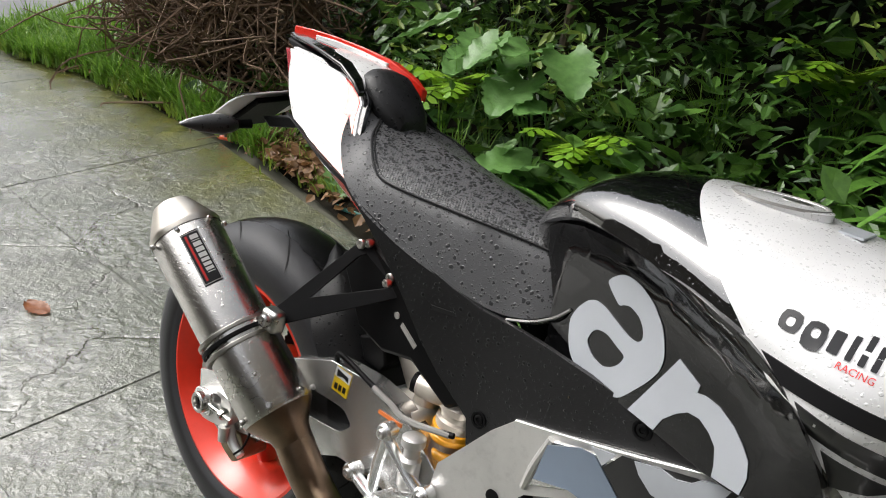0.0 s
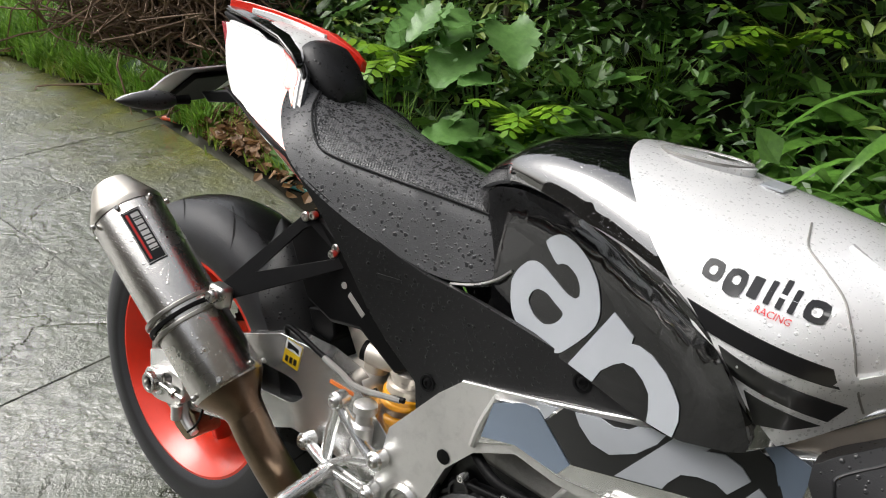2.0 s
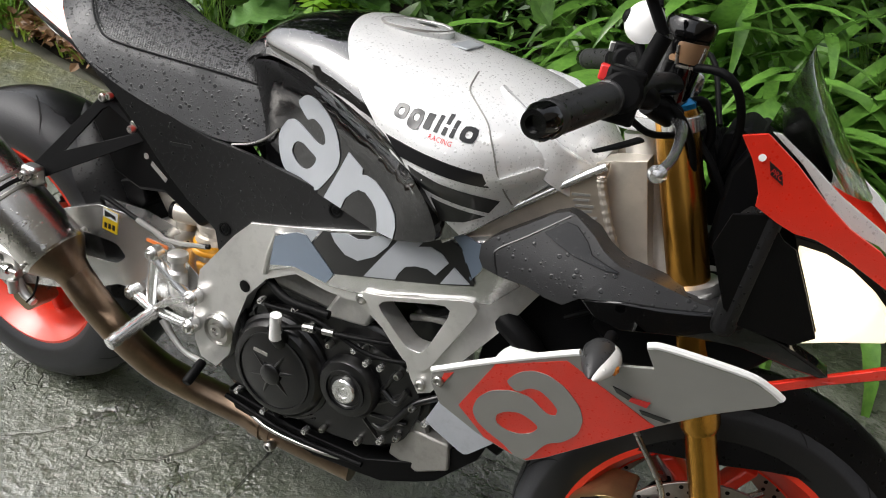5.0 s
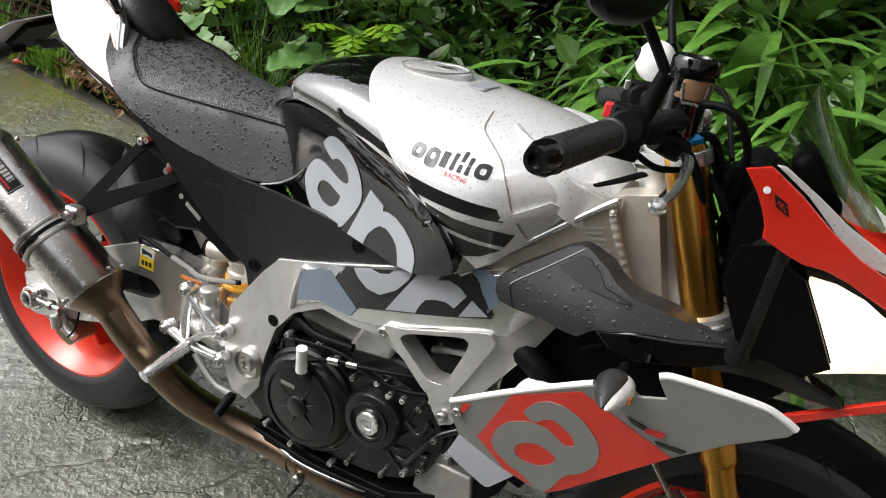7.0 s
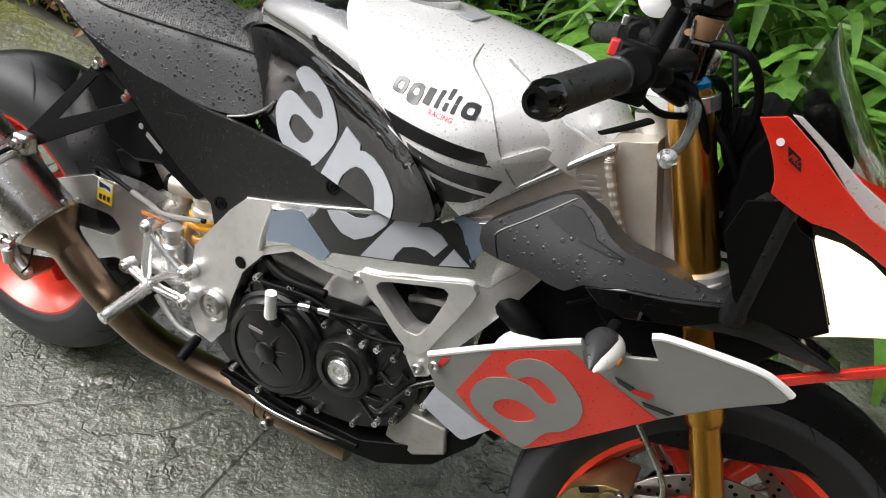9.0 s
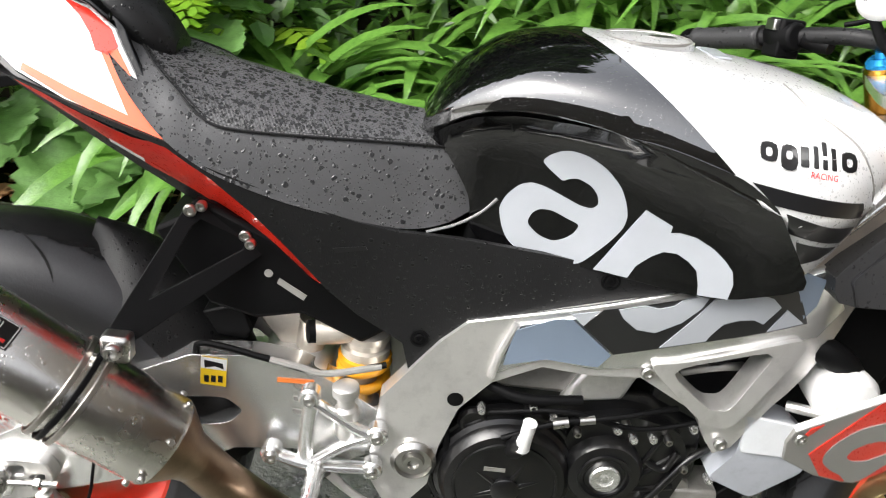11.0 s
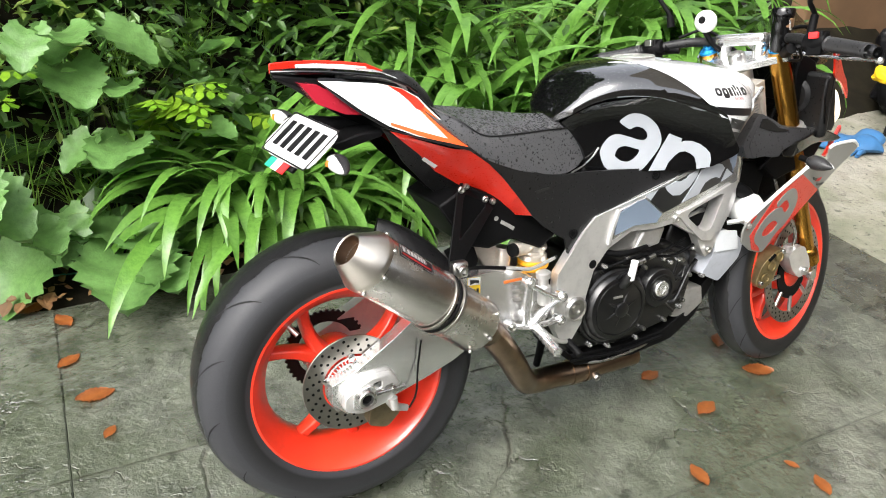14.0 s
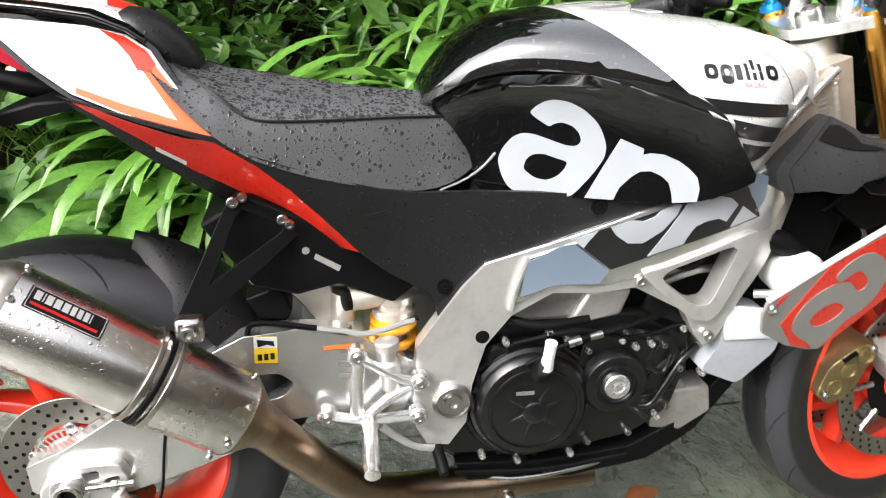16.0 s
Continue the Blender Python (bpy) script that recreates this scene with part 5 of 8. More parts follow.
part("reservoir_body", tube([(0.43, -0.035, 0.565), (0.425, -0.035, 0.52)], [0.022, 0.02], 16), HEAD_ALLOY, shock)
part("linkage_block", plate([(0.34, 0.602), (0.362, 0.605), (0.412, 0.575), (0.41, 0.505), (0.388, 0.512), (0.345, 0.566)], -0.035, 0.04, cut=0), HEAD_ALLOY, shock, "cast grey bracket ahead of the shock", bevel=0.004)
part("linkage_cover", plate([(0.28, 0.57), (0.335, 0.59), (0.35, 0.55), (0.34, 0.53), (0.30, 0.535)], -0.06, 0.05, cut=0), BLACK_PLAIN, shock, bevel=0.004)

# foot controls
peg = new("footrest")
peg.parent = bike
FB = -0.132
for pts in ([(0.395, FB, 0.405), (0.45, FB - 0.004, 0.395), (0.53, FB, 0.395)], [(0.45, FB - 0.003, 0.395), (0.49, FB, 0.43), (0.535, FB, 0.455)], [(0.44, FB, 0.4), (0.44, FB, 0.45), (0.445, FB, 0.505)],
            [(0.445, FB, 0.5), (0.5, FB, 0.465), (0.535, FB, 0.45)]):
    part("bracket_arm", tube(pts, 0.0105, 10, 5, flat=0.7), ALLOY_BRIGHT, peg, "bright alloy rearset bracket")
for p in ((0.535, 0.455), (0.533, 0.395), (0.442, 0.505), (0.395, 0.405)):
    part("boss", lathe([(0.014, -0.012), (0.015, 0.006), (0.012, 0.01)], (p[0], FB, p[1]), (0, -1, 0), 18), ALLOY_BRIGHT, peg)
    bolt((p[0], FB - 0.009, p[1]), parent=peg, r=0.008)
b = lathe([(0.010, 0)] + [(0.0115 + 0.0022 * (k % 2), 0.006 + 0.0075 * k) for k in range(13)] + [(0.012, 0.105), (0.008, 0.107)], (0.458, FB - 0.006, 0.397), (-0.03, -1, -0.24), 14)
part("foot_peg", b, ALLOY_BRIGHT, peg, "knurled alloy foot peg")
part("brake_pedal", tube([(0.475, FB - 0.006, 0.385), (0.50, FB - 0.008, 0.362), (0.53, FB - 0.008, 0.342), (0.565, FB, 0.33)], [0.008, 0.006, 0.005, 0.006], 10), ALLOY, peg)
part("pedal_tip", lathe([(0.0085, 0), (0.0095, 0.003), (0.0095, 0.046), (0.007, 0.05), (0.001, 0.05)], (0.564, FB + 0.002, 0.331), (0.12, -1, -0.42), 14), BLACK_PLAIN, peg)
b = lathe([(0.014, 0), (0.016, 0.004), (0.016, 0.045), (0.012, 0.05), (0.012, 0.065), (0.009, 0.07)], (0.494, -0.122, 0.44), (-0.1, 0, 1), 18)
mc = part("master_cylinder", b, ALLOY, peg)
part("master_cap", lathe([(0.018, 0), (0.018, 0.012), (0.014, 0.015)], (0.4875, -0.122, 0.508), (-0.1, 0, 1), 18), ALLOY, mc)
part("wire_loom", tube([(0.284, -0.1, 0.53), (0.292, -0.11, 0.552), (0.32, -0.115, 0.556), (0.383, -0.116, 0.545), (0.46, -0.114, 0.531), (0.536, -0.1, 0.545)], 0.0044, 8), BLACK_PLAIN, peg)
part("wire_sleeve", tube([(0.385, -0.1165, 0.5445), (0.42, -0.116, 0.538), (0.46, -0.1145, 0.531), (0.53, -0.102, 0.543)], 0.0048, 8), DARK_GREY_DECAL, peg)

# exhaust
MA, MB = Vector((-0.050, -0.236, 0.700)), Vector((0.285, -0.190, 0.447))
MD = (MB - MA).normalized()
MU = Vector((0, -0.5, 1))
ex = new("exhaust")
ex.parent = bike
SQ = (1.0, 0.93)
part("end_cap", lathe([(0.03, 0.05), (0.0315, 0.024), (0.034, 0.022), (0.037, 0.026), (0.051, 0.05), (0.063, 0.07), (0.064, 0.074), (0.064, 0.082)], MA, MD, 48, squash=SQ, up=MU, caps=False), CAP_METAL, ex, "conical titanium muffler end cap")
part("outlet", lathe([(0.0305, 0.024), (0.029, 0.12), (0.0005, 0.12)], MA, MD, 32, squash=SQ, up=MU, caps=False), BROWN_PIPE, ex, "sooty outlet bore")
part("muffler_body", lathe([(0.061, 0.075), (0.063, 0.078), (0.063, 0.402), (0.061, 0.407), (0.059, 0.409)], MA, MD, 56, squash=SQ, up=MU), TITANIUM, ex, "brushed titanium muffler sleeve beaded with rain")
part("front_cone", lathe([(0.0605, 0.39), (0.0605, 0.408), (0.036, 0.44), (0.032, 0.457), (0.031, 0.46)], MA, MD, 40, squash=SQ, up=MU), BROWN_PIPE, ex, "brown heat-tinted cone")
strap = new("muffler_strap")
strap.parent = ex
for h in (0.264, 0.277, 0.290):
    part("strap_band", ring([(0.0615, h - 0.0035), (0.0652, h - 0.0035), (0.0652, h + 0.0035), (0.0615, h + 0.0035)], MA, MD, 48), (DISC_STEEL if h != 0.277 else BLACK_PLAIN), strap, bevel=0.001)
for k in range(7):
    for h in (0.085, 0.397):
        a = 2 * math.pi * (k + 0.3) / 7
        u = (MU - MD * MU.dot(MD)).normalized()
        v = MD.cross(u)
        n = math.cos(a) * u + math.sin(a) * v
        bolt(MA + MD * h + n * 0.0625, n, 0.0045, 0.004, STEEL, ex, "rivet")
part("link_pipe", tube([MA + MD * 0.45, (0.345, -0.178, 0.385), (0.4, -0.15, 0.312), (0.445, -0.115, 0.252), (0.487, -0.08, 0.213), (0.54, -0.058, 0.194), (0.605, -0.047, 0.187), (0.707, -0.05, 0.19), (0.86, -0.04, 0.19)], 0.0305, 22, 6), BROWN_PIPE, ex, "brown heat-tinted link pipe")
for p, q in (((0.64, -0.046, 0.187), (0.668, -0.048, 0.188)), ((0.68, -0.049, 0.189), (0.69, -0.049, 0.189))):
    part("pipe_collar", tube([p, q], 0.0345, 22), BROWN_PIPE, ex)
bolt((0.7, -0.08, 0.18), (0, -1, -0.2), 0.011, 0.014, STEEL, ex, "collar_bolt")
u = (MU - MD * MU.dot(MD)).normalized()
v = MD.cross(u)


def on_muffler(name, h0, h1, a0, a1, r, mat, parent, label=""):
    b = bmesh.new()
    rows = []
    for i in range(9):
        a = radians(a0 + (a1 - a0) * i / 8)
        n = math.cos(a) * u * SQ[0] + math.sin(a) * v * SQ[1]
        rows.append([b.verts.new(MA + MD * h + n * r) for h in (h0, h1)])
    for p, q in zip(rows, rows[1:]):
        b.faces.new((p[0], p[1], q[1], q[0]))
    bmesh.ops.solidify(b, geom=b.faces[:], thickness=0.0006)
    bmesh.ops.recalc_face_normals(b, faces=b.faces)
    return part(name, b, mat, parent, label)


plq = on_muffler("maker_plate", 0.098, 0.191, -11, 18, 0.0640, BLACK_DECAL, ex, "black and red maker's plate with white marks")
for h0, h1, a0, a1 in ((0.1, 0.189, -10.2, -9.4), (0.1, 0.189, 16.2, 17.0), (0.1, 0.1008, -9.4, 16.2), (0.1882, 0.189, -9.4, 16.2)):
    on_muffler("plate_border", h0, h1, a0, a1, 0.0645, WHITE_PLAIN, plq)
for k, w in enumerate((1.0, 0.35, 1.0, 1.0, 1.0, 0.8, 0.8, 0.8, 0.35)):
    h0 = 0.105 + 0.0098 * sum((1.0, 0.35, 1.0, 1.0, 1.0, 0.8, 0.8, 0.8, 0.35)[:k])
    on_muffler("plate_bar", h0, h0 + 0.0098 * w - 0.0022, -6.5, 5.5, 0.0646, WHITE_PLAIN, plq)
on_muffler("plate_stripe", 0.104, 0.184, 9.0, 12.5, 0.0646, RED_DECAL, plq)
# hanger
hang_y = lambda x, z: -0.199 + 0.365 * (x - 0.213) + 0.478 * (z - 0.584)
b = plate([(0.203, 0.574), (0.196, 0.59), (0.262, 0.722), (0.276, 0.734), (0.292, 0.728), (0.36, 0.694), (0.372, 0.683), (0.362, 0.672), (0.222, 0.576)], hang_y, 0.005, [[(0.238, 0.625), (0.273, 0.702), (0.282, 0.71), (0.336, 0.684), (0.333, 0.675)]], cut=0)
hang = part("muffler_hanger", b, BLACK_PLAIN, bike, "black triangular steel muffler hanger", bevel=0.001)
hang.location = (0.009, 0.018, 0.012)
part("hanger_clamp", box((0.197, -0.225, 0.565), (0.232, -0.2, 0.6)), STEEL, hang, bevel=0.006)
bolt((0.215, -0.225, 0.584), r=0.011, h=0.01, parent=hang)
for p in ((0.283, -0.11, 0.728), (0.345, -0.12, 0.69)):
    bolt(p, r=0.007, h=0.008, parent=hang)

# rear hugger
b = bmesh.new()
rows = []
for i in range(15):
    a = radians(73 - 71 * i / 14)
    wd = 0.098 * math.sqrt(min(1.0, 0.005 + 3.0 * i / 14))
    c = Vector(RW)
    row = []
    for j in range(13):
        t = -1 + 2 * j / 12
        r = 0.344 + 0.008 * (1 - i / 14) ** 1.5 - 0.06 * abs(t) ** 3
        row.append(c + Vector((r * math.cos(a), wd * t * 1.02, r * math.sin(a))))
    rows.append(row)
rings_to_mesh(b, rows, False, False)
bmesh.ops.solidify(b, geom=b.faces[:], thickness=0.004)
part("rear_hugger", b, CHARCOAL, bike, "black plastic rear hugger")
part("undertray", plate([(0.23, 0.70), (0.30, 0.74), (0.47, 0.665), (0.545, 0.60), (0.50, 0.565), (0.42, 0.60), (0.36, 0.585), (0.30, 0.60)], -0.088, 0.176, cut=0), BLACK_PLAIN, bike, "black undertray", bevel=0.006)
part("undertray_badge", plate([(0.385, 0.643), (0.42, 0.622), (0.424, 0.63), (0.388, 0.651)], -0.0895, 0.001, cut=0), DARK_GREY_DECAL, bike)
part("undertray_badge_dot", lathe([(0.0055, 0), (0.0055, 0.001), (0.0005, 0.001)], (0.374, -0.0888, 0.656), (0, -1, 0), 18), DARK_GREY_DECAL, bike)

# seat
SEATS = [(0.185, 0.94, 0.03, 0.93, 0.085, 0.915), (0.212, 0.918, 0.045, 0.913, 0.118, 0.888), (0.24, 0.908, 0.082, 0.898, 0.138, 0.862), (0.27, 0.902, 0.108, 0.882, 0.15, 0.836), (0.3, 0.899, 0.122, 0.86, 0.15, 0.815), (0.33, 0.895, 0.124, 0.85, 0.146, 0.799),
         (0.4, 0.884, 0.106, 0.846, 0.132, 0.773), (0.48, 0.873, 0.088, 0.845, 0.113, 0.753), (0.54, 0.869, 0.071, 0.843, 0.1, 0.745), (0.585, 0.868, 0.058, 0.84, 0.09, 0.753), (0.618, 0.86, 0.046, 0.835, 0.074, 0.77)]


def seat_ring(x, zt, wc, zc, wb, zb):
    half = []
    for i in range(7):
        t = i / 6
        half.append((wc * t, zt - (zt - zc) * t ** 2.2 - 0.006 * math.sin(math.pi * t) * (1 - t)))
    for i in range(1, 5):
        t = i / 4
        half.append((wc + (wb - wc) * t ** 0.8, zc + (zb - zc) * t))
    half.append((wb - 0.02, zb - 0.012))
    return [Vector((x, -y, z)) for y, z in half] + [Vector((x, y, z)) for y, z in half[:0:-1]]


rows = [catmull([(s[0], s[k], 0) for s in SEATS], 4) for k in range(1, 6)]
bs = [[rows[k][i].x, *[rows[j][i].y for j in range(5)]] for k in (0,) for i in range(len(rows[0]))]
b = rings_to_mesh(bmesh.new(), [seat_ring(*r) for r in bs])
for f in b.faces:
    c = f.calc_center_median()
    f.material_index = 1 if abs(c.y) < float(np.interp(c.x, [r[0] for r in bs], [r[2] for r in bs])) and f.normal.z > -0.2 and c.z > float(np.interp(c.x, [r[0] for r in bs], [r[3] for r in bs])) - 0.002 else 0
seat = part("seat", b, [SEAT, SEAT_TOP], bike, "grey-black vinyl seat covered in rain drops", bevel=0.0)
for s in (-1, 1):
    for d in (0.0, 0.006):
        part("seam", tube([(r[0], s * (r[2] + 0.001 - d), r[3] + 0.0006 + d * 0.25) for r in bs[4:-1:2]], 0.0012 if d else 0.0018, 6, 2), BLACK_SATIN, seat, "stitched seam")
b = bmesh.new()
rings = []
for x, z0, z1, w in ((0.142, 0.945, 0.974, 0.036), (0.155, 0.93, 0.982, 0.048), (0.178, 0.908, 0.98, 0.054), (0.203, 0.892, 0.965, 0.052), (0.228, 0.886, 0.942, 0.044), (0.244, 0.89, 0.92, 0.03)):
    rings.append([Vector((x, w * math.sin(a) * abs(math.sin(a)) ** -0.25 if abs(math.sin(a)) > 1e-6 else 0, (z0 + z1) / 2 + (z1 - z0) / 2 * math.cos(a))) for a in [2 * math.pi * k / 24 for k in range(24)]])
part("bump_stop", rings_to_mesh(b, rings), BLACK_SATIN, bike, "black padded bump stop behind the seat")

# steel strips shape the highlight in the gap between seat and tank
for s in (-1, 1):
    part("seat_gap_highlight", tube([(0.645, s * 0.092, 0.795), (0.628, s * 0.094, 0.776), (0.6, s * 0.096, 0.757), (0.565, s * 0.1, 0.744)], 0.0022, 8), STEEL, bike, "thin bright strip for the highlight in the gap at the seat's front edge")

# tail
tail = new("tail_unit")
tail.parent = bike


def tail_y(x, z):
    return -0.9519 + 0.134 * x + 0.9194 * z


core = [(-0.09, 0.972, 0.982, 0.012), (-0.05, 0.952, 0.98, 0.02), (0.0, 0.92, 0.974, 0.03), (0.06, 0.885, 0.962, 0.042), (0.12, 0.86, 0.942, 0.055), (0.18, 0.835, 0.90, 0.075), (0.24, 0.815, 0.86, 0.11), (0.285, 0.80, 0.825, 0.12)]
b = bmesh.new()
rings_to_mesh(b, [[Vector((x, -w, zl + 0.3 * (zt - zl))), Vector((x, -w * 0.92, zt - 0.004)), Vector((x, -w * 0.55, zt)), Vector((x, w * 0.55, zt)), Vector((x, w * 0.92, zt - 0.004)), Vector((x, w, zl + 0.3 * (zt - zl))), Vector((x, w * 0.5, zl)), Vector((x, -w * 0.5, zl))] for x, zl, zt, w in core])
part("tail_core", b, BLACK_PLAIN, tail, bevel=0.004)
WSIDE = [(-0.016, 0.971), (0.03, 0.968), (0.11, 0.961), (0.16, 0.95), (0.19, 0.932), (0.202, 0.916), (0.272, 0.833), (0.235, 0.84), (0.16, 0.864), (0.103, 0.886), (0.057, 0.915), (0.019, 0.945)]
FLASHES = ((RED, "red_flash", [(0.128, 0.957), (0.158, 0.9485), (0.187, 0.931), (0.198, 0.916), (0.192, 0.907), (0.176, 0.911), (0.166, 0.926), (0.15, 0.942)]),
           (ORANGE, "orange_flash", [(0.183, 0.909), (0.198, 0.914), (0.2685, 0.835), (0.235, 0.842), (0.16, 0.866), (0.108, 0.887), (0.108, 0.893), (0.16, 0.875), (0.226, 0.855)]))
for s in (0, 1):
    b = plate(WSIDE, tail_y, 0.006, cut=0.03)
    part("side_cowl", mirrored(b) if s else b, WHITE, tail, "white tail side panel with red corner", bevel=0.002)
    if s:
        b.free()
    b = plate(outline_smooth([(x + 0.006 * cx, z + 0.006 * cz) for (x, z), (cx, cz) in zip(WSIDE, ((-1, 1), (0, 1), (0, 1), (0.5, 1), (1, 0.6), (1, 0.4), (1, -0.3), (0, -1), (-0.3, -1), (-0.5, -1), (-0.5, -1), (-0.6, -1)))], 2), lambda x, z: tail_y(x, z) + 0.004, 0.008, cut=0.03)
    part("cowl_rim", mirrored(b) if s else b, BLACK_GLOSS, tail, "gloss black rim round the tail side panel", bevel=0.002)
    if s:
        b.free()
    for m, nm, poly in FLASHES:
        b = plate(poly, lambda x, z: tail_y(x, z) - 0.0012, 0.002, cut=0.03)
        part(nm, mirrored(b) if s else b, m, tail)
        if s:
            b.free()
b = bmesh.new()
rings_to_mesh(b, [[Vector((x, -w, z - 0.006)), Vector((x, -w * 0.8, z)), Vector((x, 0, z + 0.004)), Vector((x, w * 0.8, z)), Vector((x, w, z - 0.006)), Vector((x, 0, z - 0.012))] for x, z, w in
                  ((-0.092, 0.986, 0.006), (-0.06, 0.987, 0.016), (-0.01, 0.987, 0.03), (0.05, 0.984, 0.043), (0.10, 0.98, 0.052))])
bmesh.ops.recalc_face_normals(b, faces=b.faces)
part("top_cowl", b, BLACK_GLOSS, tail, "gloss black tail top recess", bevel=0.002)
for s in (-1, 1):
    edge = bmesh.new()
    e = 0.008 if s > 0 else -0.004
    rings_to_mesh(edge, [[Vector((x, s * w, z - 0.006)), Vector((x, s * w, z + 0.004 + e)), Vector((x, s * (w - d), z + 0.008 + e)), Vector((x, s * (w - d), z - 0.004))] for x, z, w, d in
                         ((-0.094, 0.987, 0.006, 0.005), (-0.05, 0.989, 0.024, 0.016), (0.0, 0.988, 0.04, 0.02), (0.06, 0.984, 0.055, 0.024), (0.12, 0.977, 0.066, 0.026), (0.165, 0.96, 0.074, 0.02), (0.187, 0.945, 0.077, 0.012))])
    bmesh.ops.recalc_face_normals(edge, faces=edge.faces)
    part("tail_edge", edge, RED if s > 0 else BLACK_GLOSS, tail, "red upper edge of the tail" if s > 0 else "gloss black upper edge of the tail", bevel=0.002)
b = bmesh.new()
rings_to_mesh(b, [[Vector((x, -w, z - 0.01)), Vector((x, -w * 0.8, z)), Vector((x, 0, z + 0.004)), Vector((x, w * 0.8, z)), Vector((x, w, z - 0.01)), Vector((x, 0, z - 0.02))] for x, z, w in
                  ((0.04, 0.9865, 0.02), (0.09, 0.984, 0.048), (0.12, 0.98, 0.056), (0.15, 0.971, 0.06), (0.172, 0.955, 0.062))])
bmesh.ops.recalc_face_normals(b, faces=b.faces)
part("top_cowl_front", b, WHITE, tail, "white band ahead of the red panel", bevel=0.002)
b = bmesh.new()
rings_to_mesh(b, [[Vector((x, w - 0.006, z - 0.006)), Vector((x, w - 0.006, z + 0.009)), Vector((x, w, z + 0.0095)), Vector((x, w, z - 0.006))] for x, z, w in ((-0.04, 0.988, 0.014), (0.0, 0.988, 0.021), (0.06, 0.984, 0.032), (0.12, 0.977, 0.041))])
bmesh.ops.recalc_face_normals(b, faces=b.faces)
part("inner_edge", b, WHITE, tail, "white inner lip of the red edge", bevel=0.001)
b = plate([(-0.05, 0.967), (-0.018, 0.964), (0.043, 0.931), (0.079, 0.903), (0.032, 0.906), (-0.019, 0.927)], lambda x, z: -0.035 - 0.3 * (x + 0.083), 0.03, cut=0.03)
part("tail_lamp", b, RED_LENS, tail, "dark red tail lamp lens", bevel=0.003)
SIDE = [(0.085, 0.885), (0.15, 0.867), (0.27, 0.836), (0.30, 0.816), (0.41, 0.774), (0.48, 0.753), (0.533, 0.744), (0.62, 0.745), (0.78, 0.742), (0.905, 0.731), (0.79, 0.69), (0.69, 0.648), (0.632, 0.628), (0.60, 0.592), (0.567, 0.541), (0.553, 0.588),
        (0.492, 0.625), (0.452, 0.659), (0.405, 0.712), (0.359, 0.761), (0.318, 0.797), (0.27, 0.829), (0.183, 0.853)]


def side_y(x, z):
    return -sum(float(np.interp(x + d, [0.08, 0.183, 0.29, 0.45, 0.57, 0.8, 0.92], [0.125, 0.146, 0.155, 0.118, 0.106, 0.132, 0.155])) for d in (-0.06, -0.045, -0.03, -0.015, 0, 0.015, 0.03, 0.045, 0.06)) / 9


def crease_z(x):
    return sum(float(np.interp(x + d, [0.0, 0.1, 0.183, 0.27, 0.318, 0.359, 0.45, 0.6], [0.9, 0.877, 0.853, 0.828, 0.797, 0.761, 0.661, 0.5])) for d in (-0.03, -0.015, 0, 0.015, 0.03)) / 5


def red_y(x, z):
    return side_y(x, z) + 0.003 + 1.1 * max(0.0, crease_z(x) - z)


for s in (0, 1):
    b = plate(SIDE, side_y, 0.008, cut=0.03)
    sp = part("side_panel", mirrored(b) if s else b, BLACK_SATIN, bike, "matt black plastic side panel", bevel=0.003)
    if s:
        b.free()
    b = plate([(0.103, 0.877), (0.183, 0.855), (0.27, 0.831), (0.318, 0.799), (0.359, 0.763), (0.405, 0.713), (0.452, 0.66), (0.41, 0.657), (0.38, 0.677), (0.33, 0.711), (0.276, 0.746), (0.229, 0.774), (0.174, 0.823), (0.13, 0.856)], red_y, 0.003, cut=0.03)
    u = plate([(0.09, 0.88), (0.13, 0.86), (0.174, 0.828), (0.23, 0.778), (0.276, 0.75), (0.363, 0.694), (0.41, 0.661), (0.425, 0.655), (0.39, 0.634), (0.305, 0.672), (0.235, 0.73), (0.157, 0.80)], lambda x, z: red_y(x, z) + 0.0045, 0.004, cut=0.03)
    part("under_tail_strip", mirrored(u) if s else u, BLACK_SATIN, bike, "matt black lower tail strip")
    if s:
        u.free()
    rp = part("red_side_panel", mirrored(b) if s else b, RED, bike, "red wedge-shaped side decal panel", bevel=0.001)
    if s:
        b.free()
for poly, m in (([(0.187, 0.807), (0.222, 0.783), (0.224, 0.791), (0.189, 0.814)], WHITE_PLAIN), ([(0.229, 0.777), (0.245, 0.768), (0.247, 0.776), (0.231, 0.786)], RED), ([(0.352, 0.69), (0.375, 0.675), (0.377, 0.681), (0.354, 0.697)], WHITE_PLAIN)):
    part("model_bar", plate(poly, lambda x, z: red_y(x, z) - 0.001, 0.0015, cut=0), m, bike)
for p in ((0.27, 0.722), (0.335, 0.692)):
    bolt((p[0], hang_y(*p) - 0.002, p[1]), r=0.008, parent=hang)
for p in ((0.574, 0.599), (0.792, 0.724)):
    c = part("panel_screw_cup", ring([(0.009, 0.0), (0.012, 0.0), (0.012, 0.003), (0.009, 0.003)], (p[0], side_y(*p), p[1]), (0, -1, 0), 24), BLACK_PLAIN, bike)
    bolt((p[0], side_y(*p), p[1]), r=0.007, h=0.003, mat=BLACK_PLAIN, parent=bike, name="panel_screw")
part("panel_slit", plate([(0.455, 0.717), (0.495, 0.722), (0.497, 0.717), (0.46, 0.711)], lambda x, z: side_y(x, z) - 0.0012, 0.001, cut=0), BLACK_DECAL, bike)

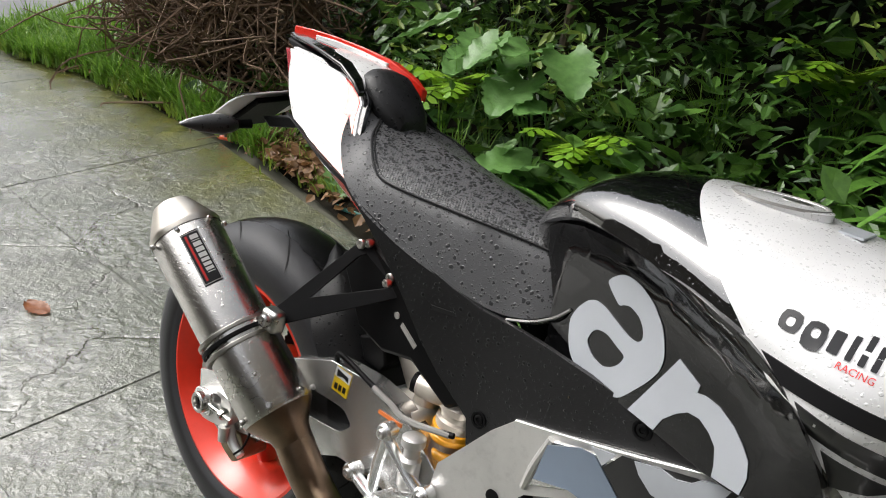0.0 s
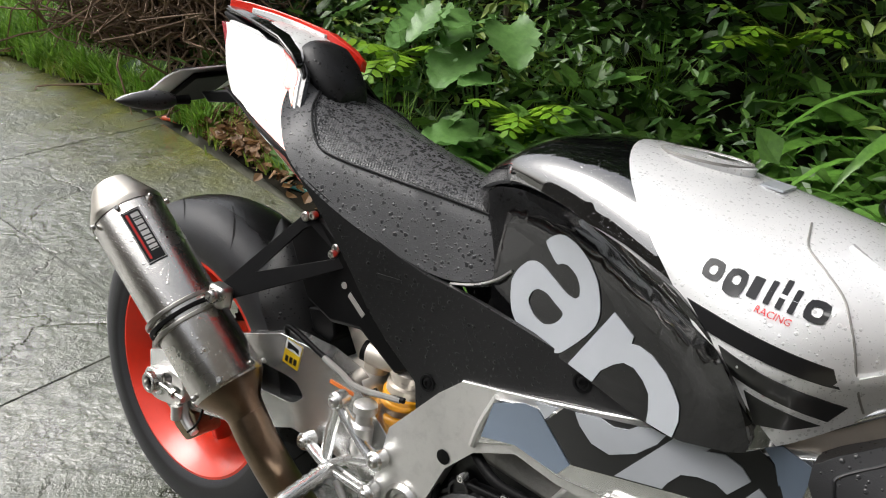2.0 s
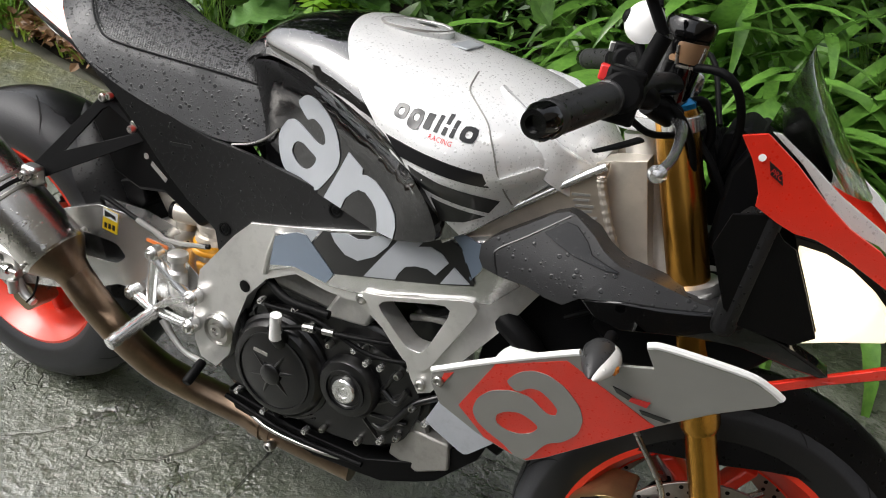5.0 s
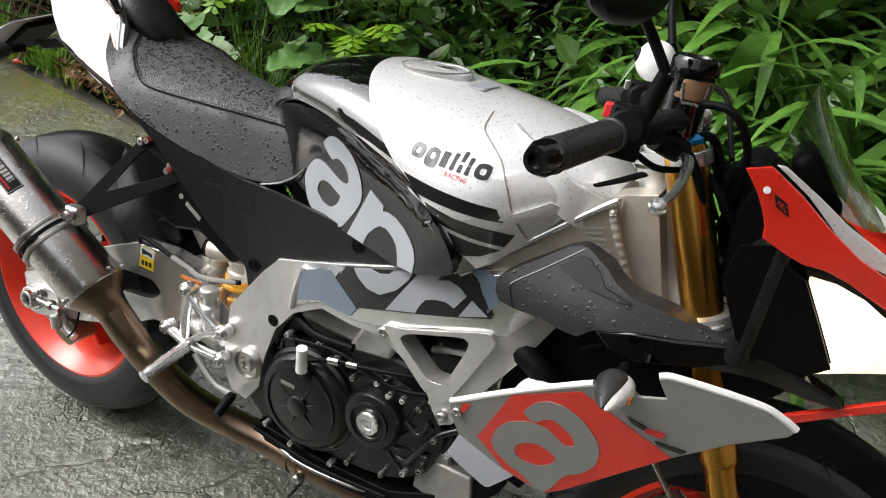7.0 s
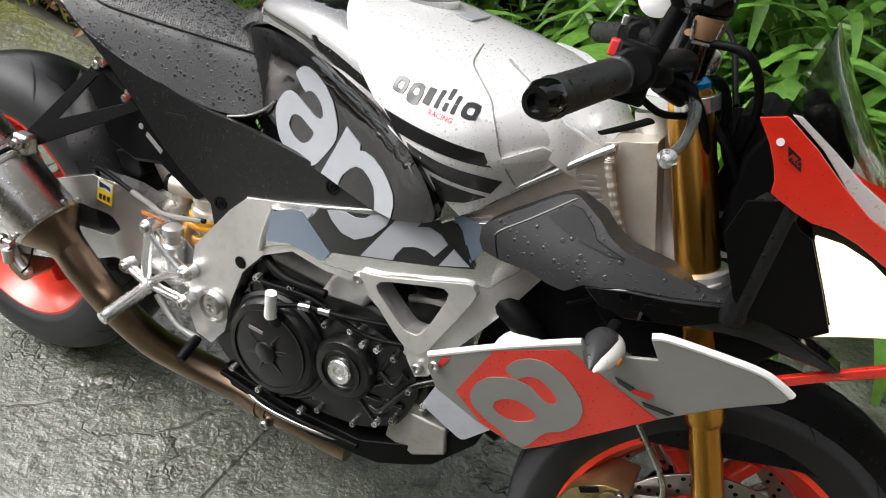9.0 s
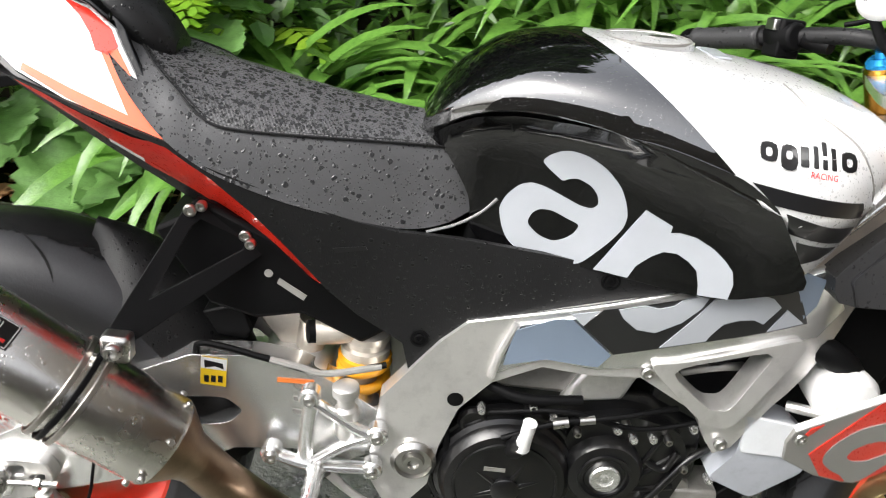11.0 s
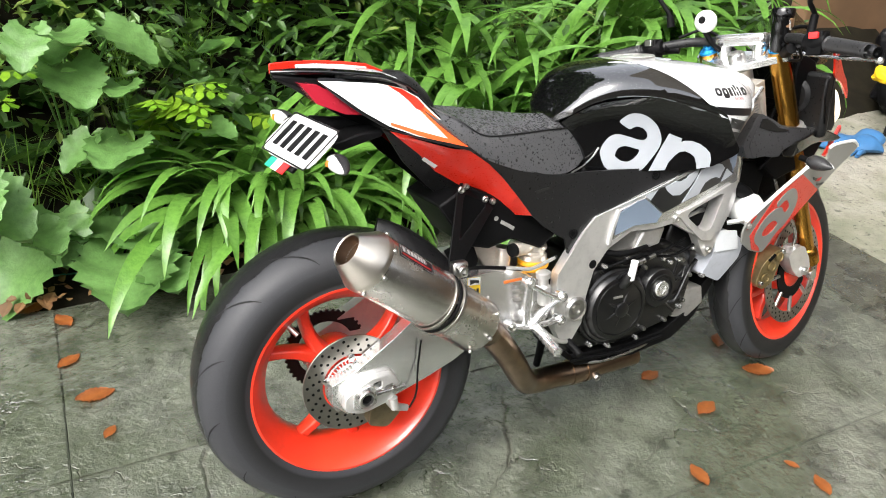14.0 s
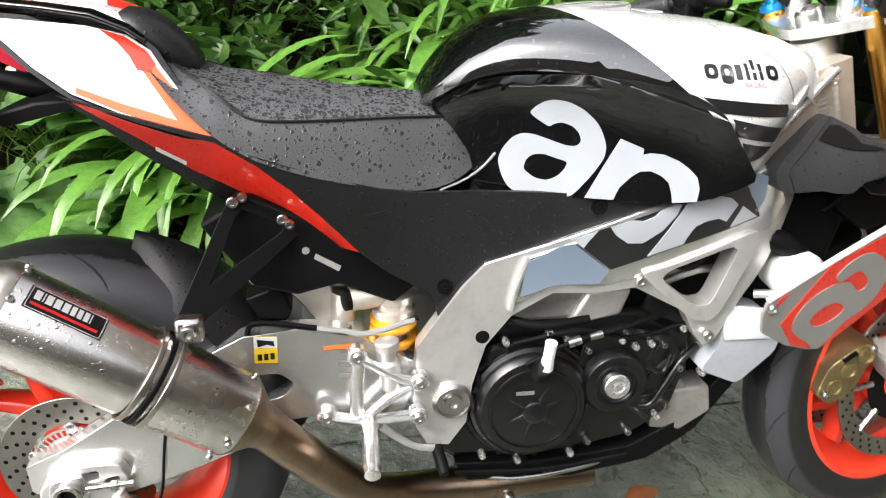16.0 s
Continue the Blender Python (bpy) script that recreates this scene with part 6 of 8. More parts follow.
# plate holder with indicators
hold = new("plate_holder")
hold.parent = bike
part("holder_arm", tube([(0.12, 0, 0.88), (0.04, 0, 0.875), (-0.02, 0, 0.885)], [0.02, 0.018, 0.014], 12), BLACK_PLAIN, hold)
PX = Vector((0.75, 0.08, 0.65)).normalized()
PY = Vector((-0.12, 0.985, 0.12))
PY = (PY - PX * PY.dot(PX)).normalized()
PZ = PX.cross(PY)
PM = Matrix.Translation((-0.06, -0.066, 0.861)) @ Matrix((PX, PY, PZ)).transposed().to_4x4() @ Matrix.Diagonal((0.9, 0.84, 1, 1))
pl = part("number_plate", moved(plate(outline_smooth([(-0.058, -0.118), (0.058, -0.118), (0.058, 0.118), (-0.058, 0.118)], 3), -0.0015, 0.003, cut=0), PM @ Matrix(((1, 0, 0, 0), (0, 0, 1, 0), (0, -1, 0, 0), (0, 0, 0, 1)))), WHITE_PLAIN, hold, "white number plate with illegible dark bars", bevel=0.0005)
for k in range(5):
    yy = -0.075 + 0.0375 * k
    part("plate_bar", moved(box((-0.034, yy - 0.011, 0.002), (0.036, yy + 0.011, 0.0032)), PM), BLACK_DECAL, pl)
for yy in (-0.107, 0.107):
    part("plate_border", moved(box((-0.055, yy - 0.002, 0.002), (0.055, yy + 0.002, 0.003)), PM), BLACK_DECAL, pl)
for xx in (-0.055, 0.055):
    part("plate_border", moved(box((xx - 0.002, -0.107, 0.002), (xx + 0.002, 0.107, 0.003)), PM), BLACK_DECAL, pl)
part("plate_backing", moved(box((-0.07, -0.06, -0.012), (0.045, 0.06, -0.002)), PM), BLACK_PLAIN, hold, bevel=0.004)
for m, y0 in ((GREEN_DECAL, 0.03), (WHITE_PLAIN, 0.0), (RED_DECAL, -0.03)):
    part("flag_tab", moved(box((-0.085, y0 - 0.015, -0.001), (-0.06, y0 + 0.015, 0.001)), PM), m, pl)


def indicator(parent, base, d, back, name="indicator", long=1.0, wide=1.0):
    """A pointed teardrop lamp: d outwards, back the way the lens looks."""
    base, d, back = Vector(base), Vector(d).normalized(), Vector(back).normalized()
    back = (back - d * back.dot(d)).normalized()
    lampb = part(name, tube([base, base + d * 0.02, base + d * 0.032], [0.008, 0.0075, 0.012], 12), BLACK_PLAIN, parent, "black stalk indicator with clear lens")
    shape = [(r * wide, 0.026 + (h - 0.026) * long) for r, h in ((0.011, 0.026), (0.017, 0.036), (0.0205, 0.052), (0.019, 0.07), (0.0145, 0.09), (0.008, 0.108), (0.001, 0.12))]
    part("indicator_body", lathe(shape, base, d, 24, squash=(0.95, 0.8), up=back), CHARCOAL, lampb)
    part("indicator_lens", lathe([(r * 0.9, h) for r, h in shape], base + back * 0.0055, d, 24, squash=(0.95, 0.8), up=back), CLEAR_WHITE, lampb, "clear ribbed indicator lens")
    part("indicator_bulb", lathe([(0.001, 0.0), (0.007, 0.003), (0.006, 0.008), (0.001, 0.01)], base + d * 0.06 + back * 0.0165, back, 12), AMBER_LENS, lampb)


indicator(hold, (-0.012, -0.12, 0.838), (-0.15, -1, -0.08), (-1, 0.15, 0.1))
indicator(hold, (-0.03, 0.075, 0.87), (-0.1, 1, 0.1), (-1, 0, 0.15))
part("holder_wing", plate([(-0.015, 0.852), (0.05, 0.872), (0.1, 0.876), (0.1, 0.864), (0.01, 0.84)], -0.1, 0.19, cut=0), BLACK_PLAIN, hold, "black plate holder wing", bevel=0.004)

# tank
TANK = [(0.545, 0.872, 0.05, 0.868, 0.03, 0.80), (0.565, 0.905, 0.085, 0.885, 0.035, 0.78), (0.6, 0.944, 0.112, 0.91, 0.05, 0.76), (0.65, 0.974, 0.14, 0.928, 0.065, 0.75), (0.72, 0.988, 0.162, 0.928, 0.088, 0.745), (0.78, 0.989, 0.178, 0.917, 0.11, 0.745),
        (0.84, 0.987, 0.194, 0.899, 0.13, 0.745), (0.9, 0.982, 0.207, 0.88, 0.15, 0.75), (0.95, 0.978, 0.212, 0.864, 0.17, 0.752), (1.0, 0.972, 0.2, 0.868, 0.166, 0.777), (1.05, 0.96, 0.165, 0.88, 0.138, 0.821), (1.095, 0.942, 0.12, 0.895, 0.102, 0.862), (1.135, 0.912, 0.07, 0.897, 0.06, 0.885)]


def tank_ring(x, zt, ws, zs, wb, zb):
    half = []
    for i in range(11):
        a = math.pi / 2 * i / 10
        half.append((ws * math.sin(a) ** 0.9, zs + (zt - zs) * math.cos(a) ** 0.85))
    half.append((ws * 1.0, zs - 0.01))
    tuck = 1 - smoothstep(0.88, 0.98, x)
    for i in range(1, 6):
        t = i / 5
        half.append((ws + (wb - ws) * (tuck * t ** 0.16 + (1 - tuck) * (0.12 + 0.88 * t ** 0.75)), zs - 0.014 + (zb - zs + 0.014) * t))
    return [Vector((x, -y, z)) for y, z in half] + [Vector((x, y, z)) for y, z in half[:0:-1]]


rows = [catmull([(s[0], s[k], 0) for s in TANK], 5) for k in range(1, 6)]
ts = [[rows[0][i].x, *[rows[j][i].y for j in range(5)]] for i in range(len(rows[0]))]
b = rings_to_mesh(bmesh.new(), [tank_ring(*r) for r in ts])
P1, P2, P3 = Vector((0.738, -0.053, 0.984)), Vector((0.888, -0.205, 0.881)), Vector((0.968, -0.189, 0.81))
pn = (P2 - P1).cross(P3 - P1).normalized()
if pn.x < 0:
    pn = -pn
for s in (1, -1):
    q = Vector((pn.x, pn.y * s, pn.z))
    o = Vector((P1.x, P1.y * s, P1.z))
    bmesh.ops.bisect_plane(b, geom=b.verts[:] + b.edges[:] + b.faces[:], plane_co=o, plane_no=q)
for f in b.faces:
    c = f.calc_center_median()
    q = Vector((pn.x, pn.y * (1 if c.y < 0 else -1), pn.z))
    o = Vector((P1.x, P1.y * (1 if c.y < 0 else -1), P1.z))
    f.material_index = 1 if (c - o).dot(q) > 0 else 0
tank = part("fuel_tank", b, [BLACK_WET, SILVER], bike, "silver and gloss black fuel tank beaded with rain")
TSIDE = outline_smooth([(0.556, 0.85), (0.574, 0.874), (0.603, 0.895), (0.645, 0.908), (0.72, 0.914), (0.805, 0.91), (0.878, 0.894), (0.92, 0.869), (0.964, 0.815), (0.99, 0.775), (0.905, 0.735), (0.78, 0.735), (0.62, 0.735), (0.612, 0.79), (0.58, 0.835)], 2)
TBVH = BVHTree.FromPolygons([v.co[:] for v in tank.data.vertices], [p.vertices[:] for p in tank.data.polygons])


def tank_y(x, z, miss=-0.15):
    hit = TBVH.ray_cast(Vector((x, -1, z)), Vector((0, 1, 0)))
    return hit[0].y if hit[0] else miss


def tside_y(x, z):
    flat = -0.112 - 0.33 * (x - 0.71) + 0.012 * (1 - smoothstep(0.55, 0.62, x)) - 0.05 * max(0, z - 0.8) * smoothstep(0.6, 0.75, x)
    near = [tank_y(x + i * 0.009, z + j * 0.009, 0.0) for i in (-2, -1, 0, 1, 2) for j in (-2, -1, 0, 1, 2)]
    near = [min(v, flat + 0.02) for v in near]
    skin = sum(near) / 25 - 0.008
    h = min(1.0, max(0.0, 0.5 + 0.5 * (flat - skin) / 0.02))
    return flat * (1 - h) + skin * h - 0.02 * h * (1 - h)


for s in (0, 1):
    b = plate(TSIDE, tside_y, 0.02, cut=0.018)
    part("tank_side_panel", mirrored(b) if s else b, BLACK_GLOSS, tank, "gloss black knee panel with big grey emblem", bevel=0.005)
    if s:
        b.free()


def emblem(outline, hole=None, yf=tside_y, mat=GREY_DECAL, parent=None, gap=0.0016, name="emblem"):
    b = plate(outline, lambda x, z: yf(x, z) - gap, 0.0018, [hole] if hole else [], cut=0.025)
    return part(name, b, mat, parent or tank)


# big grey emblem: a ring under a hooked band, then two arches, running off the panel on to the frame
emblem(outline_smooth([(0.686, 0.854), (0.694, 0.864), (0.705, 0.872), (0.717, 0.875), (0.735, 0.873), (0.756, 0.863), (0.775, 0.846), (0.784, 0.83), (0.79, 0.813), (0.789, 0.797), (0.778, 0.776), (0.754, 0.742), (0.742, 0.736), (0.694, 0.736), (0.673, 0.74), (0.662, 0.749), (0.654, 0.764), (0.648, 0.785), (0.654, 0.803), (0.667, 0.82), (0.68, 0.826), (0.695, 0.825), (0.717, 0.818), (0.738, 0.811), (0.751, 0.811), (0.757, 0.818), (0.753, 0.83), (0.744, 0.839), (0.729, 0.844), (0.719, 0.841), (0.713, 0.836)], 2, 0.3),
       outline_smooth([(0.683, 0.774), (0.686, 0.788), (0.694, 0.796), (0.709, 0.798), (0.727, 0.792), (0.742, 0.788), (0.738, 0.776), (0.729, 0.766), (0.716, 0.759), (0.699, 0.762)], 3, 0.35))
emblem([(0.807, 0.825), (0.838, 0.813), (0.838, 0.804), (0.848, 0.807), (0.865, 0.806), (0.885, 0.798), (0.899, 0.788), (0.91, 0.777), (0.915, 0.761), (0.914, 0.742), (0.883, 0.738), (0.881, 0.75), (0.875, 0.767), (0.864, 0.776), (0.85, 0.782), (0.836, 0.78), (0.825, 0.771), (0.812, 0.755), (0.806, 0.737), (0.768, 0.737)])
dk = plate([(0.787, 0.694), (0.769, 0.665), (0.814, 0.63), (0.874, 0.651), (0.977, 0.687), (1.035, 0.707), (1.019, 0.734), (1.004, 0.755), (0.985, 0.764), (0.93, 0.742), (0.86, 0.718)], on_frame(0.0085), 0.0015, cut=0.03)
part("frame_decal", dk, BLACK_DECAL, fr, "black frame decal")
emblem([(0.803, 0.699), (0.812, 0.687), (0.831, 0.674), (0.854, 0.673), (0.881, 0.692), (0.899, 0.716), (0.906, 0.736), (0.874, 0.723), (0.866, 0.714), (0.85, 0.708), (0.832, 0.71)], None, frame_y, GREY_DECAL, fr, 0.0105)
emblem([(0.918, 0.741), (0.946, 0.75), (0.951, 0.745), (0.945, 0.735), (0.963, 0.742), (0.981, 0.738), (0.993, 0.728), (0.978, 0.703), (0.965, 0.708), (0.947, 0.705), (0.931, 0.697), (0.921, 0.679), (0.918, 0.669), (0.866, 0.651)], None, frame_y, GREY_DECAL, fr, 0.0105)
emblem([(1.002, 0.725), (0.987, 0.693), (1.028, 0.708)], None, frame_y, GREY_DECAL, fr, 0.0105)
emblem([(0.75, 0.681), (0.782, 0.692), (0.768, 0.667)], None, frame_y, GREY_DECAL, fr, 0.0105)
emblem([(0.69, 0.64), (0.735, 0.668), (0.755, 0.672), (0.768, 0.662), (0.812, 0.628), (0.8, 0.607), (0.735, 0.605), (0.684, 0.585)], None, frame_y, BLUE_GREY, fr, 0.0085, "mirror_decal")
emblem([(0.99, 0.768), (1.006, 0.776), (1.038, 0.767), (1.038, 0.732), (1.027, 0.713), (1.006, 0.755)], None, frame_y, BLUE_GREY, fr, 0.0085, "mirror_decal")

# silver tank details laid on its surface
def tank_top(x, y):
    hit = TBVH.ray_cast(Vector((x, y, 2)), Vector((0, 0, -1)))
    return hit[0].z if hit[0] else 0.98


def on_tank(outline, mat, gap=0.0015, name="decal", label="", cut=0.012, thick=0.0018):
    return part(name, plate(outline, lambda x, z: tank_y(x, z) - gap, thick, cut=cut), mat, tank, label)


for poly in ([(0.888, 0.891), (1.02, 0.878), (1.03, 0.86), (0.915, 0.871)], [(0.93, 0.864), (1.041, 0.839), (1.031, 0.819), (0.947, 0.837)], [(0.961, 0.827), (1.027, 0.813), (1.005, 0.8), (0.978, 0.795)]):
    on_tank(poly, BLACK_DECAL, name="tank_stripe", label="black tank stripe")
# row of rounded marks beside the stripes
for x0, w, z0, z1 in ((0.0, 0.16, 0, 1), (0.19, 0.16, -0.3, 1), (0.38, 0.08, 0, 1), (0.51, 0.045, 0, 1.1), (0.6, 0.045, 0, 1.35), (0.69, 0.045, 0, 1.1), (0.79, 0.17, 0, 1)):
    xa, xb = 0.89 + 0.115 * x0, 0.89 + 0.115 * (x0 + w)
    za, zb = 0.9145 - 0.04 * (xa - 0.89), 0.9145 - 0.04 * (xb - 0.89)
    oval = outline_smooth([(xa + 0.0055, za + 0.0045), (xb - 0.0055, zb + 0.0045), (xb - 0.0055, zb + 0.0125), (xa + 0.0055, za + 0.0125)], 2, 0.4) if w > 0.1 else None
    emblem(outline_smooth([(xa, za + 0.017 * z0), (xb, zb + 0.017 * z0), (xb, zb + 0.017 * z1), (xa, za + 0.017 * z1)], 2, 0.35 if w > 0.1 else 0.1), oval, tank_y, BLACK_DECAL, tank, 0.0015, "emblem_bar")


def lettering(words, size, at, along, fy, mat, parent, name="lettering"):
    """Flat letters laid on a surface y(x, z), from a point in x, z along a slope."""
    cu = bpy.data.curves.new("letters", "FONT")
    cu.body, cu.size, cu.resolution_u = words, size, 2
    tmp = bpy.data.objects.new("letters", cu)
    me = bpy.data.meshes.new_from_object(tmp)
    bpy.data.objects.remove(tmp)
    b = bmesh.new()
    b.from_mesh(me)
    bpy.data.meshes.remove(me)
    c, s = math.cos(along), math.sin(along)
    for v in b.verts:
        x, z = at[0] + v.co.x * c - v.co.y * s, at[1] + v.co.x * s + v.co.y * c
        v.co = (x, fy(x, z), z)
    return part(name, b, mat, parent)


lettering("RACING", 0.0085, (0.945, 0.9035), -0.06, lambda x, z: tank_y(x, z) - 0.0012, RED_DECAL, tank)
CAPC = Vector((0.802, 0, 0))
CAPC.z = tank_top(0.802, 0)
b = lathe([(0.058, -0.012), (0.058, 0.0015), (0.054, 0.003), (0.052, 0.001), (0.05, 0.003), (0.03, 0.0045), (0.0005, 0.005)], CAPC, (-0.06, 0, 1), 48, squash=(1.0, 0.86), up=(1, 0, 0))
cap = part("filler_cap", b, SILVER, tank, "round silver filler cap with a key flap")
part("cap_ring", ring([(0.0505, 0.001), (0.0535, 0.001), (0.0535, 0.0042), (0.0505, 0.0042)], CAPC, (-0.06, 0, 1), 48), ENGINE_GREY, cap)
part("key_flap", lathe([(0.012, 0.0045), (0.012, 0.0065), (0.0005, 0.0068)], CAPC + Vector((0.018, 0, 0)), (-0.06, 0, 1), 20, squash=(1.4, 0.8), up=(1, 0, 0)), STEEL, cap)
part("tank_badge", box((0.875, -0.03, tank_top(0.88, 0) - 0.001), (0.9, 0.03, tank_top(0.88, 0) + 0.0015)), GREY_DECAL, tank)
# nose cover with a raised ridge and vents
for s in (0, 1):
    seam = [(x, tank_y(x, z) - 0.0002, z) for x, z in ((0.945, 0.972), (0.95, 0.967), (0.958, 0.958), (0.981, 0.947), (1.003, 0.934), (1.015, 0.92), (1.027, 0.9), (1.035, 0.881), (1.044, 0.856), (1.053, 0.835))]
    b = tube(seam, 0.0012, 6)
    part("nose_seam", mirrored(b) if s else b, ENGINE_GREY, tank)
    b = bmesh.new()
    rows = []
    for (x, y, z), h in zip(((0.985, -0.1, 0.964), (1.0, -0.109, 0.958), (1.022, -0.119, 0.95), (1.058, -0.127, 0.932), (1.087, -0.12, 0.916), (1.115, -0.096, 0.9), (1.13, -0.07, 0.893)), (0.001, 0.006, 0.011, 0.014, 0.013, 0.01, 0.004)):
        p = Vector((x, y, z))
        n, dn, up = Vector((0.2, -0.65, 0.73)), Vector((0.12, -0.55, -0.8)), Vector((0.1, 0.72, 0.5))
        rows.append([p + dn * 0.042 - n * 0.012, p + dn * 0.006 + n * h, p + n * h - dn * 0.003, p + up * 0.018 - n * 0.006, p - n * 0.02])
    rings_to_mesh(b, rows)
    bmesh.ops.recalc_face_normals(b, faces=b.faces)
    part("nose_ridge", mirrored(b) if s else b, SILVER, tank, "raised silver ridge of the tank nose", bevel=0.003)
    b = plate([(1.04, 0.875), (1.075, 0.895), (1.1, 0.884), (1.09, 0.872), (1.065, 0.845)], lambda x, z: tank_y(x, z) - 0.005, 0.012, cut=0.012)
    part("nose_facet", mirrored(b) if s else b, SILVER, tank, bevel=0.004)

# fairing
fair = new("front_fairing")
fair.parent = bike
wing_y = lambda x, z: -0.1958 + 0.1657 * x - 0.3249 * z
WING = [(1.027, 0.597), (1.107, 0.655), (1.176, 0.701), (1.208, 0.721), (1.218, 0.719), (1.255, 0.725), (1.292, 0.739), (1.277, 0.766), (1.298, 0.772), (1.384, 0.772), (1.413, 0.763), (1.43, 0.753), (1.426, 0.743), (1.373, 0.699), (1.32, 0.644), (1.202, 0.503), (1.176, 0.478), (1.151, 0.482), (1.102, 0.5), (1.042, 0.537), (1.028, 0.573)]
for s in (0, 1):
    b = plate(WING, wing_y, 0.006, cut=0.04)
    wing = part("side_fairing", mirrored(b) if s else b, DARK_GREY_DECAL, fair, "grey and red side fairing panel", bevel=0.002)
    for poly, hole, m, gap, nm in (
            ([(1.111, 0.655), (1.196, 0.705), (1.318, 0.644), (1.202, 0.506), (1.177, 0.483), (1.152, 0.486), (1.112, 0.5), (1.07, 0.55)], None, RED, 0.0015, "red_field"),
            (outline_smooth([(1.128, 0.633), (1.141, 0.656), (1.158, 0.669), (1.179, 0.671), (1.203, 0.659), (1.226, 0.633), (1.235, 0.609), (1.234, 0.58), (1.219, 0.553), (1.197, 0.537), (1.178, 0.486), (1.159, 0.484), (1.14, 0.503), (1.118, 0.515), (1.098, 0.532), (1.09, 0.553), (1.095, 0.581), (1.111, 0.605), (1.137, 0.619), (1.164, 0.619), (1.188, 0.597), (1.2, 0.6), (1.201, 0.613), (1.19, 0.626), (1.173, 0.638), (1.16, 0.636), (1.145, 0.619)], 3, 0.33),
             outline_smooth([(1.124, 0.545), (1.124, 0.561), (1.137, 0.575), (1.156, 0.582), (1.184, 0.567), (1.176, 0.548), (1.158, 0.535), (1.137, 0.535)], 4, 0.4), DARK_GREY_DECAL, 0.003, "emblem"),
            ([(1.045, 0.604), (1.058, 0.612), (1.041, 0.573)], None, RED, 0.0015, "red_field"),
            ([(1.256, 0.69), (1.281, 0.683), (1.278, 0.676), (1.262, 0.682)], None, BLACK_DECAL, 0.003, "model_bar"), ([(1.28, 0.681), (1.303, 0.683), (1.301, 0.673), (1.279, 0.674)], None, RED_DECAL, 0.003, "model_bar"),
            ([(1.294, 0.665), (1.332, 0.665), (1.327, 0.658), (1.299, 0.659)], None, BLACK_DECAL, 0.003, "model_bar")):
        c = plate(poly, lambda x, z: wing_y(x, z) - gap, 0.002, [hole] if hole else [], cut=0.04)
        part(nm, mirrored(c) if s else c, m, wing)
        if s:
            c.free()
    e = tube([(x, wing_y(x, z) + 0.002, z + 0.003) for x, z in WING[:4]], 0.0045, 8)
    part("white_edge", mirrored(e) if s else e, WHITE_PLAIN, wing, "white top edge")
    e2 = tube([(x, wing_y(x, z) + 0.002, z + 0.003) for x, z in WING[7:12]], 0.0045, 8)
    part("white_edge", mirrored(e2) if s else e2, WHITE_PLAIN, wing)
    if s:
        for q in (b, e, e2):
            q.free()
bolt((1.039, wing_y(1.039, 0.586) - 0.001, 0.586), r=0.008, parent=fair)
# intake covers over the spar ends
INT = [(1.038, 0.762), (1.035, 0.779), (1.049, 0.794), (1.082, 0.82), (1.108, 0.841), (1.124, 0.849), (1.135, 0.848), (1.166, 0.834), (1.184, 0.822), (1.21, 0.812), (1.253, 0.808), (1.311, 0.801), (1.337, 0.802), (1.333, 0.795), (1.278, 0.782), (1.218, 0.774), (1.178, 0.762), (1.16, 0.745), (1.136, 0.745), (1.11, 0.75), (1.07, 0.748), (1.046, 0.751)]
int_y = lambda x, z: -0.176 + 0.15 * max(0, x - 1.2) + 0.3 * (z - 0.772 + math.sqrt((z - 0.772) ** 2 + 0.0002))
BLADE = [(1.177, 0.759), (1.226, 0.777), (1.278, 0.785), (1.333, 0.797), (1.359, 0.798), (1.408, 0.786), (1.457, 0.77), (1.475, 0.762), (1.47, 0.755), (1.438, 0.752), (1.37, 0.758), (1.322, 0.755), (1.27, 0.742), (1.235, 0.732), (1.2, 0.738)]
blade_y = lambda x, z: -0.174 + 0.05 * smoothstep(1.2, 1.45, x) + 0.3 * max(0, 0.78 - z)
for s in (0, 1):
    b = plate(INT, int_y, 0.04, cut=0.024)
    part("intake_cover", mirrored(b) if s else b, CHARCOAL, fair, "matt charcoal intake cover with rain drops", bevel=0.006)
    c = plate(BLADE, blade_y, 0.03, cut=0.03)
    part("lower_blade", mirrored(c) if s else c, BLACK_GLOSS, fair, "gloss black lower fairing blade", bevel=0.004)
    d = plate([(1.107, 0.819), (1.128, 0.838), (1.142, 0.838), (1.163, 0.825), (1.173, 0.814), (1.212, 0.806), (1.195, 0.804), (1.155, 0.806), (1.129, 0.812)], lambda x, z: int_y(x, z) - 0.003, 0.003, cut=0.03)
    part("intake_gloss", mirrored(d) if s else d, BLACK_GLOSS, fair, "gloss black inset")
    if s:
        for q in (b, c, d):
            q.free()
part("intake_seam", tube([(x, int_y(x, z) + 0.0004, z) for x, z in ((1.067, 0.75), (1.058, 0.77), (1.058, 0.781), (1.088, 0.807), (1.119, 0.835), (1.13, 0.845))], 0.0016, 6), BLACK_DECAL, fair)
b = plate([(1.2, 0.74), (1.3, 0.745), (1.4, 0.775), (1.42, 0.76), (1.38, 0.7), (1.25, 0.66), (1.19, 0.7)], -0.11, 0.22, cut=0)
part("inner_duct", b, BLACK_PLAIN, fair, "black inner duct", bevel=0.006)
indicator(fair, (1.232, -0.185, 0.738), (0.0, -1, -0.1), (1, 0, -0.1), long=0.75, wide=1.15)
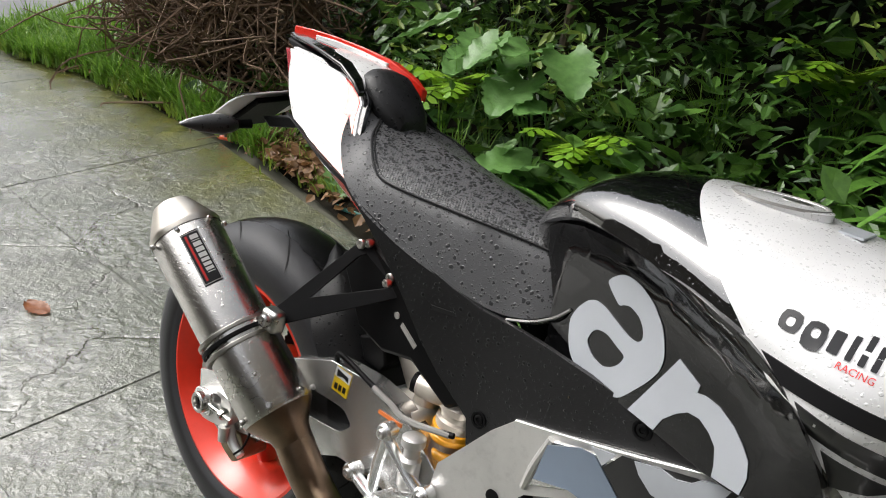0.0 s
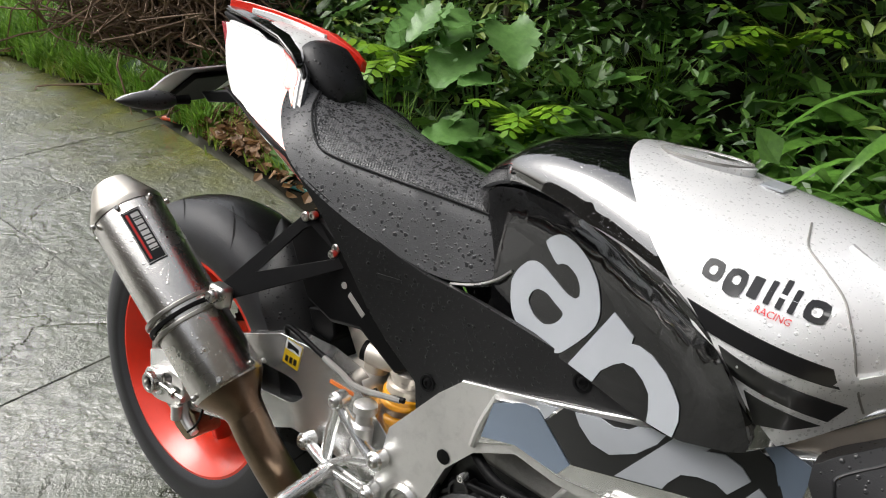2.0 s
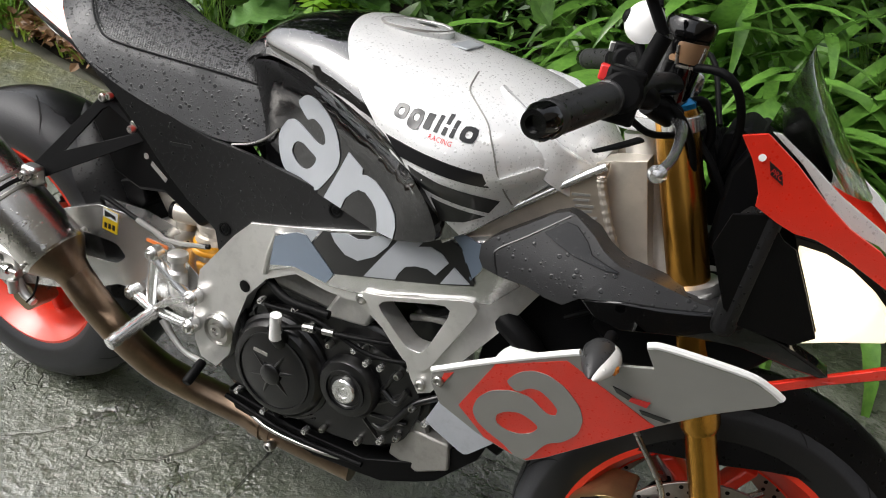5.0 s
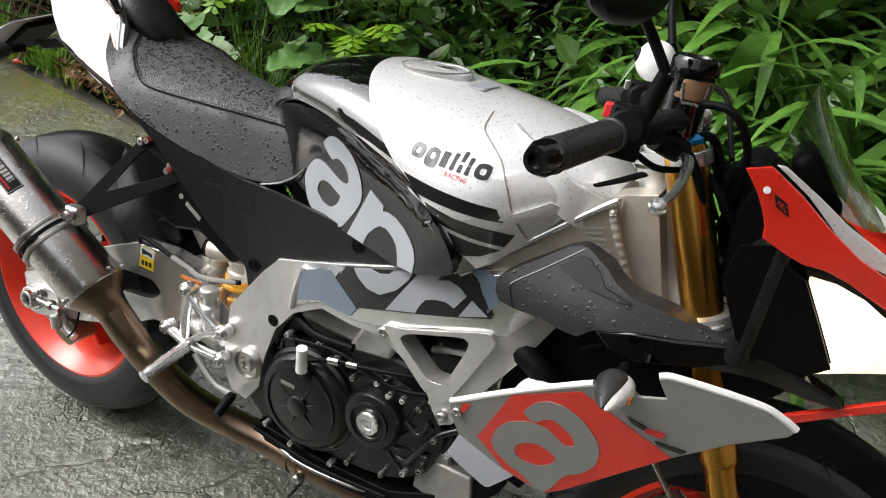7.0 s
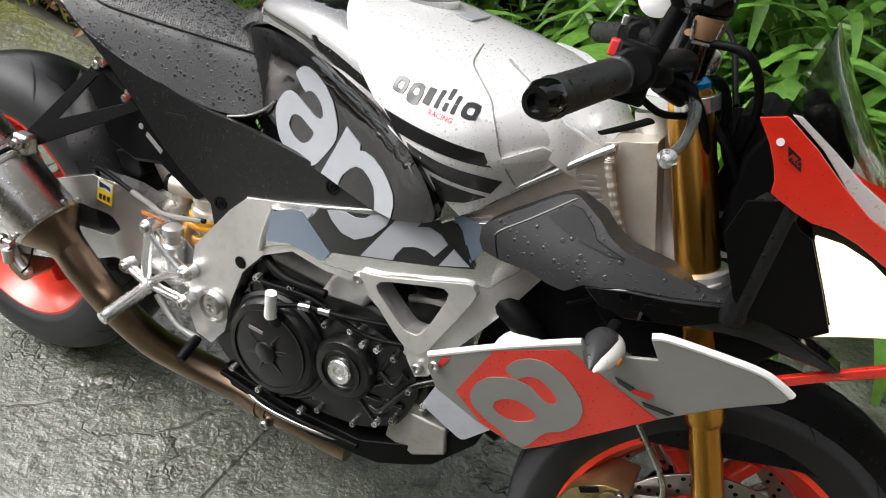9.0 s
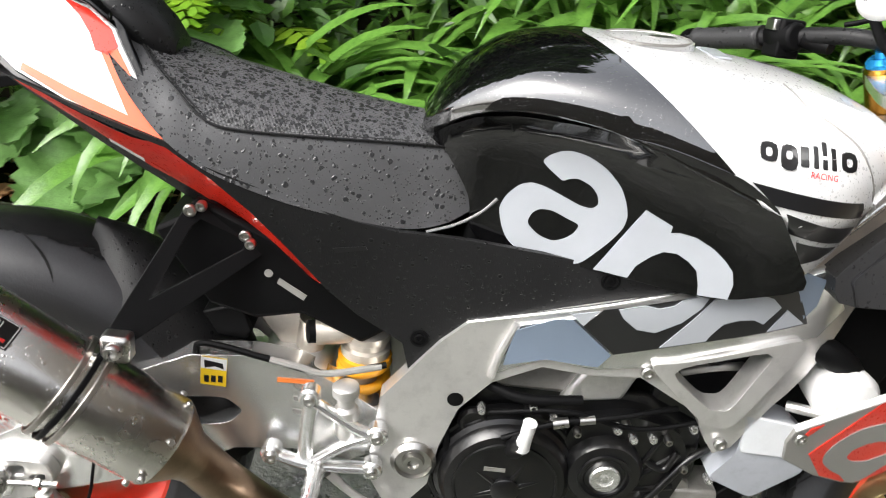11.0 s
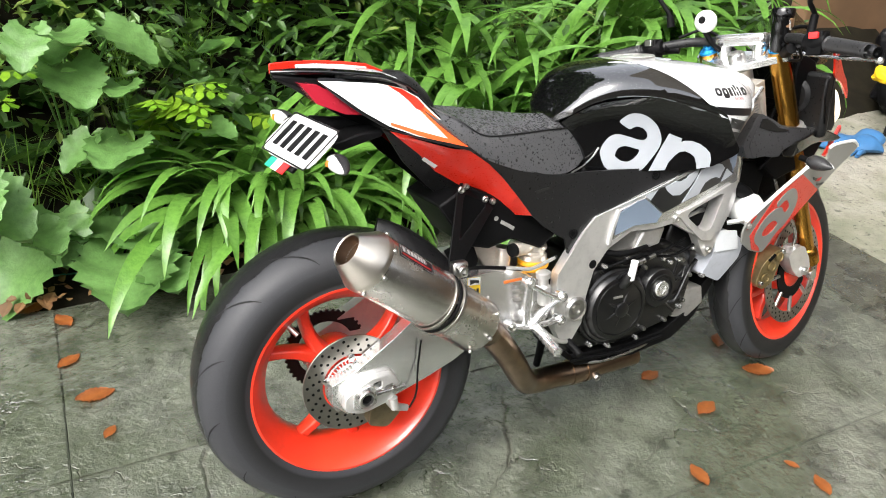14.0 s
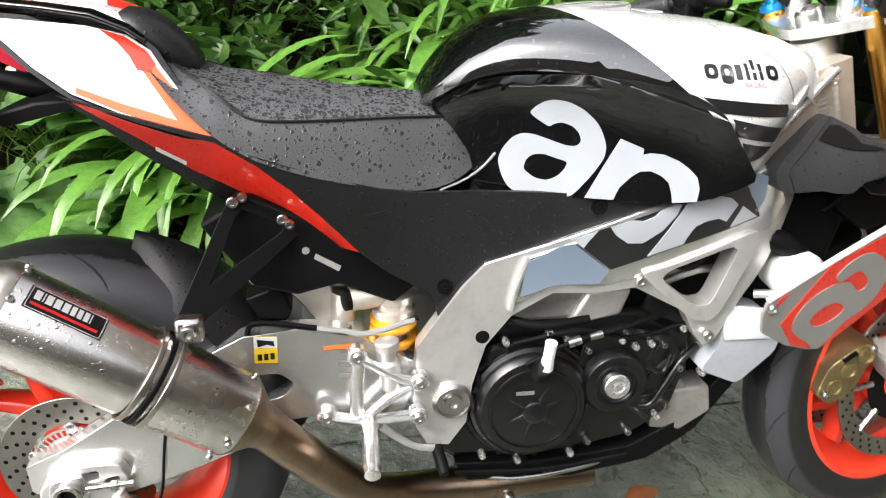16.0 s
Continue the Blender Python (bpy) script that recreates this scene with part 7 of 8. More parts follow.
# headlamp cowl
cowl_y = lambda x, z: -0.195 + 0.46 * max(0, x - 1.28) + 0.05 * max(0, z - 0.95)
RCOWL = [(1.286, 1.017), (1.31, 1.024), (1.348, 0.999), (1.386, 0.969), (1.425, 0.942), (1.466, 0.923), (1.513, 0.887), (1.523, 0.863), (1.481, 0.885), (1.452, 0.899), (1.424, 0.913), (1.397, 0.922), (1.374, 0.924), (1.353, 0.932), (1.325, 0.946), (1.323, 0.96), (1.316, 0.975), (1.304, 0.995)]
for s in (0, 1):
    b = plate(RCOWL, cowl_y, 0.006, cut=0.03)
    if s:
        b.free()
        b = plate([(x, min(z, 0.955)) for x, z in RCOWL[3:14]], cowl_y, 0.006, cut=0.03)
    part("red_cowl", mirrored(b) if s else b, RED, fair, "red upper cowl", bevel=0.003)
    c = plate([(1.3, 0.889), (1.307, 0.93), (1.34, 0.938), (1.368, 0.911), (1.384, 0.903), (1.416, 0.851), (1.446, 0.8), (1.424, 0.785), (1.36, 0.797), (1.337, 0.816)], lambda x, z: cowl_y(x, z) + 0.006, 0.006, cut=0.03)
    part("lamp_surround", mirrored(c) if s else c, BLACK_PLAIN, fair, "matt black lamp surround", bevel=0.003)
    d = plate([(1.385, 0.903), (1.417, 0.899), (1.452, 0.886), (1.486, 0.865), (1.523, 0.834), (1.523, 0.807), (1.466, 0.794), (1.427, 0.783), (1.448, 0.799), (1.417, 0.851)], lambda x, z: cowl_y(x, z) + 0.014, 0.02, cut=0.03)
    part("headlamp", mirrored(d) if s else d, LAMP, fair, "lit headlamp", bevel=0.004)
    g = plate([(1.378, 0.91), (1.417, 0.906), (1.454, 0.892), (1.49, 0.87), (1.53, 0.838), (1.53, 0.8), (1.466, 0.786), (1.42, 0.775), (1.44, 0.799), (1.41, 0.851)], lambda x, z: cowl_y(x, z) + 0.036, 0.01, cut=0.03)
    part("lamp_back", mirrored(g) if s else g, BLACK_PLAIN, fair, "black back of the lamp", bevel=0.003)
    e = plate([(1.313, 1.023), (1.322, 1.023), (1.365, 0.997), (1.404, 0.971), (1.465, 0.939), (1.552, 0.885), (1.552, 0.87), (1.464, 0.924), (1.435, 0.932), (1.395, 0.96), (1.354, 0.996)], lambda x, z: cowl_y(x, z) + 0.018, 0.006, cut=0.03)
    part("silver_strip", mirrored(e) if s else e, SILVER, fair, "silver cowl strip", bevel=0.002)
    f = plate([(1.405, 0.717), (1.471, 0.746), (1.552, 0.782), (1.562, 0.768), (1.476, 0.735), (1.423, 0.71)], lambda x, z: cowl_y(x, z) + 0.01, 0.01, cut=0.03)
    part("chin_blade", mirrored(f) if s else f, RED, fair, "slim red chin blade", bevel=0.003)
    if s:
        for q in (b, c, d, e, f, g):
            q.free()
part("cowl_badge", plate([(1.321, 0.997), (1.337, 0.988), (1.343, 0.974), (1.327, 0.983)], lambda x, z: cowl_y(x, z) - 0.0015, 0.0015, cut=0), BLACK_DECAL, fair)
part("cowl_badge", lathe([(0.004, 0), (0.004, 0.001), (0.0005, 0.001)], (1.313, cowl_y(1.313, 0.999) - 0.001, 0.999), (0, -1, 0), 16), WHITE_PLAIN, fair)
lettering("PRC", 0.0085, (1.325, 0.986), -0.45, lambda x, z: cowl_y(x, z) - 0.0045, RED_DECAL, fair)
for k in range(6):
    y = -0.075 + 0.02 * k
    part("inner_cable", tube([(1.235 + 0.012 * (k % 3), y, 0.975), (1.27, y - 0.012, 0.945 - 0.01 * (k % 2)), (1.3, y - 0.005, 0.90), (1.315, y + 0.01, 0.85)], 0.005 + 0.001 * (k % 3), 8), BLACK_PLAIN, fair)
part("inner_bracket", plate([(1.262, 0.985), (1.285, 1.002), (1.31, 0.99), (1.318, 0.9), (1.285, 0.865), (1.27, 0.9)], -0.06, 0.12, cut=0), BLACK_PLAIN, fair, "black inner bracket", bevel=0.006)
part("inner_fairing", plate([(1.292, 0.85), (1.285, 0.95), (1.3, 0.995), (1.36, 0.97), (1.39, 0.9), (1.34, 0.83)], -0.09, 0.18, cut=0), BLACK_PLAIN, fair, "black inner fairing", bevel=0.006)
part("lamp_shell", lathe([(0.03, -0.06), (0.06, -0.05), (0.075, 0.0), (0.07, 0.04), (0.05, 0.08)], (1.37, 0, 0.88), (1, 0, -0.15), 28, squash=(0.8, 1.2)), BLACK_PLAIN, fair, "black lamp housing")
part("dashboard", moved(box((-0.018, -0.075, -0.045), (0.018, 0.075, 0.04)), Matrix.Translation((1.36, 0, 0.995)) @ Matrix.Rotation(radians(-40), 4, "Y")), BLACK_PLAIN, fair, "black instrument panel", bevel=0.012)
part("lamp_back_disc", lathe([(0.05, 0), (0.05, 0.012), (0.04, 0.02), (0.02, 0.02), (0.018, 0.012), (0.0005, 0.012)], (1.33, -0.06, 0.88), (-1, -0.2, 0), 28), BLACK_SATIN, fair)
b = bmesh.new()
rows = []
for i in range(9):
    t = i / 8
    row = []
    for j in range(13):
        a = radians(-88 + 176 * j / 12)
        w = 0.125 * (1 - 0.86 * t ** 1.6)
        row.append(Vector((1.30 + 0.022 * t + 0.15 * math.cos(a) * (1 - t) ** 1.1, w * math.sin(a), 1.012 - 0.06 * math.cos(a) * (1 - t) + 0.09 * t)))
    rows.append(row)
rings_to_mesh(b, rows, False, False)
bmesh.ops.solidify(b, geom=b.faces[:], thickness=0.003)
part("windscreen", b, SMOKE, fair, "smoked flyscreen with rain drops")
# back of the headlamps behind the fork
b = box((1.36, -0.16, 0.775), (1.39, 0.16, 0.945), cut=2)
for v in b.verts:
    v.co.x -= 0.03 * (abs(v.co.y) / 0.16) ** 2
part("lamp_housing", b, BLACK_SATIN, fair, "black headlamp housing seen from behind", bevel=0.012)
for s in (-1, 1):
    part("bulb_cover", lathe([(0.042, -0.004), (0.042, 0.012), (0.036, 0.016), (0.03, 0.012), (0.022, 0.012), (0.018, 0.024), (0.0005, 0.025)], (1.362, s * 0.08, 0.86), (-1, 0, 0), 28), CHARCOAL, fair, "round black bulb cover")
# front mudguard
b = bmesh.new()
rows = []
for i in range(17):
    a = radians(155 - 120 * i / 16)
    wd = 0.066 * (0.55 + 0.45 * math.sin(math.pi * i / 16))
    rows.append([FW + Vector(((0.322 - (0.05 + 0.08 * math.exp(-((i - 7) / 6.5) ** 2)) * abs(t) ** 2.5) * math.cos(a), wd * t, (0.322 - (0.05 + 0.08 * math.exp(-((i - 7) / 6.5) ** 2)) * abs(t) ** 2.5) * math.sin(a))) for t in [-1 + 2 * j / 10 for j in range(11)]])
rings_to_mesh(b, rows, False, False)
bmesh.ops.solidify(b, geom=b.faces[:], thickness=0.003)
spart("front_mudguard", b, BLACK_SATIN, fork, "dark carbon-look mudguard")
# side stand
part("side_stand", tube([(0.66, 0.1, 0.3), (0.70, 0.17, 0.16), (0.73, 0.235, 0.045)], [0.014, 0.012, 0.011], 12), BLACK_PLAIN, bike)
part("stand_foot", box((0.70, 0.215, 0.042), (0.77, 0.262, 0.051)), BLACK_PLAIN, bike, bevel=0.002)

# ---------------------------------------------------------------- planted border


def strap_leaf(seed):
    """One arching, keeled strap leaf, one metre long, pointing along x."""
    rnd = random.Random(seed)
    verts, faces = [], []
    w = rnd.uniform(0.055, 0.08)
    p, ang = Vector((0, 0, 0)), 0.12 + 0.8 * (seed % 14) / 13
    droop, n = rnd.uniform(1.7, 3.0), 12
    twist = rnd.uniform(-0.5, 0.5)
    for i in range(n + 1):
        t = i / n
        half = w * 0.5 * min(1.0, 0.55 + 1.4 * t) * (1 - t ** 4) + 0.001
        side = Vector((0.3 * twist * t, 1, twist * t)).normalized()
        up = Vector((-math.cos(ang), 0, math.sin(ang))) * 0.22
        verts += [p + side * half + up * half, p, p - side * half + up * half]
        p = p + Vector((math.sin(ang), 0.02 * twist, math.cos(ang))) / n
        ang += droop / n * (0.35 + 1.3 * t)
    for i in range(n):
        a = 3 * i
        faces += [(a, a + 1, a + 4, a + 3), (a + 1, a + 2, a + 5, a + 4)]
    me = bpy.data.meshes.new("strap_leaf")
    me.from_pydata(verts, [], faces)
    me.materials.append(STRAP)
    me.shade_smooth()
    return me


STRAPS = [strap_leaf(k) for k in range(28)]


def strap_plant(name, at, leaves, length, seed, label="", group="strap-leaved plants in the border"):
    rnd = random.Random(seed)
    ob = tagged(new(name), label or "glossy green strap-leaved clump at the driveway edge", "plant", group)
    ob.location = at
    for _ in range(leaves):
        leaf = new("leaf", rnd.choice(STRAPS))
        leaf.parent = ob
        L = length * rnd.uniform(0.7, 1.2)
        leaf.matrix_local = Matrix.Translation((rnd.gauss(0, 0.05), rnd.gauss(0, 0.05), 0)) @ Matrix.Rotation(rnd.uniform(0, 2 * math.pi), 4, "Z") @ Matrix.Diagonal((L, L * rnd.uniform(0.8, 1.15), L, 1))
    return ob


rnd = random.Random(5)
SPOTS = [(-0.02, 1.30), (0.1, 1.28), (0.2, 1.2), (0.38, 1.26), (0.56, 1.24), (0.75, 1.33), (0.95, 1.36), (1.15, 1.45), (1.35, 1.5), (1.5, 1.62), (2.15, 1.68), (1.0, 1.72), (1.28, 1.82), (2.3, 1.95), (1.15, 2.1), (2.45, 2.0), (2.9, 2.1), (0.3, 1.5), (0.62, 1.55), (0.85, 2.0), (2.65, 1.75)]
for k, (x, y) in enumerate(SPOTS):
    bank = 0.02 + 0.55 * max(0, y - 1.45)
    strap_plant("strap_leaf_plant", (x + rnd.uniform(-0.05, 0.05), y, bank), 46 if x < 0.9 else 54, (0.58 if x < 0.9 else 0.82) + 0.12 * rnd.random(), k)


def leaf_outline(n, kind):
    """Half widths of a leaf along its length."""
    out = []
    for i in range(n + 1):
        t = i / n
        if kind == "heart":
            out.append(0.5 * math.sin(math.pi * min(1, t * 0.93 + 0.07)) ** 0.55 * (1.12 - 0.45 * t))
        else:
            out.append(0.24 * math.sin(math.pi * (t * 0.96 + 0.02)) ** 0.8)
    return out


def broad_leaf(at, direction, pitch, size, seed, kind="heart"):
    """One toothed, cupped leaf as verts and faces; it starts at the stalk's end."""
    rnd = random.Random(seed)
    n, m = 16, 8
    widths = leaf_outline(n, kind)
    d = Vector((math.cos(direction), math.sin(direction), 0))
    s = Vector((-d.y, d.x, 0))
    verts, faces = [], []
    for i in range(n + 1):
        t = i / n
        q = Vector(at) + d * (size * (t - 0.12) * math.cos(pitch)) + Vector((0, 0, size * (t - 0.12) * math.sin(pitch) - size * 0.22 * t * t))
        for j in range(m + 1):
            u = -1 + 2 * j / m
            edge = widths[i] * (1 + (0.09 * (1 if i % 2 else -1) if abs(u) > 0.9 else 0))
            lift = 0.16 * size * abs(u) ** 1.5 * (1 - 0.6 * t) - 0.03 * size * math.sin(6 * math.pi * t + 3 * abs(u)) * abs(u) - 0.02 * size * (1 if j % 2 else 0)
            back = -0.22 * size * abs(u) * max(0, 0.5 - t) if kind == "heart" else 0
            verts.append(q + s * (u * edge * size) + Vector((0, 0, lift)) + d * back)
    for i in range(n):
        for j in range(m):
            a = i * (m + 1) + j
            faces.append((a, a + 1, a + m + 2, a + m + 1))
    return verts, faces


def broad_plant(name, at, count, size, seed, height, label, group="broad-leaved plants in the border"):
    rnd = random.Random(seed)
    ob = tagged(new(name), label, "plant", group)
    ob.location = at
    for k in range(count):
        az = -math.pi / 2 + rnd.uniform(-1.5, 1.5)
        h = height * rnd.uniform(0.55, 1.1)
        r = rnd.uniform(0.08, 0.26)
        p = Vector((math.cos(az) * r, math.sin(az) * r, h))
        v, f = broad_leaf(p, az, rnd.uniform(-0.5, 0.25), size * rnd.uniform(0.75, 1.25), seed * 31 + k)
        sheet_from("leaf", v, f, BROAD, ob)
        part("leaf_stalk", tube([(0, 0, 0), p * 0.5 + Vector((0, 0, h * 0.15)), p], 0.004, 6, 4), BROAD, ob)
    return ob


for k, (x, y, z, c, s, h) in enumerate(((-0.5, 1.42, 0.0, 5, 0.20, 0.30), (-0.42, 1.55, 0.1, 6, 0.17, 0.62), (-0.22, 1.42, 0.05, 6, 0.15, 0.52), (-0.75, 1.7, 0.1, 6, 0.17, 0.6), (-1.1, 1.75, 0.1, 5, 0.14, 0.5),
                                        (-1.3, 1.5, 0.0, 3, 0.2, 0.12), (-0.62, 1.25, 0.0, 4, 0.2, 0.2), (-0.85, 1.3, 0.0, 4, 0.22, 0.45), (-0.3, 1.2, 0.0, 2, 0.27, 0.15),
                                        (-0.40, 1.34, 0.0, 4, 0.25, 0.13), (-0.16, 1.46, 0.08, 2, 0.2, 0.33))):
    broad_plant("broad_leaf_plant", (x, y, z), c, s, 50 + k, h, "plant with large toothed heart-shaped green leaves")


def fern_plant(at, fronds, length, seed):
    rnd = random.Random(seed)
    ob = tagged(new("fern"), "bright yellow-green fern with paired leaflets", "plant", "ferns in the border")
    ob.location = at
    for k in range(fronds):
        az = rnd.uniform(-2.6, -0.3)
        verts, faces = [], []
        p, ang = Vector((0, 0, 0)), rnd.uniform(0.3, 0.8)
        d = Vector((math.cos(az), math.sin(az), 0))
        s = Vector((-d.y, d.x, 0))
        n = 10
        for i in range(n):
            t = i / n
            step = (d * math.sin(ang) + Vector((0, 0, math.cos(ang)))) * length / n
            for sd in (-1, 1):
                w = length * 0.2 * math.sin(math.pi * (0.15 + 0.85 * t)) + 0.008
                b0 = len(verts)
                q = p + s * sd * 0.002
                tip = q + s * sd * w + step * 0.35 - Vector((0, 0, 0.2 * w))
                verts += [q + step * 0.3, q + (tip - q) * 0.5 + step * 0.46, tip, q + (tip - q) * 0.5 - step * 0.42, q - step * 0.3]
                faces.append((b0, b0 + 1, b0 + 2, b0 + 3, b0 + 4))
            p = p + step
            ang += 0.15
        sheet_from("frond", verts, faces, FERN, ob)
    return ob


for k, (x, y, z) in enumerate(((-0.18, 1.38, 0.42), (0.05, 1.5, 0.35), (-0.75, 1.45, 0.5), (-0.95, 1.9, 0.5), (0.4, 2.0, 0.7))):
    fern_plant((x, y, z), 5, 0.36, 70 + k)

# earth bank under the planting
bm = bmesh.new()
nx, ny = 60, 16
grid = []
for i in range(nx + 1):
    x = -4.9 + 9.9 * i / nx
    row = []
    for j in range(ny + 1):
        t = j / ny
        y0 = np.interp(x, EDGE_X, EDGE_Y)
        y = y0 + 5.5 * t
        z = -0.01 + 0.05 * min(1, t * 12) + 0.62 * smoothstep(-4.9, -3.4, x) * max(0, y - y0 - 0.25) * (0.85 + 0.3 * noise.noise(Vector((x, y, 0)))) + 0.03 * noise.noise(Vector((x * 5, y * 5, 1)))
        row.append(bm.verts.new((x, y, z)))
    grid.append(row)
for i in range(nx):
    for j in range(ny):
        bm.faces.new((grid[i][j], grid[i + 1][j], grid[i + 1][j + 1], grid[i][j + 1]))
tagged(link_mesh("earth_bank", bm, SOIL), "damp earth bank with leaf litter, coloured near black for the plants' shade", "ground", kind="structure")


def bank_z(x, y):
    y0 = float(np.interp(x, EDGE_X, EDGE_Y))
    return 0.04 + 0.62 * max(0, y - y0 - 0.25), y0


def scatter_leaves(name, label, count, region, size, mat, seed, category="foliage", thick=0.75, lift=(0, 0.9), aspect=0.42, clump=0.0):
    """Many small pointed leaves in clumps, as one mesh."""
    rs = np.random.RandomState(seed)
    x0, x1, d0, d1 = region
    n = count
    if clump:
        cx = rs.uniform(x0, x1, max(1, int(n * clump)))
        cd = rs.uniform(d0, d1, len(cx))
        cl = rs.uniform(lift[0], lift[1], len(cx))
        pick = rs.randint(0, len(cx), n)
        X = cx[pick] + rs.normal(0, 0.13, n)
        D = cd[pick] + rs.normal(0, 0.11, n)
        H = cl[pick] + rs.normal(0, 0.1, n)
    else:
        X, D, H = rs.uniform(x0, x1, n), rs.uniform(d0, d1, n), rs.uniform(lift[0], lift[1], n)
    Y0 = np.interp(X, EDGE_X, EDGE_Y)
    Y = Y0 + D
    Z = 0.04 + 0.62 * np.maximum(0, D - 0.25) + np.maximum(H, 0)
    S = size * rs.uniform(0.55, 1.4, n)
    az = rs.uniform(-np.pi, np.pi, n)
    el = rs.uniform(-0.9, 0.7, n)
    d = np.stack([np.cos(az) * np.cos(el), np.sin(az) * np.cos(el), np.sin(el)], 1)
    s = np.stack([-np.sin(az), np.cos(az), rs.uniform(-0.5, 0.5, n)], 1)
    up = np.cross(d, s)
    P = np.stack([X, Y, Z], 1)
    S = S[:, None]
    pts = np.stack([P, P + d * S * 0.35 + s * S * aspect * 0.5 + up * S * 0.08, P + d * S * 0.75 + s * S * aspect * 0.32 + up * S * 0.03, P + d * S, P + d * S * 0.75 - s * S * aspect * 0.32 + up * S * 0.03, P + d * S * 0.35 - s * S * aspect * 0.5 + up * S * 0.08,
                    P + d * S * 0.5 - up * S * 0.03], 1).reshape(-1, 3)
    k = np.arange(n)[:, None] * 7
    f = np.concatenate([k + np.array([[0, 1, 6]]), k + np.array([[1, 2, 6]]), k + np.array([[2, 3, 6]]), k + np.array([[3, 4, 6]]), k + np.array([[4, 5, 6]]), k + np.array([[5, 0, 6]])])
    ob = sheet_from(name, pts.tolist(), f.tolist(), mat, smooth=False)
    return tagged(ob, label, category, kind="stuff")


scatter_leaves("shrub_foliage", "dense dark green mixed shrub leaves on the bank", 4200, (-1.9, 3.5, 0.3, 1.2), 0.055, SMALL_LEAF, 11, lift=(0, 0.55), clump=0.03)
scatter_leaves("shrub_foliage", "green leaves deep in the shrubs, coloured dark for the shade there", 8000, (-3.6, 3.5, 0.8, 2.8), 0.07, SHADE_LEAF, 16, lift=(0, 0.9), clump=0.03)
scatter_leaves("sunlit_foliage", "bright yellow-green sunlit leaves beside the garden steps", 5000, (1.4, 3.8, 0.7, 2.4), 0.06, YELLOW_GREEN, 18, lift=(0.0, 0.6), clump=0.02)
scatter_leaves("shrub_foliage", "light green young shoots among the shrubs", 1500, (-2.0, 3.4, 0.3, 1.3), 0.055, YOUNG_LEAF, 12, lift=(0.1, 0.8), clump=0.015)
scatter_leaves("tall_foliage", "leafy thicket behind the border, coloured dark for its shade", 20000, (-3.4, 0.7, 1.6, 4.2), 0.12, SHADE_LEAF, 13, lift=(0.1, 2.9), clump=0.016)
# unseen crown, added to keep light off the shrubs below
scatter_leaves("tall_foliage", "unseen leafy crown added over the bank to shade the shrubs", 40000, (-2.2, 0.9, 0.75, 3.2), 0.17, SHADE_LEAF, 23, lift=(1.25, 2.2), clump=0.03)
scatter_leaves("tall_foliage", "leafy trees behind the garden steps", 9000, (0.9, 5.0, 3.4, 5.4), 0.12, SMALL_LEAF, 19, lift=(0, 0.8), clump=0.02)
scatter_leaves("tree_foliage", "tall leafy trees standing behind the planted bank", 11000, (-4.5, 1.0, 2.6, 4.6), 0.26, SHADE_LEAF, 29, lift=(1.6, 5.2), clump=0.02)
scatter_leaves("ivy_foliage", "larger dull green leaves low on the bank", 1900, (-2.5, 2.5, 0.2, 1.4), 0.10, SMALL_LEAF, 14, lift=(0, 0.35), aspect=0.75, clump=0.05)
scatter_leaves("leaf_litter", "brown fallen leaves along the driveway edge", 620, (-4.0, 0.2, -0.04, 0.2), 0.045, LITTER, 15, category="leaf litter", lift=(0, 0.02), aspect=0.7)


scatter_leaves("leaf_litter", "heap of reddish brown leaves beside the moss", 420, (-1.95, -1.3, -0.02, 0.16), 0.06, LITTER, 25, category="leaf litter", lift=(0, 0.05), aspect=0.8)


def blades(name, label, count, region, length, seed, mat, width=0.006):
    rs = np.random.RandomState(seed)
    X, D = rs.uniform(region[0], region[1], count), np.abs(rs.normal(0.0, region[3], count)) + region[2]
    tuft = rs.randint(0, max(2, count // 38), count)
    X = X[tuft] + rs.normal(0, 0.035, count)
    D = D[tuft] + rs.normal(0, 0.03, count)
    tall = rs.uniform(0.55, 1.35, count)[tuft]
    Y = np.interp(X, EDGE_X, EDGE_Y) + D
    Z = 0.02 + 0.62 * np.maximum(0, D - 0.25) * np.clip((X + 4.9) / 1.5, 0, 1)
    az, ln = rs.uniform(-np.pi, np.pi, count), length * tall * rs.uniform(0.5, 1.3, count)
    bend = rs.uniform(0.2, 0.9, count)
    d = np.stack([np.cos(az), np.sin(az), 0 * az], 1)
    s = np.stack([-np.sin(az), np.cos(az), 0 * az], 1) * width * 0.5
    P = np.stack([X, Y, Z], 1)
    rows = []
    for t, w in ((0, 1), (0.35, 1), (0.7, 0.7), (1.0, 0.05)):
        c = P + d * (ln * bend * t ** 1.8)[:, None] + np.stack([0 * ln, 0 * ln, ln * (t - 0.35 * bend * t * t)], 1)
        rows += [c - s * w, c + s * w]
    pts = np.stack(rows, 1).reshape(-1, 3)
    k = np.arange(count)[:, None] * 8
    f = np.concatenate([k + np.array([[0, 1, 3, 2]]), k + np.array([[2, 3, 5, 4]]), k + np.array([[4, 5, 7, 6]])])
    return tagged(sheet_from(name, pts.tolist(), f.tolist(), mat), label, "grass", kind="stuff")


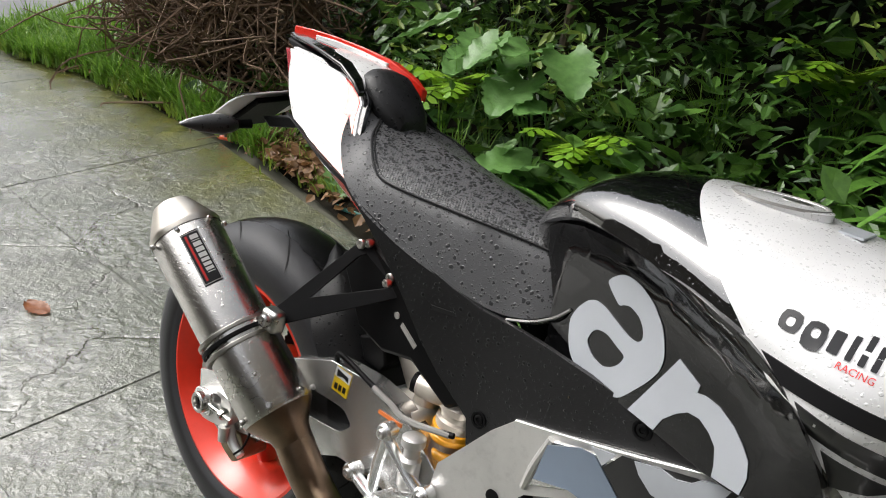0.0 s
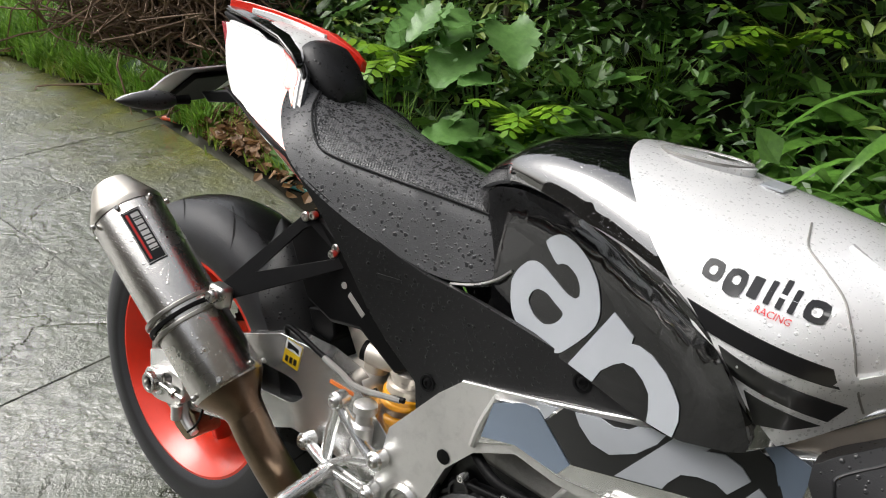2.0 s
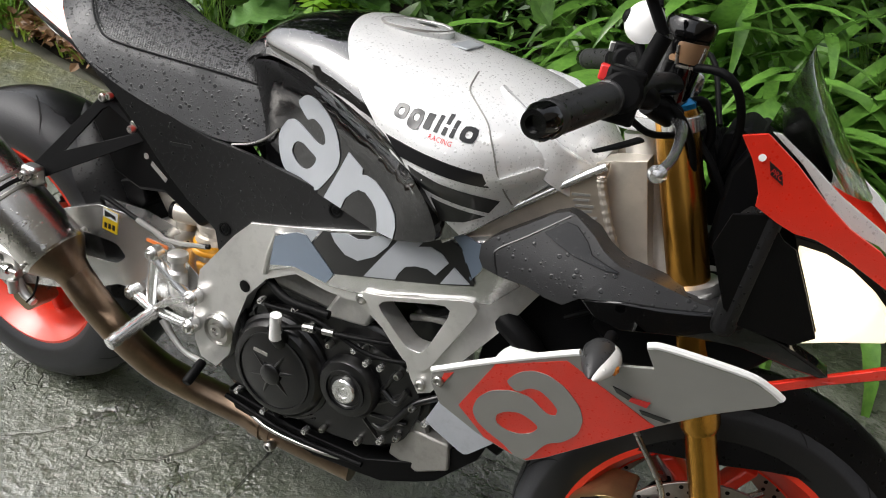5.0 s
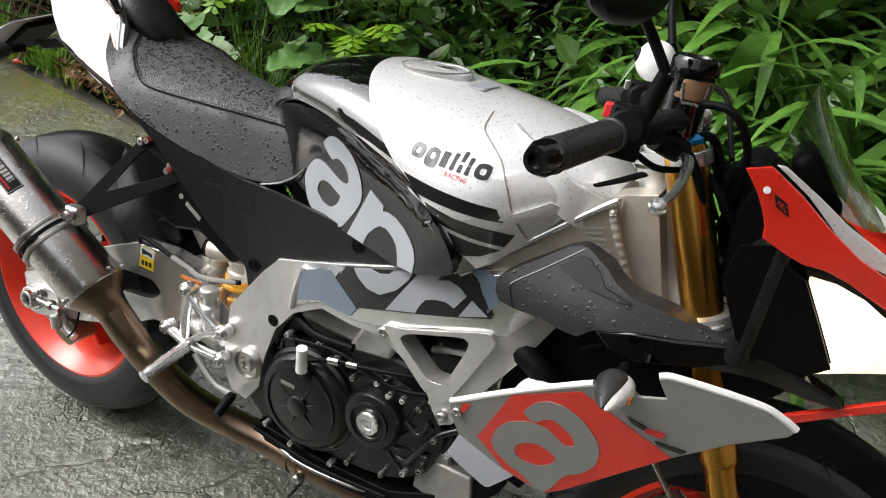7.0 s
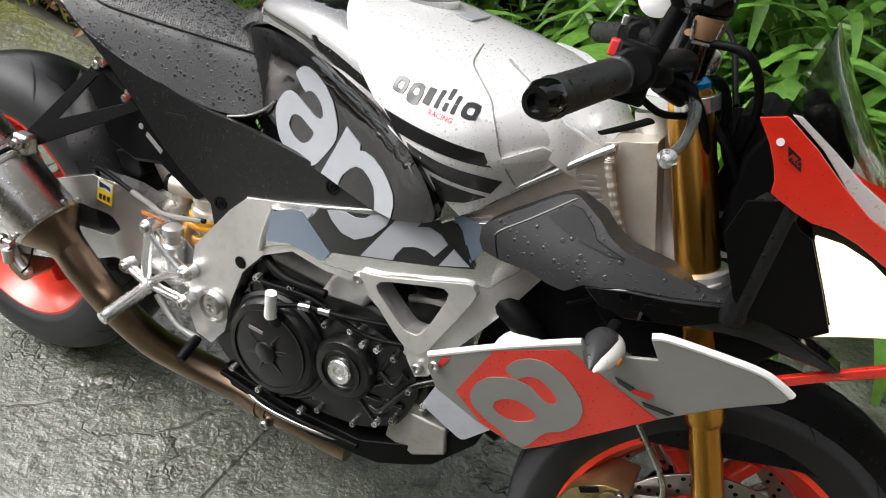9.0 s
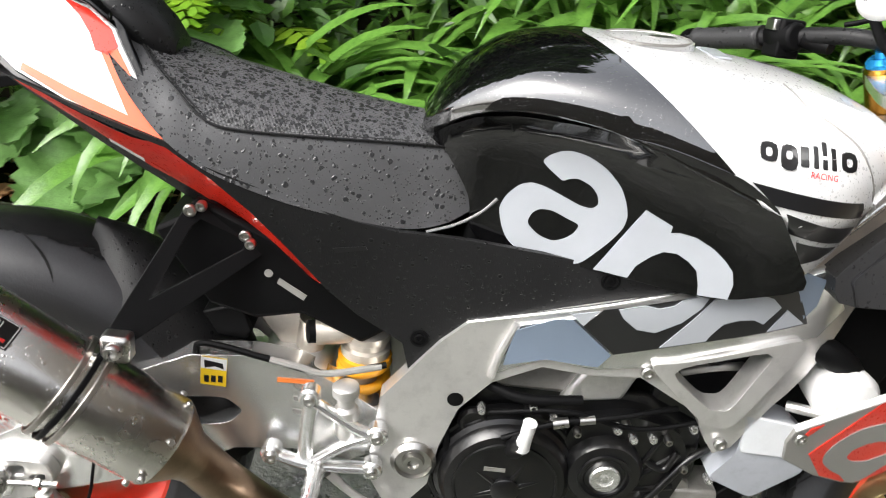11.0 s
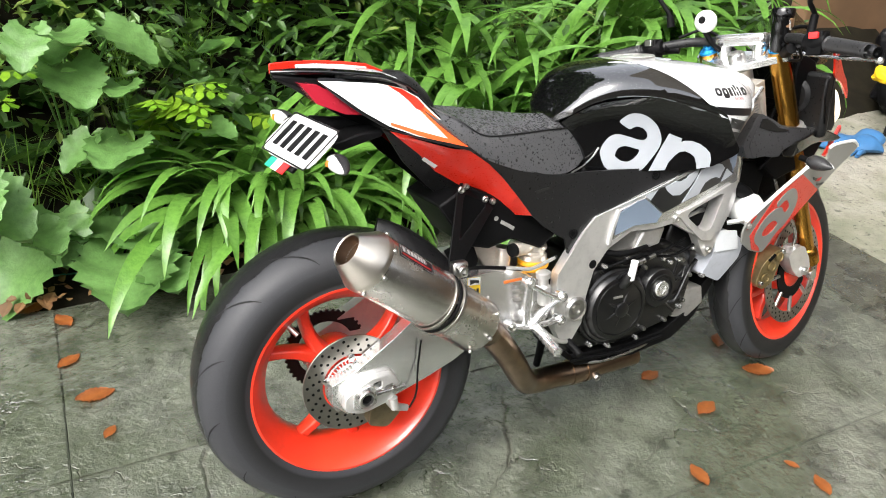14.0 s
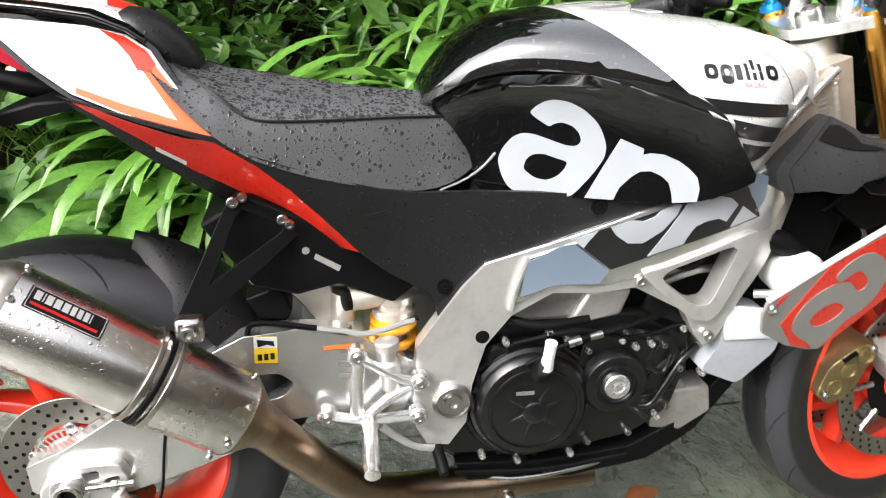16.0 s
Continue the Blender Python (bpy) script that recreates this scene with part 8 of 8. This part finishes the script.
blades("grass", "bright green grass along the driveway edge", 7600, (-4.9, -1.7, -0.03, 0.14), 0.15, 21, GRASS, 0.011)
blades("grass", "long green grass at the end of the border", 5200, (-4.9, -3.3, 0.1, 0.6), 0.2, 27, GRASS, 0.012)
blades("grass", "yellowing grass tufts at the driveway edge", 1600, (-4.9, -1.2, -0.06, 0.1), 0.1, 26, YELLOW_GREEN, 0.008)
blades("grass", "thin pale grass blades among the shrubs", 1200, (-2.2, 2.5, 0.3, 0.5), 0.45, 22, GRASS, 0.005)

bm = bmesh.new()
f = bm.faces.new([bm.verts.new((x, y, 0.004)) for x, y in ((-40, 0.6), (-9.0, 0.72), (-5.4, 1.04), (-4.9, 1.1), (-4.9, 9.0), (-40, 9.0))])
tagged(link_mesh("road", bm, ASPHALT), "wet grey road beyond the grass", "road", kind="structure")
# dry twig bush
rnd = random.Random(9)
b = bmesh.new()
for k in range(1300):
    p = Vector((rnd.uniform(-3.6, -2.0), rnd.gauss(1.78, 0.16), rnd.uniform(0.05, 1.05)))
    q = p + Vector((rnd.gauss(0, 0.22), rnd.gauss(-0.06, 0.16), rnd.gauss(0.02, 0.16)))
    r = q + Vector((rnd.gauss(0, 0.15), rnd.gauss(-0.03, 0.12), rnd.gauss(-0.02, 0.13)))
    tube([p, q, r], [0.007, 0.005, 0.003], 4, 3, b)
tagged(link_mesh("dry_twig_bush", b, TWIG, smooth=False), "tangled brown dry twig bush beside the drive", "bush", kind="stuff")
# thin stems in the thicket
for k, (x, y, h, lean, r, m) in enumerate(((-0.75, 2.1, 1.9, 0.25, 0.022, BARK), (-1.15, 2.0, 1.5, 0.02, 0.02, BARK), (0.95, 2.2, 1.8, 0.3, 0.014, BARK), (0.45, 2.3, 1.6, -0.1, 0.01, BARK), (-0.3, 2.5, 1.8, 0.1, 0.012, BARK), (1.4, 2.6, 1.8, 0.1, 0.012, BARK), (-2.0, 2.8, 2.0, -0.1, 0.02, BARK))):
    z0 = bank_z(x, y)[0] - 0.1
    st = link_mesh("stem", tube([(x, y, z0), (x + lean * 0.3, y, z0 + h * 0.4), (x + lean, y - 0.05, z0 + h)], [r, r * 0.9, r * 0.6], 8, 5), m)
    tagged(st, "thin bare woody stem in the thicket", "stem", "stems in the thicket")

# mossy garden steps, a pale stone block and a hose
for x, y, z, w, d in ((1.78, 2.08, 0.33, 0.26, 0.16), (1.95, 2.5, 0.5, 0.28, 0.16), (2.1, 2.95, 0.68, 0.3, 0.18)):
    bm = bmesh.new()
    bmesh.ops.create_grid(bm, x_segments=24, y_segments=14, size=1)
    for v in bm.verts:
        e = max(abs(v.co.x), abs(v.co.y))
        v.co = Vector((v.co.x * w, v.co.y * d, (0 if e < 0.99 else -0.2) + 0.018 * noise.noise(Vector((v.co.x * 5 + x, v.co.y * 5, 0))) - 0.03 * max(0, e - 0.85)))
    st = link_mesh("garden_step", bm, MOSS)
    st.matrix_world = pose(x, y, z, 0, 0, 25)
    tagged(st, "low garden step covered in yellow-green moss", "step", "mossy garden steps", "structure")
bm = box((-0.22, -0.14, 0), (0.22, 0.14, 0.5))
bmesh.ops.subdivide_edges(bm, edges=bm.edges[:], cuts=6, use_grid_fill=True)
for v in bm.verts:
    v.co += 0.02 * noise.noise_vector(v.co * 7)
blk = link_mesh("stone_block", bm, PALE_STONE, bevel=0.01)
blk.matrix_world = pose(2.55, 2.75, 0.25, 0, 0, 20)
tagged(blk, "pale rendered stone block among the plants", "stone")
hs = link_mesh("garden_hose", tube([(-1.1, 1.17, 0.018), (-0.75, 1.2, 0.02), (-0.4, 1.17, 0.02), (-0.05, 1.22, 0.02), (0.25, 1.2, 0.02), (0.6, 1.26, 0.03), (1.0, 1.4, 0.06), (1.45, 1.75, 0.25), (1.52, 2.0, 0.42), (1.5, 2.25, 0.5)], 0.009, 10, 8), HOSE)
tagged(hs, "thin teal garden hose along the planted edge", "hose")

# fallen leaves on the driveway


def fallen(x, y, size, turn, seed):
    v, f = broad_leaf((0, 0, 0.006), 0, 0.05, size, seed, "plain")
    v = [Vector((p.x - size * 0.4, p.y * 1.15, 0.004 + abs(p.z) * 0.35)) for p in v]
    ob = sheet_from("fallen_leaf", v, f, DEAD_LEAF)
    ob.location, ob.rotation_euler = (x, y, 0.0), (0, 0, turn)
    return tagged(ob, "orange-brown fallen leaf on wet concrete", "leaf", "fallen leaves on the driveway")


for k, (x, y, s, a) in enumerate(((1.082, -0.128, 0.085, 0.3), (1.022, 0.049, 0.075, 0.2), (0.877, -0.315, 0.075, 1.4), (1.158, -0.469, 0.07, 1.2), (-0.481, 0.556, 0.1, 0.1), (-0.536, 0.732, 0.075, 0.7), (-0.62, 1.04, 0.1, 0.4), (-0.539, 0.942, 0.085, 2.0), (-0.3, 1.0, 0.07, 0.3),
                                  (1.365, -0.057, 0.1, 2.6), (1.36, 0.108, 0.08, 0.8), (-0.462, 0.399, 0.05, 1.0), (1.139, -0.386, 0.04, 2.0), (-1.079, -0.003, 0.11, 0.2), (1.6, 0.5, 0.05, 1.0))):
    fallen(x, y, s, a, 200 + k)

# ---------------------------------------------------------------- garage beyond the apron


def wall(name, lo, hi, mat, label):
    return tagged(link_mesh(name, box(lo, hi), mat, bevel=0.01), label, "wall", kind="structure")


wall("wall_back", (6.2, -6, 0), (6.35, 3.2, 2.6), WOOD_WALL, "brown plywood garage back wall")
wall("wall_side", (4.2, 2.3, 0), (6.2, 2.45, 2.6), WOOD_WALL, "brown plywood garage side wall")
tagged(link_mesh("ceiling", box((4.35, -6, 2.6), (6.35, 2.45, 2.7)), WOOD_WALL), "garage ceiling boards", "ceiling", kind="structure")
for k in range(5):
    w = link_mesh("wall_stud", box((6.15, -4 + k * 1.4, 0), (6.2, -3.92 + k * 1.4, 2.6)), WOOD_WALL, bevel=0.004)
    tagged(w, "vertical timber stud on the garage wall", "stud", "studs of the garage wall", "structure")


def bag(at, size, mat, label, name="gear_bag", seed=0, category="bag"):
    bm = bmesh.new()
    bmesh.ops.create_icosphere(bm, subdivisions=5, radius=1)
    for v in bm.verts:
        n = v.co.normalized()
        f = 1 + 0.22 * noise.noise(n * 1.7 + Vector((seed, 0, 0))) + 0.12 * noise.noise(n * 4 + Vector((0, seed, 0))) - 0.07 * abs(noise.noise(n * 9 + Vector((seed, seed, 0))))
        v.co = Vector([math.copysign(abs(c) ** 0.75, c) for c in n]) * f
        v.co = Vector((v.co.x * size[0], v.co.y * size[1], max(-0.85, v.co.z) * size[2] + 0.85 * size[2]))
    ob = tagged(new(name), label, category, "gear in the garage")
    ob.location = at
    part("body", bm, mat, ob)
    if name == "gear_bag":
        top = 1.6 * size[2]
        part("neck", lathe([(0.05, top), (0.025, top + 0.06), (0.022, top + 0.08), (0.05, top + 0.13), (0.06, top + 0.16), (0.01, top + 0.15)], (0, 0, 0), (0.15, 0.1, 1), 14, squash=(1, 0.6)), mat, ob, "gathered neck")
    return ob


# unseen wall, added to block sky light and its reflection on the ground
wall("sky_block_gable", (4.2, -6, 2.45), (4.35, 3.2, 8.0), BLOCK_DARK, "unseen dark wall added above the garage opening to block sky light")
crate = tagged(new("storage_crate"), "open black plastic crate full of boxed gear", "crate", "gear in the garage")
crate.matrix_world = pose(4.0, 1.1, 0, 0, 0, 12)
part("crate_base", box((-0.16, -0.2, 0), (0.16, 0.2, 0.02)), BLACK_SATIN, crate, bevel=0.003)
for lo, hi in (((-0.16, -0.2, 0.02), (-0.145, 0.2, 0.27)), ((0.145, -0.2, 0.02), (0.16, 0.2, 0.27)), ((-0.145, -0.2, 0.02), (0.145, -0.185, 0.27)), ((-0.145, 0.185, 0.02), (0.145, 0.2, 0.27))):
    part("crate_wall", box(lo, hi), BLACK_SATIN, crate, bevel=0.004)
for z, m in ((0.09, BLACK_GLOSS), (0.15, ENGINE_GREY), (0.2, BLACK_GLOSS)):
    part("crate_rib", box((-0.172, -0.19, z), (-0.1605, 0.19, z + 0.016)), m, crate, bevel=0.003)
for k in range(4):
    part("packed_box", box((-0.13 + 0.03 * (k % 2), -0.17 + 0.085 * k, 0.021), (0.11 + 0.02 * (k % 2), -0.1 + 0.085 * k, 0.3 + 0.035 * (k % 3))), (BLACK_SATIN, DARK_CLOTH, ENGINE_GREY, DARK_CLOTH)[k], crate, bevel=0.006)
bag((4.35, 1.45, 0), (0.24, 0.24, 0.32), DARK_CLOTH, "black riding jacket heaped over a bag", seed=2)
bag((4.75, 1.75, 0.0), (0.26, 0.26, 0.27), DARK_CLOTH, "tall stack of black bags in the garage", seed=3)
for k, (x, y) in enumerate(((4.72, 1.0), (5.06, 1.02), (4.83, 1.2), (4.95, 1.4), (5.42, 1.4), (5.62, 1.42), (5.2, 1.6))):
    bag((x, y, 0), (0.15, 0.11, 0.14), BOOT_LEATHER if k % 2 == 0 else DARK_CLOTH, "dark work boot by the garage wall", "work_boot", 8 + k, "boot")
bag((3.9, 1.42, 0.26), (0.05, 0.08, 0.05), YELLOW_DECAL, "yellow tool bag on the gear pile", "tool_bag", 7)
bag((3.93, 1.3, 0.25), (0.05, 0.06, 0.06), WHITE_PLAIN, "white cloth lying on the gear pile", "cloth", 12, "cloth")
mat_ob = link_mesh("floor_mat", box((4.5, 0.1, 0.004), (5.3, 1.15, 0.012)), MAT_BLUE, bevel=0.003)
tagged(mat_ob, "thin blue mat on the garage floor", "mat")
for k, (m, y) in enumerate(((GREEN_DECAL, 1.77), (YELLOW_DECAL, 1.73), (RED_DECAL, 1.7))):
    st = link_mesh("hanging_strap", tube([(6.12, y, 1.05), (6.1, y - 0.02, 0.7), (6.08, y - 0.04, 0.35), (6.02, y - 0.12, 0.12), (5.95, y - 0.32, 0.05)], 0.022, 8, 6, flat=0.3), m)
    tagged(st, ("green", "yellow", "red")[k] + " webbing strap hanging on the plywood wall", "strap", "webbing straps on the wall")
for cx, cy, w, turn in ((3.62, 1.2, 1.15, 0.3), (3.5, 1.12, 1.2, -0.5)):
    g = bmesh.new()
    rows = []
    c0, s0 = math.cos(turn), math.sin(turn)
    for i in range(9):
        t = i / 8
        half = w * (0.055 + 0.02 * math.sin(math.pi * t * 1.3))
        h = 0.022 + 0.018 * math.sin(math.pi * t) + 0.008 * math.sin(9 * t)
        c = Vector((cx + (0.05 - 0.24 * t * w) * c0, cy + (0.05 - 0.24 * t * w) * s0, 0.004 + h))
        rows.append([c + Vector((half * 0.25 * math.cos(a) - s0 * half * math.cos(a), c0 * half * math.cos(a), h * math.sin(a))) for a in [2 * math.pi * k / 14 for k in range(14)]])
    rings_to_mesh(g, rows)
    for k in range(4):
        q = Vector((cx - 0.21 * w * c0 + s0 * (0.04 - 0.03 * k), cy - 0.21 * w * s0 - 0.04 * c0 + 0.03 * k * c0, 0.022))
        d = Vector((-c0, -s0, 0))
        tube([q, q + d * 0.05 + Vector((0, 0, 0.006)), q + d * 0.1 - Vector((0, 0, 0.004))], [0.016, 0.015, 0.011], 8, 4, g)
    tagged(link_mesh("riding_glove", g, BLUE_CLOTH), "crumpled blue riding glove on the garage floor", "glove", "pair of riding gloves")
sd = tagged(new("screwdriver"), "small screwdriver with an orange and black handle on mossy concrete", "screwdriver")
part("handle", lathe([(0.008, 0), (0.014, 0.006), (0.013, 0.05), (0.015, 0.09), (0.01, 0.1)], (-2.04, 1.297, 0.015), (-0.96, -0.26, 0), 14), ORANGE, sd, "orange plastic handle")
part("shaft", lathe([(0.012, 0), (0.012, 0.05), (0.004, 0.055), (0.004, 0.13)], (-2.04, 1.297, 0.015), (0.96, 0.26, 0), 10), BLACK_PLAIN, sd)
# unseen wall, added so that black paint reflects something dark
wall("sky_block_house", (-9, -5.9, 0), (6.6, -5.7, 3.4), BLOCK_DARK, "unseen dark wall added behind the drive to darken reflections")
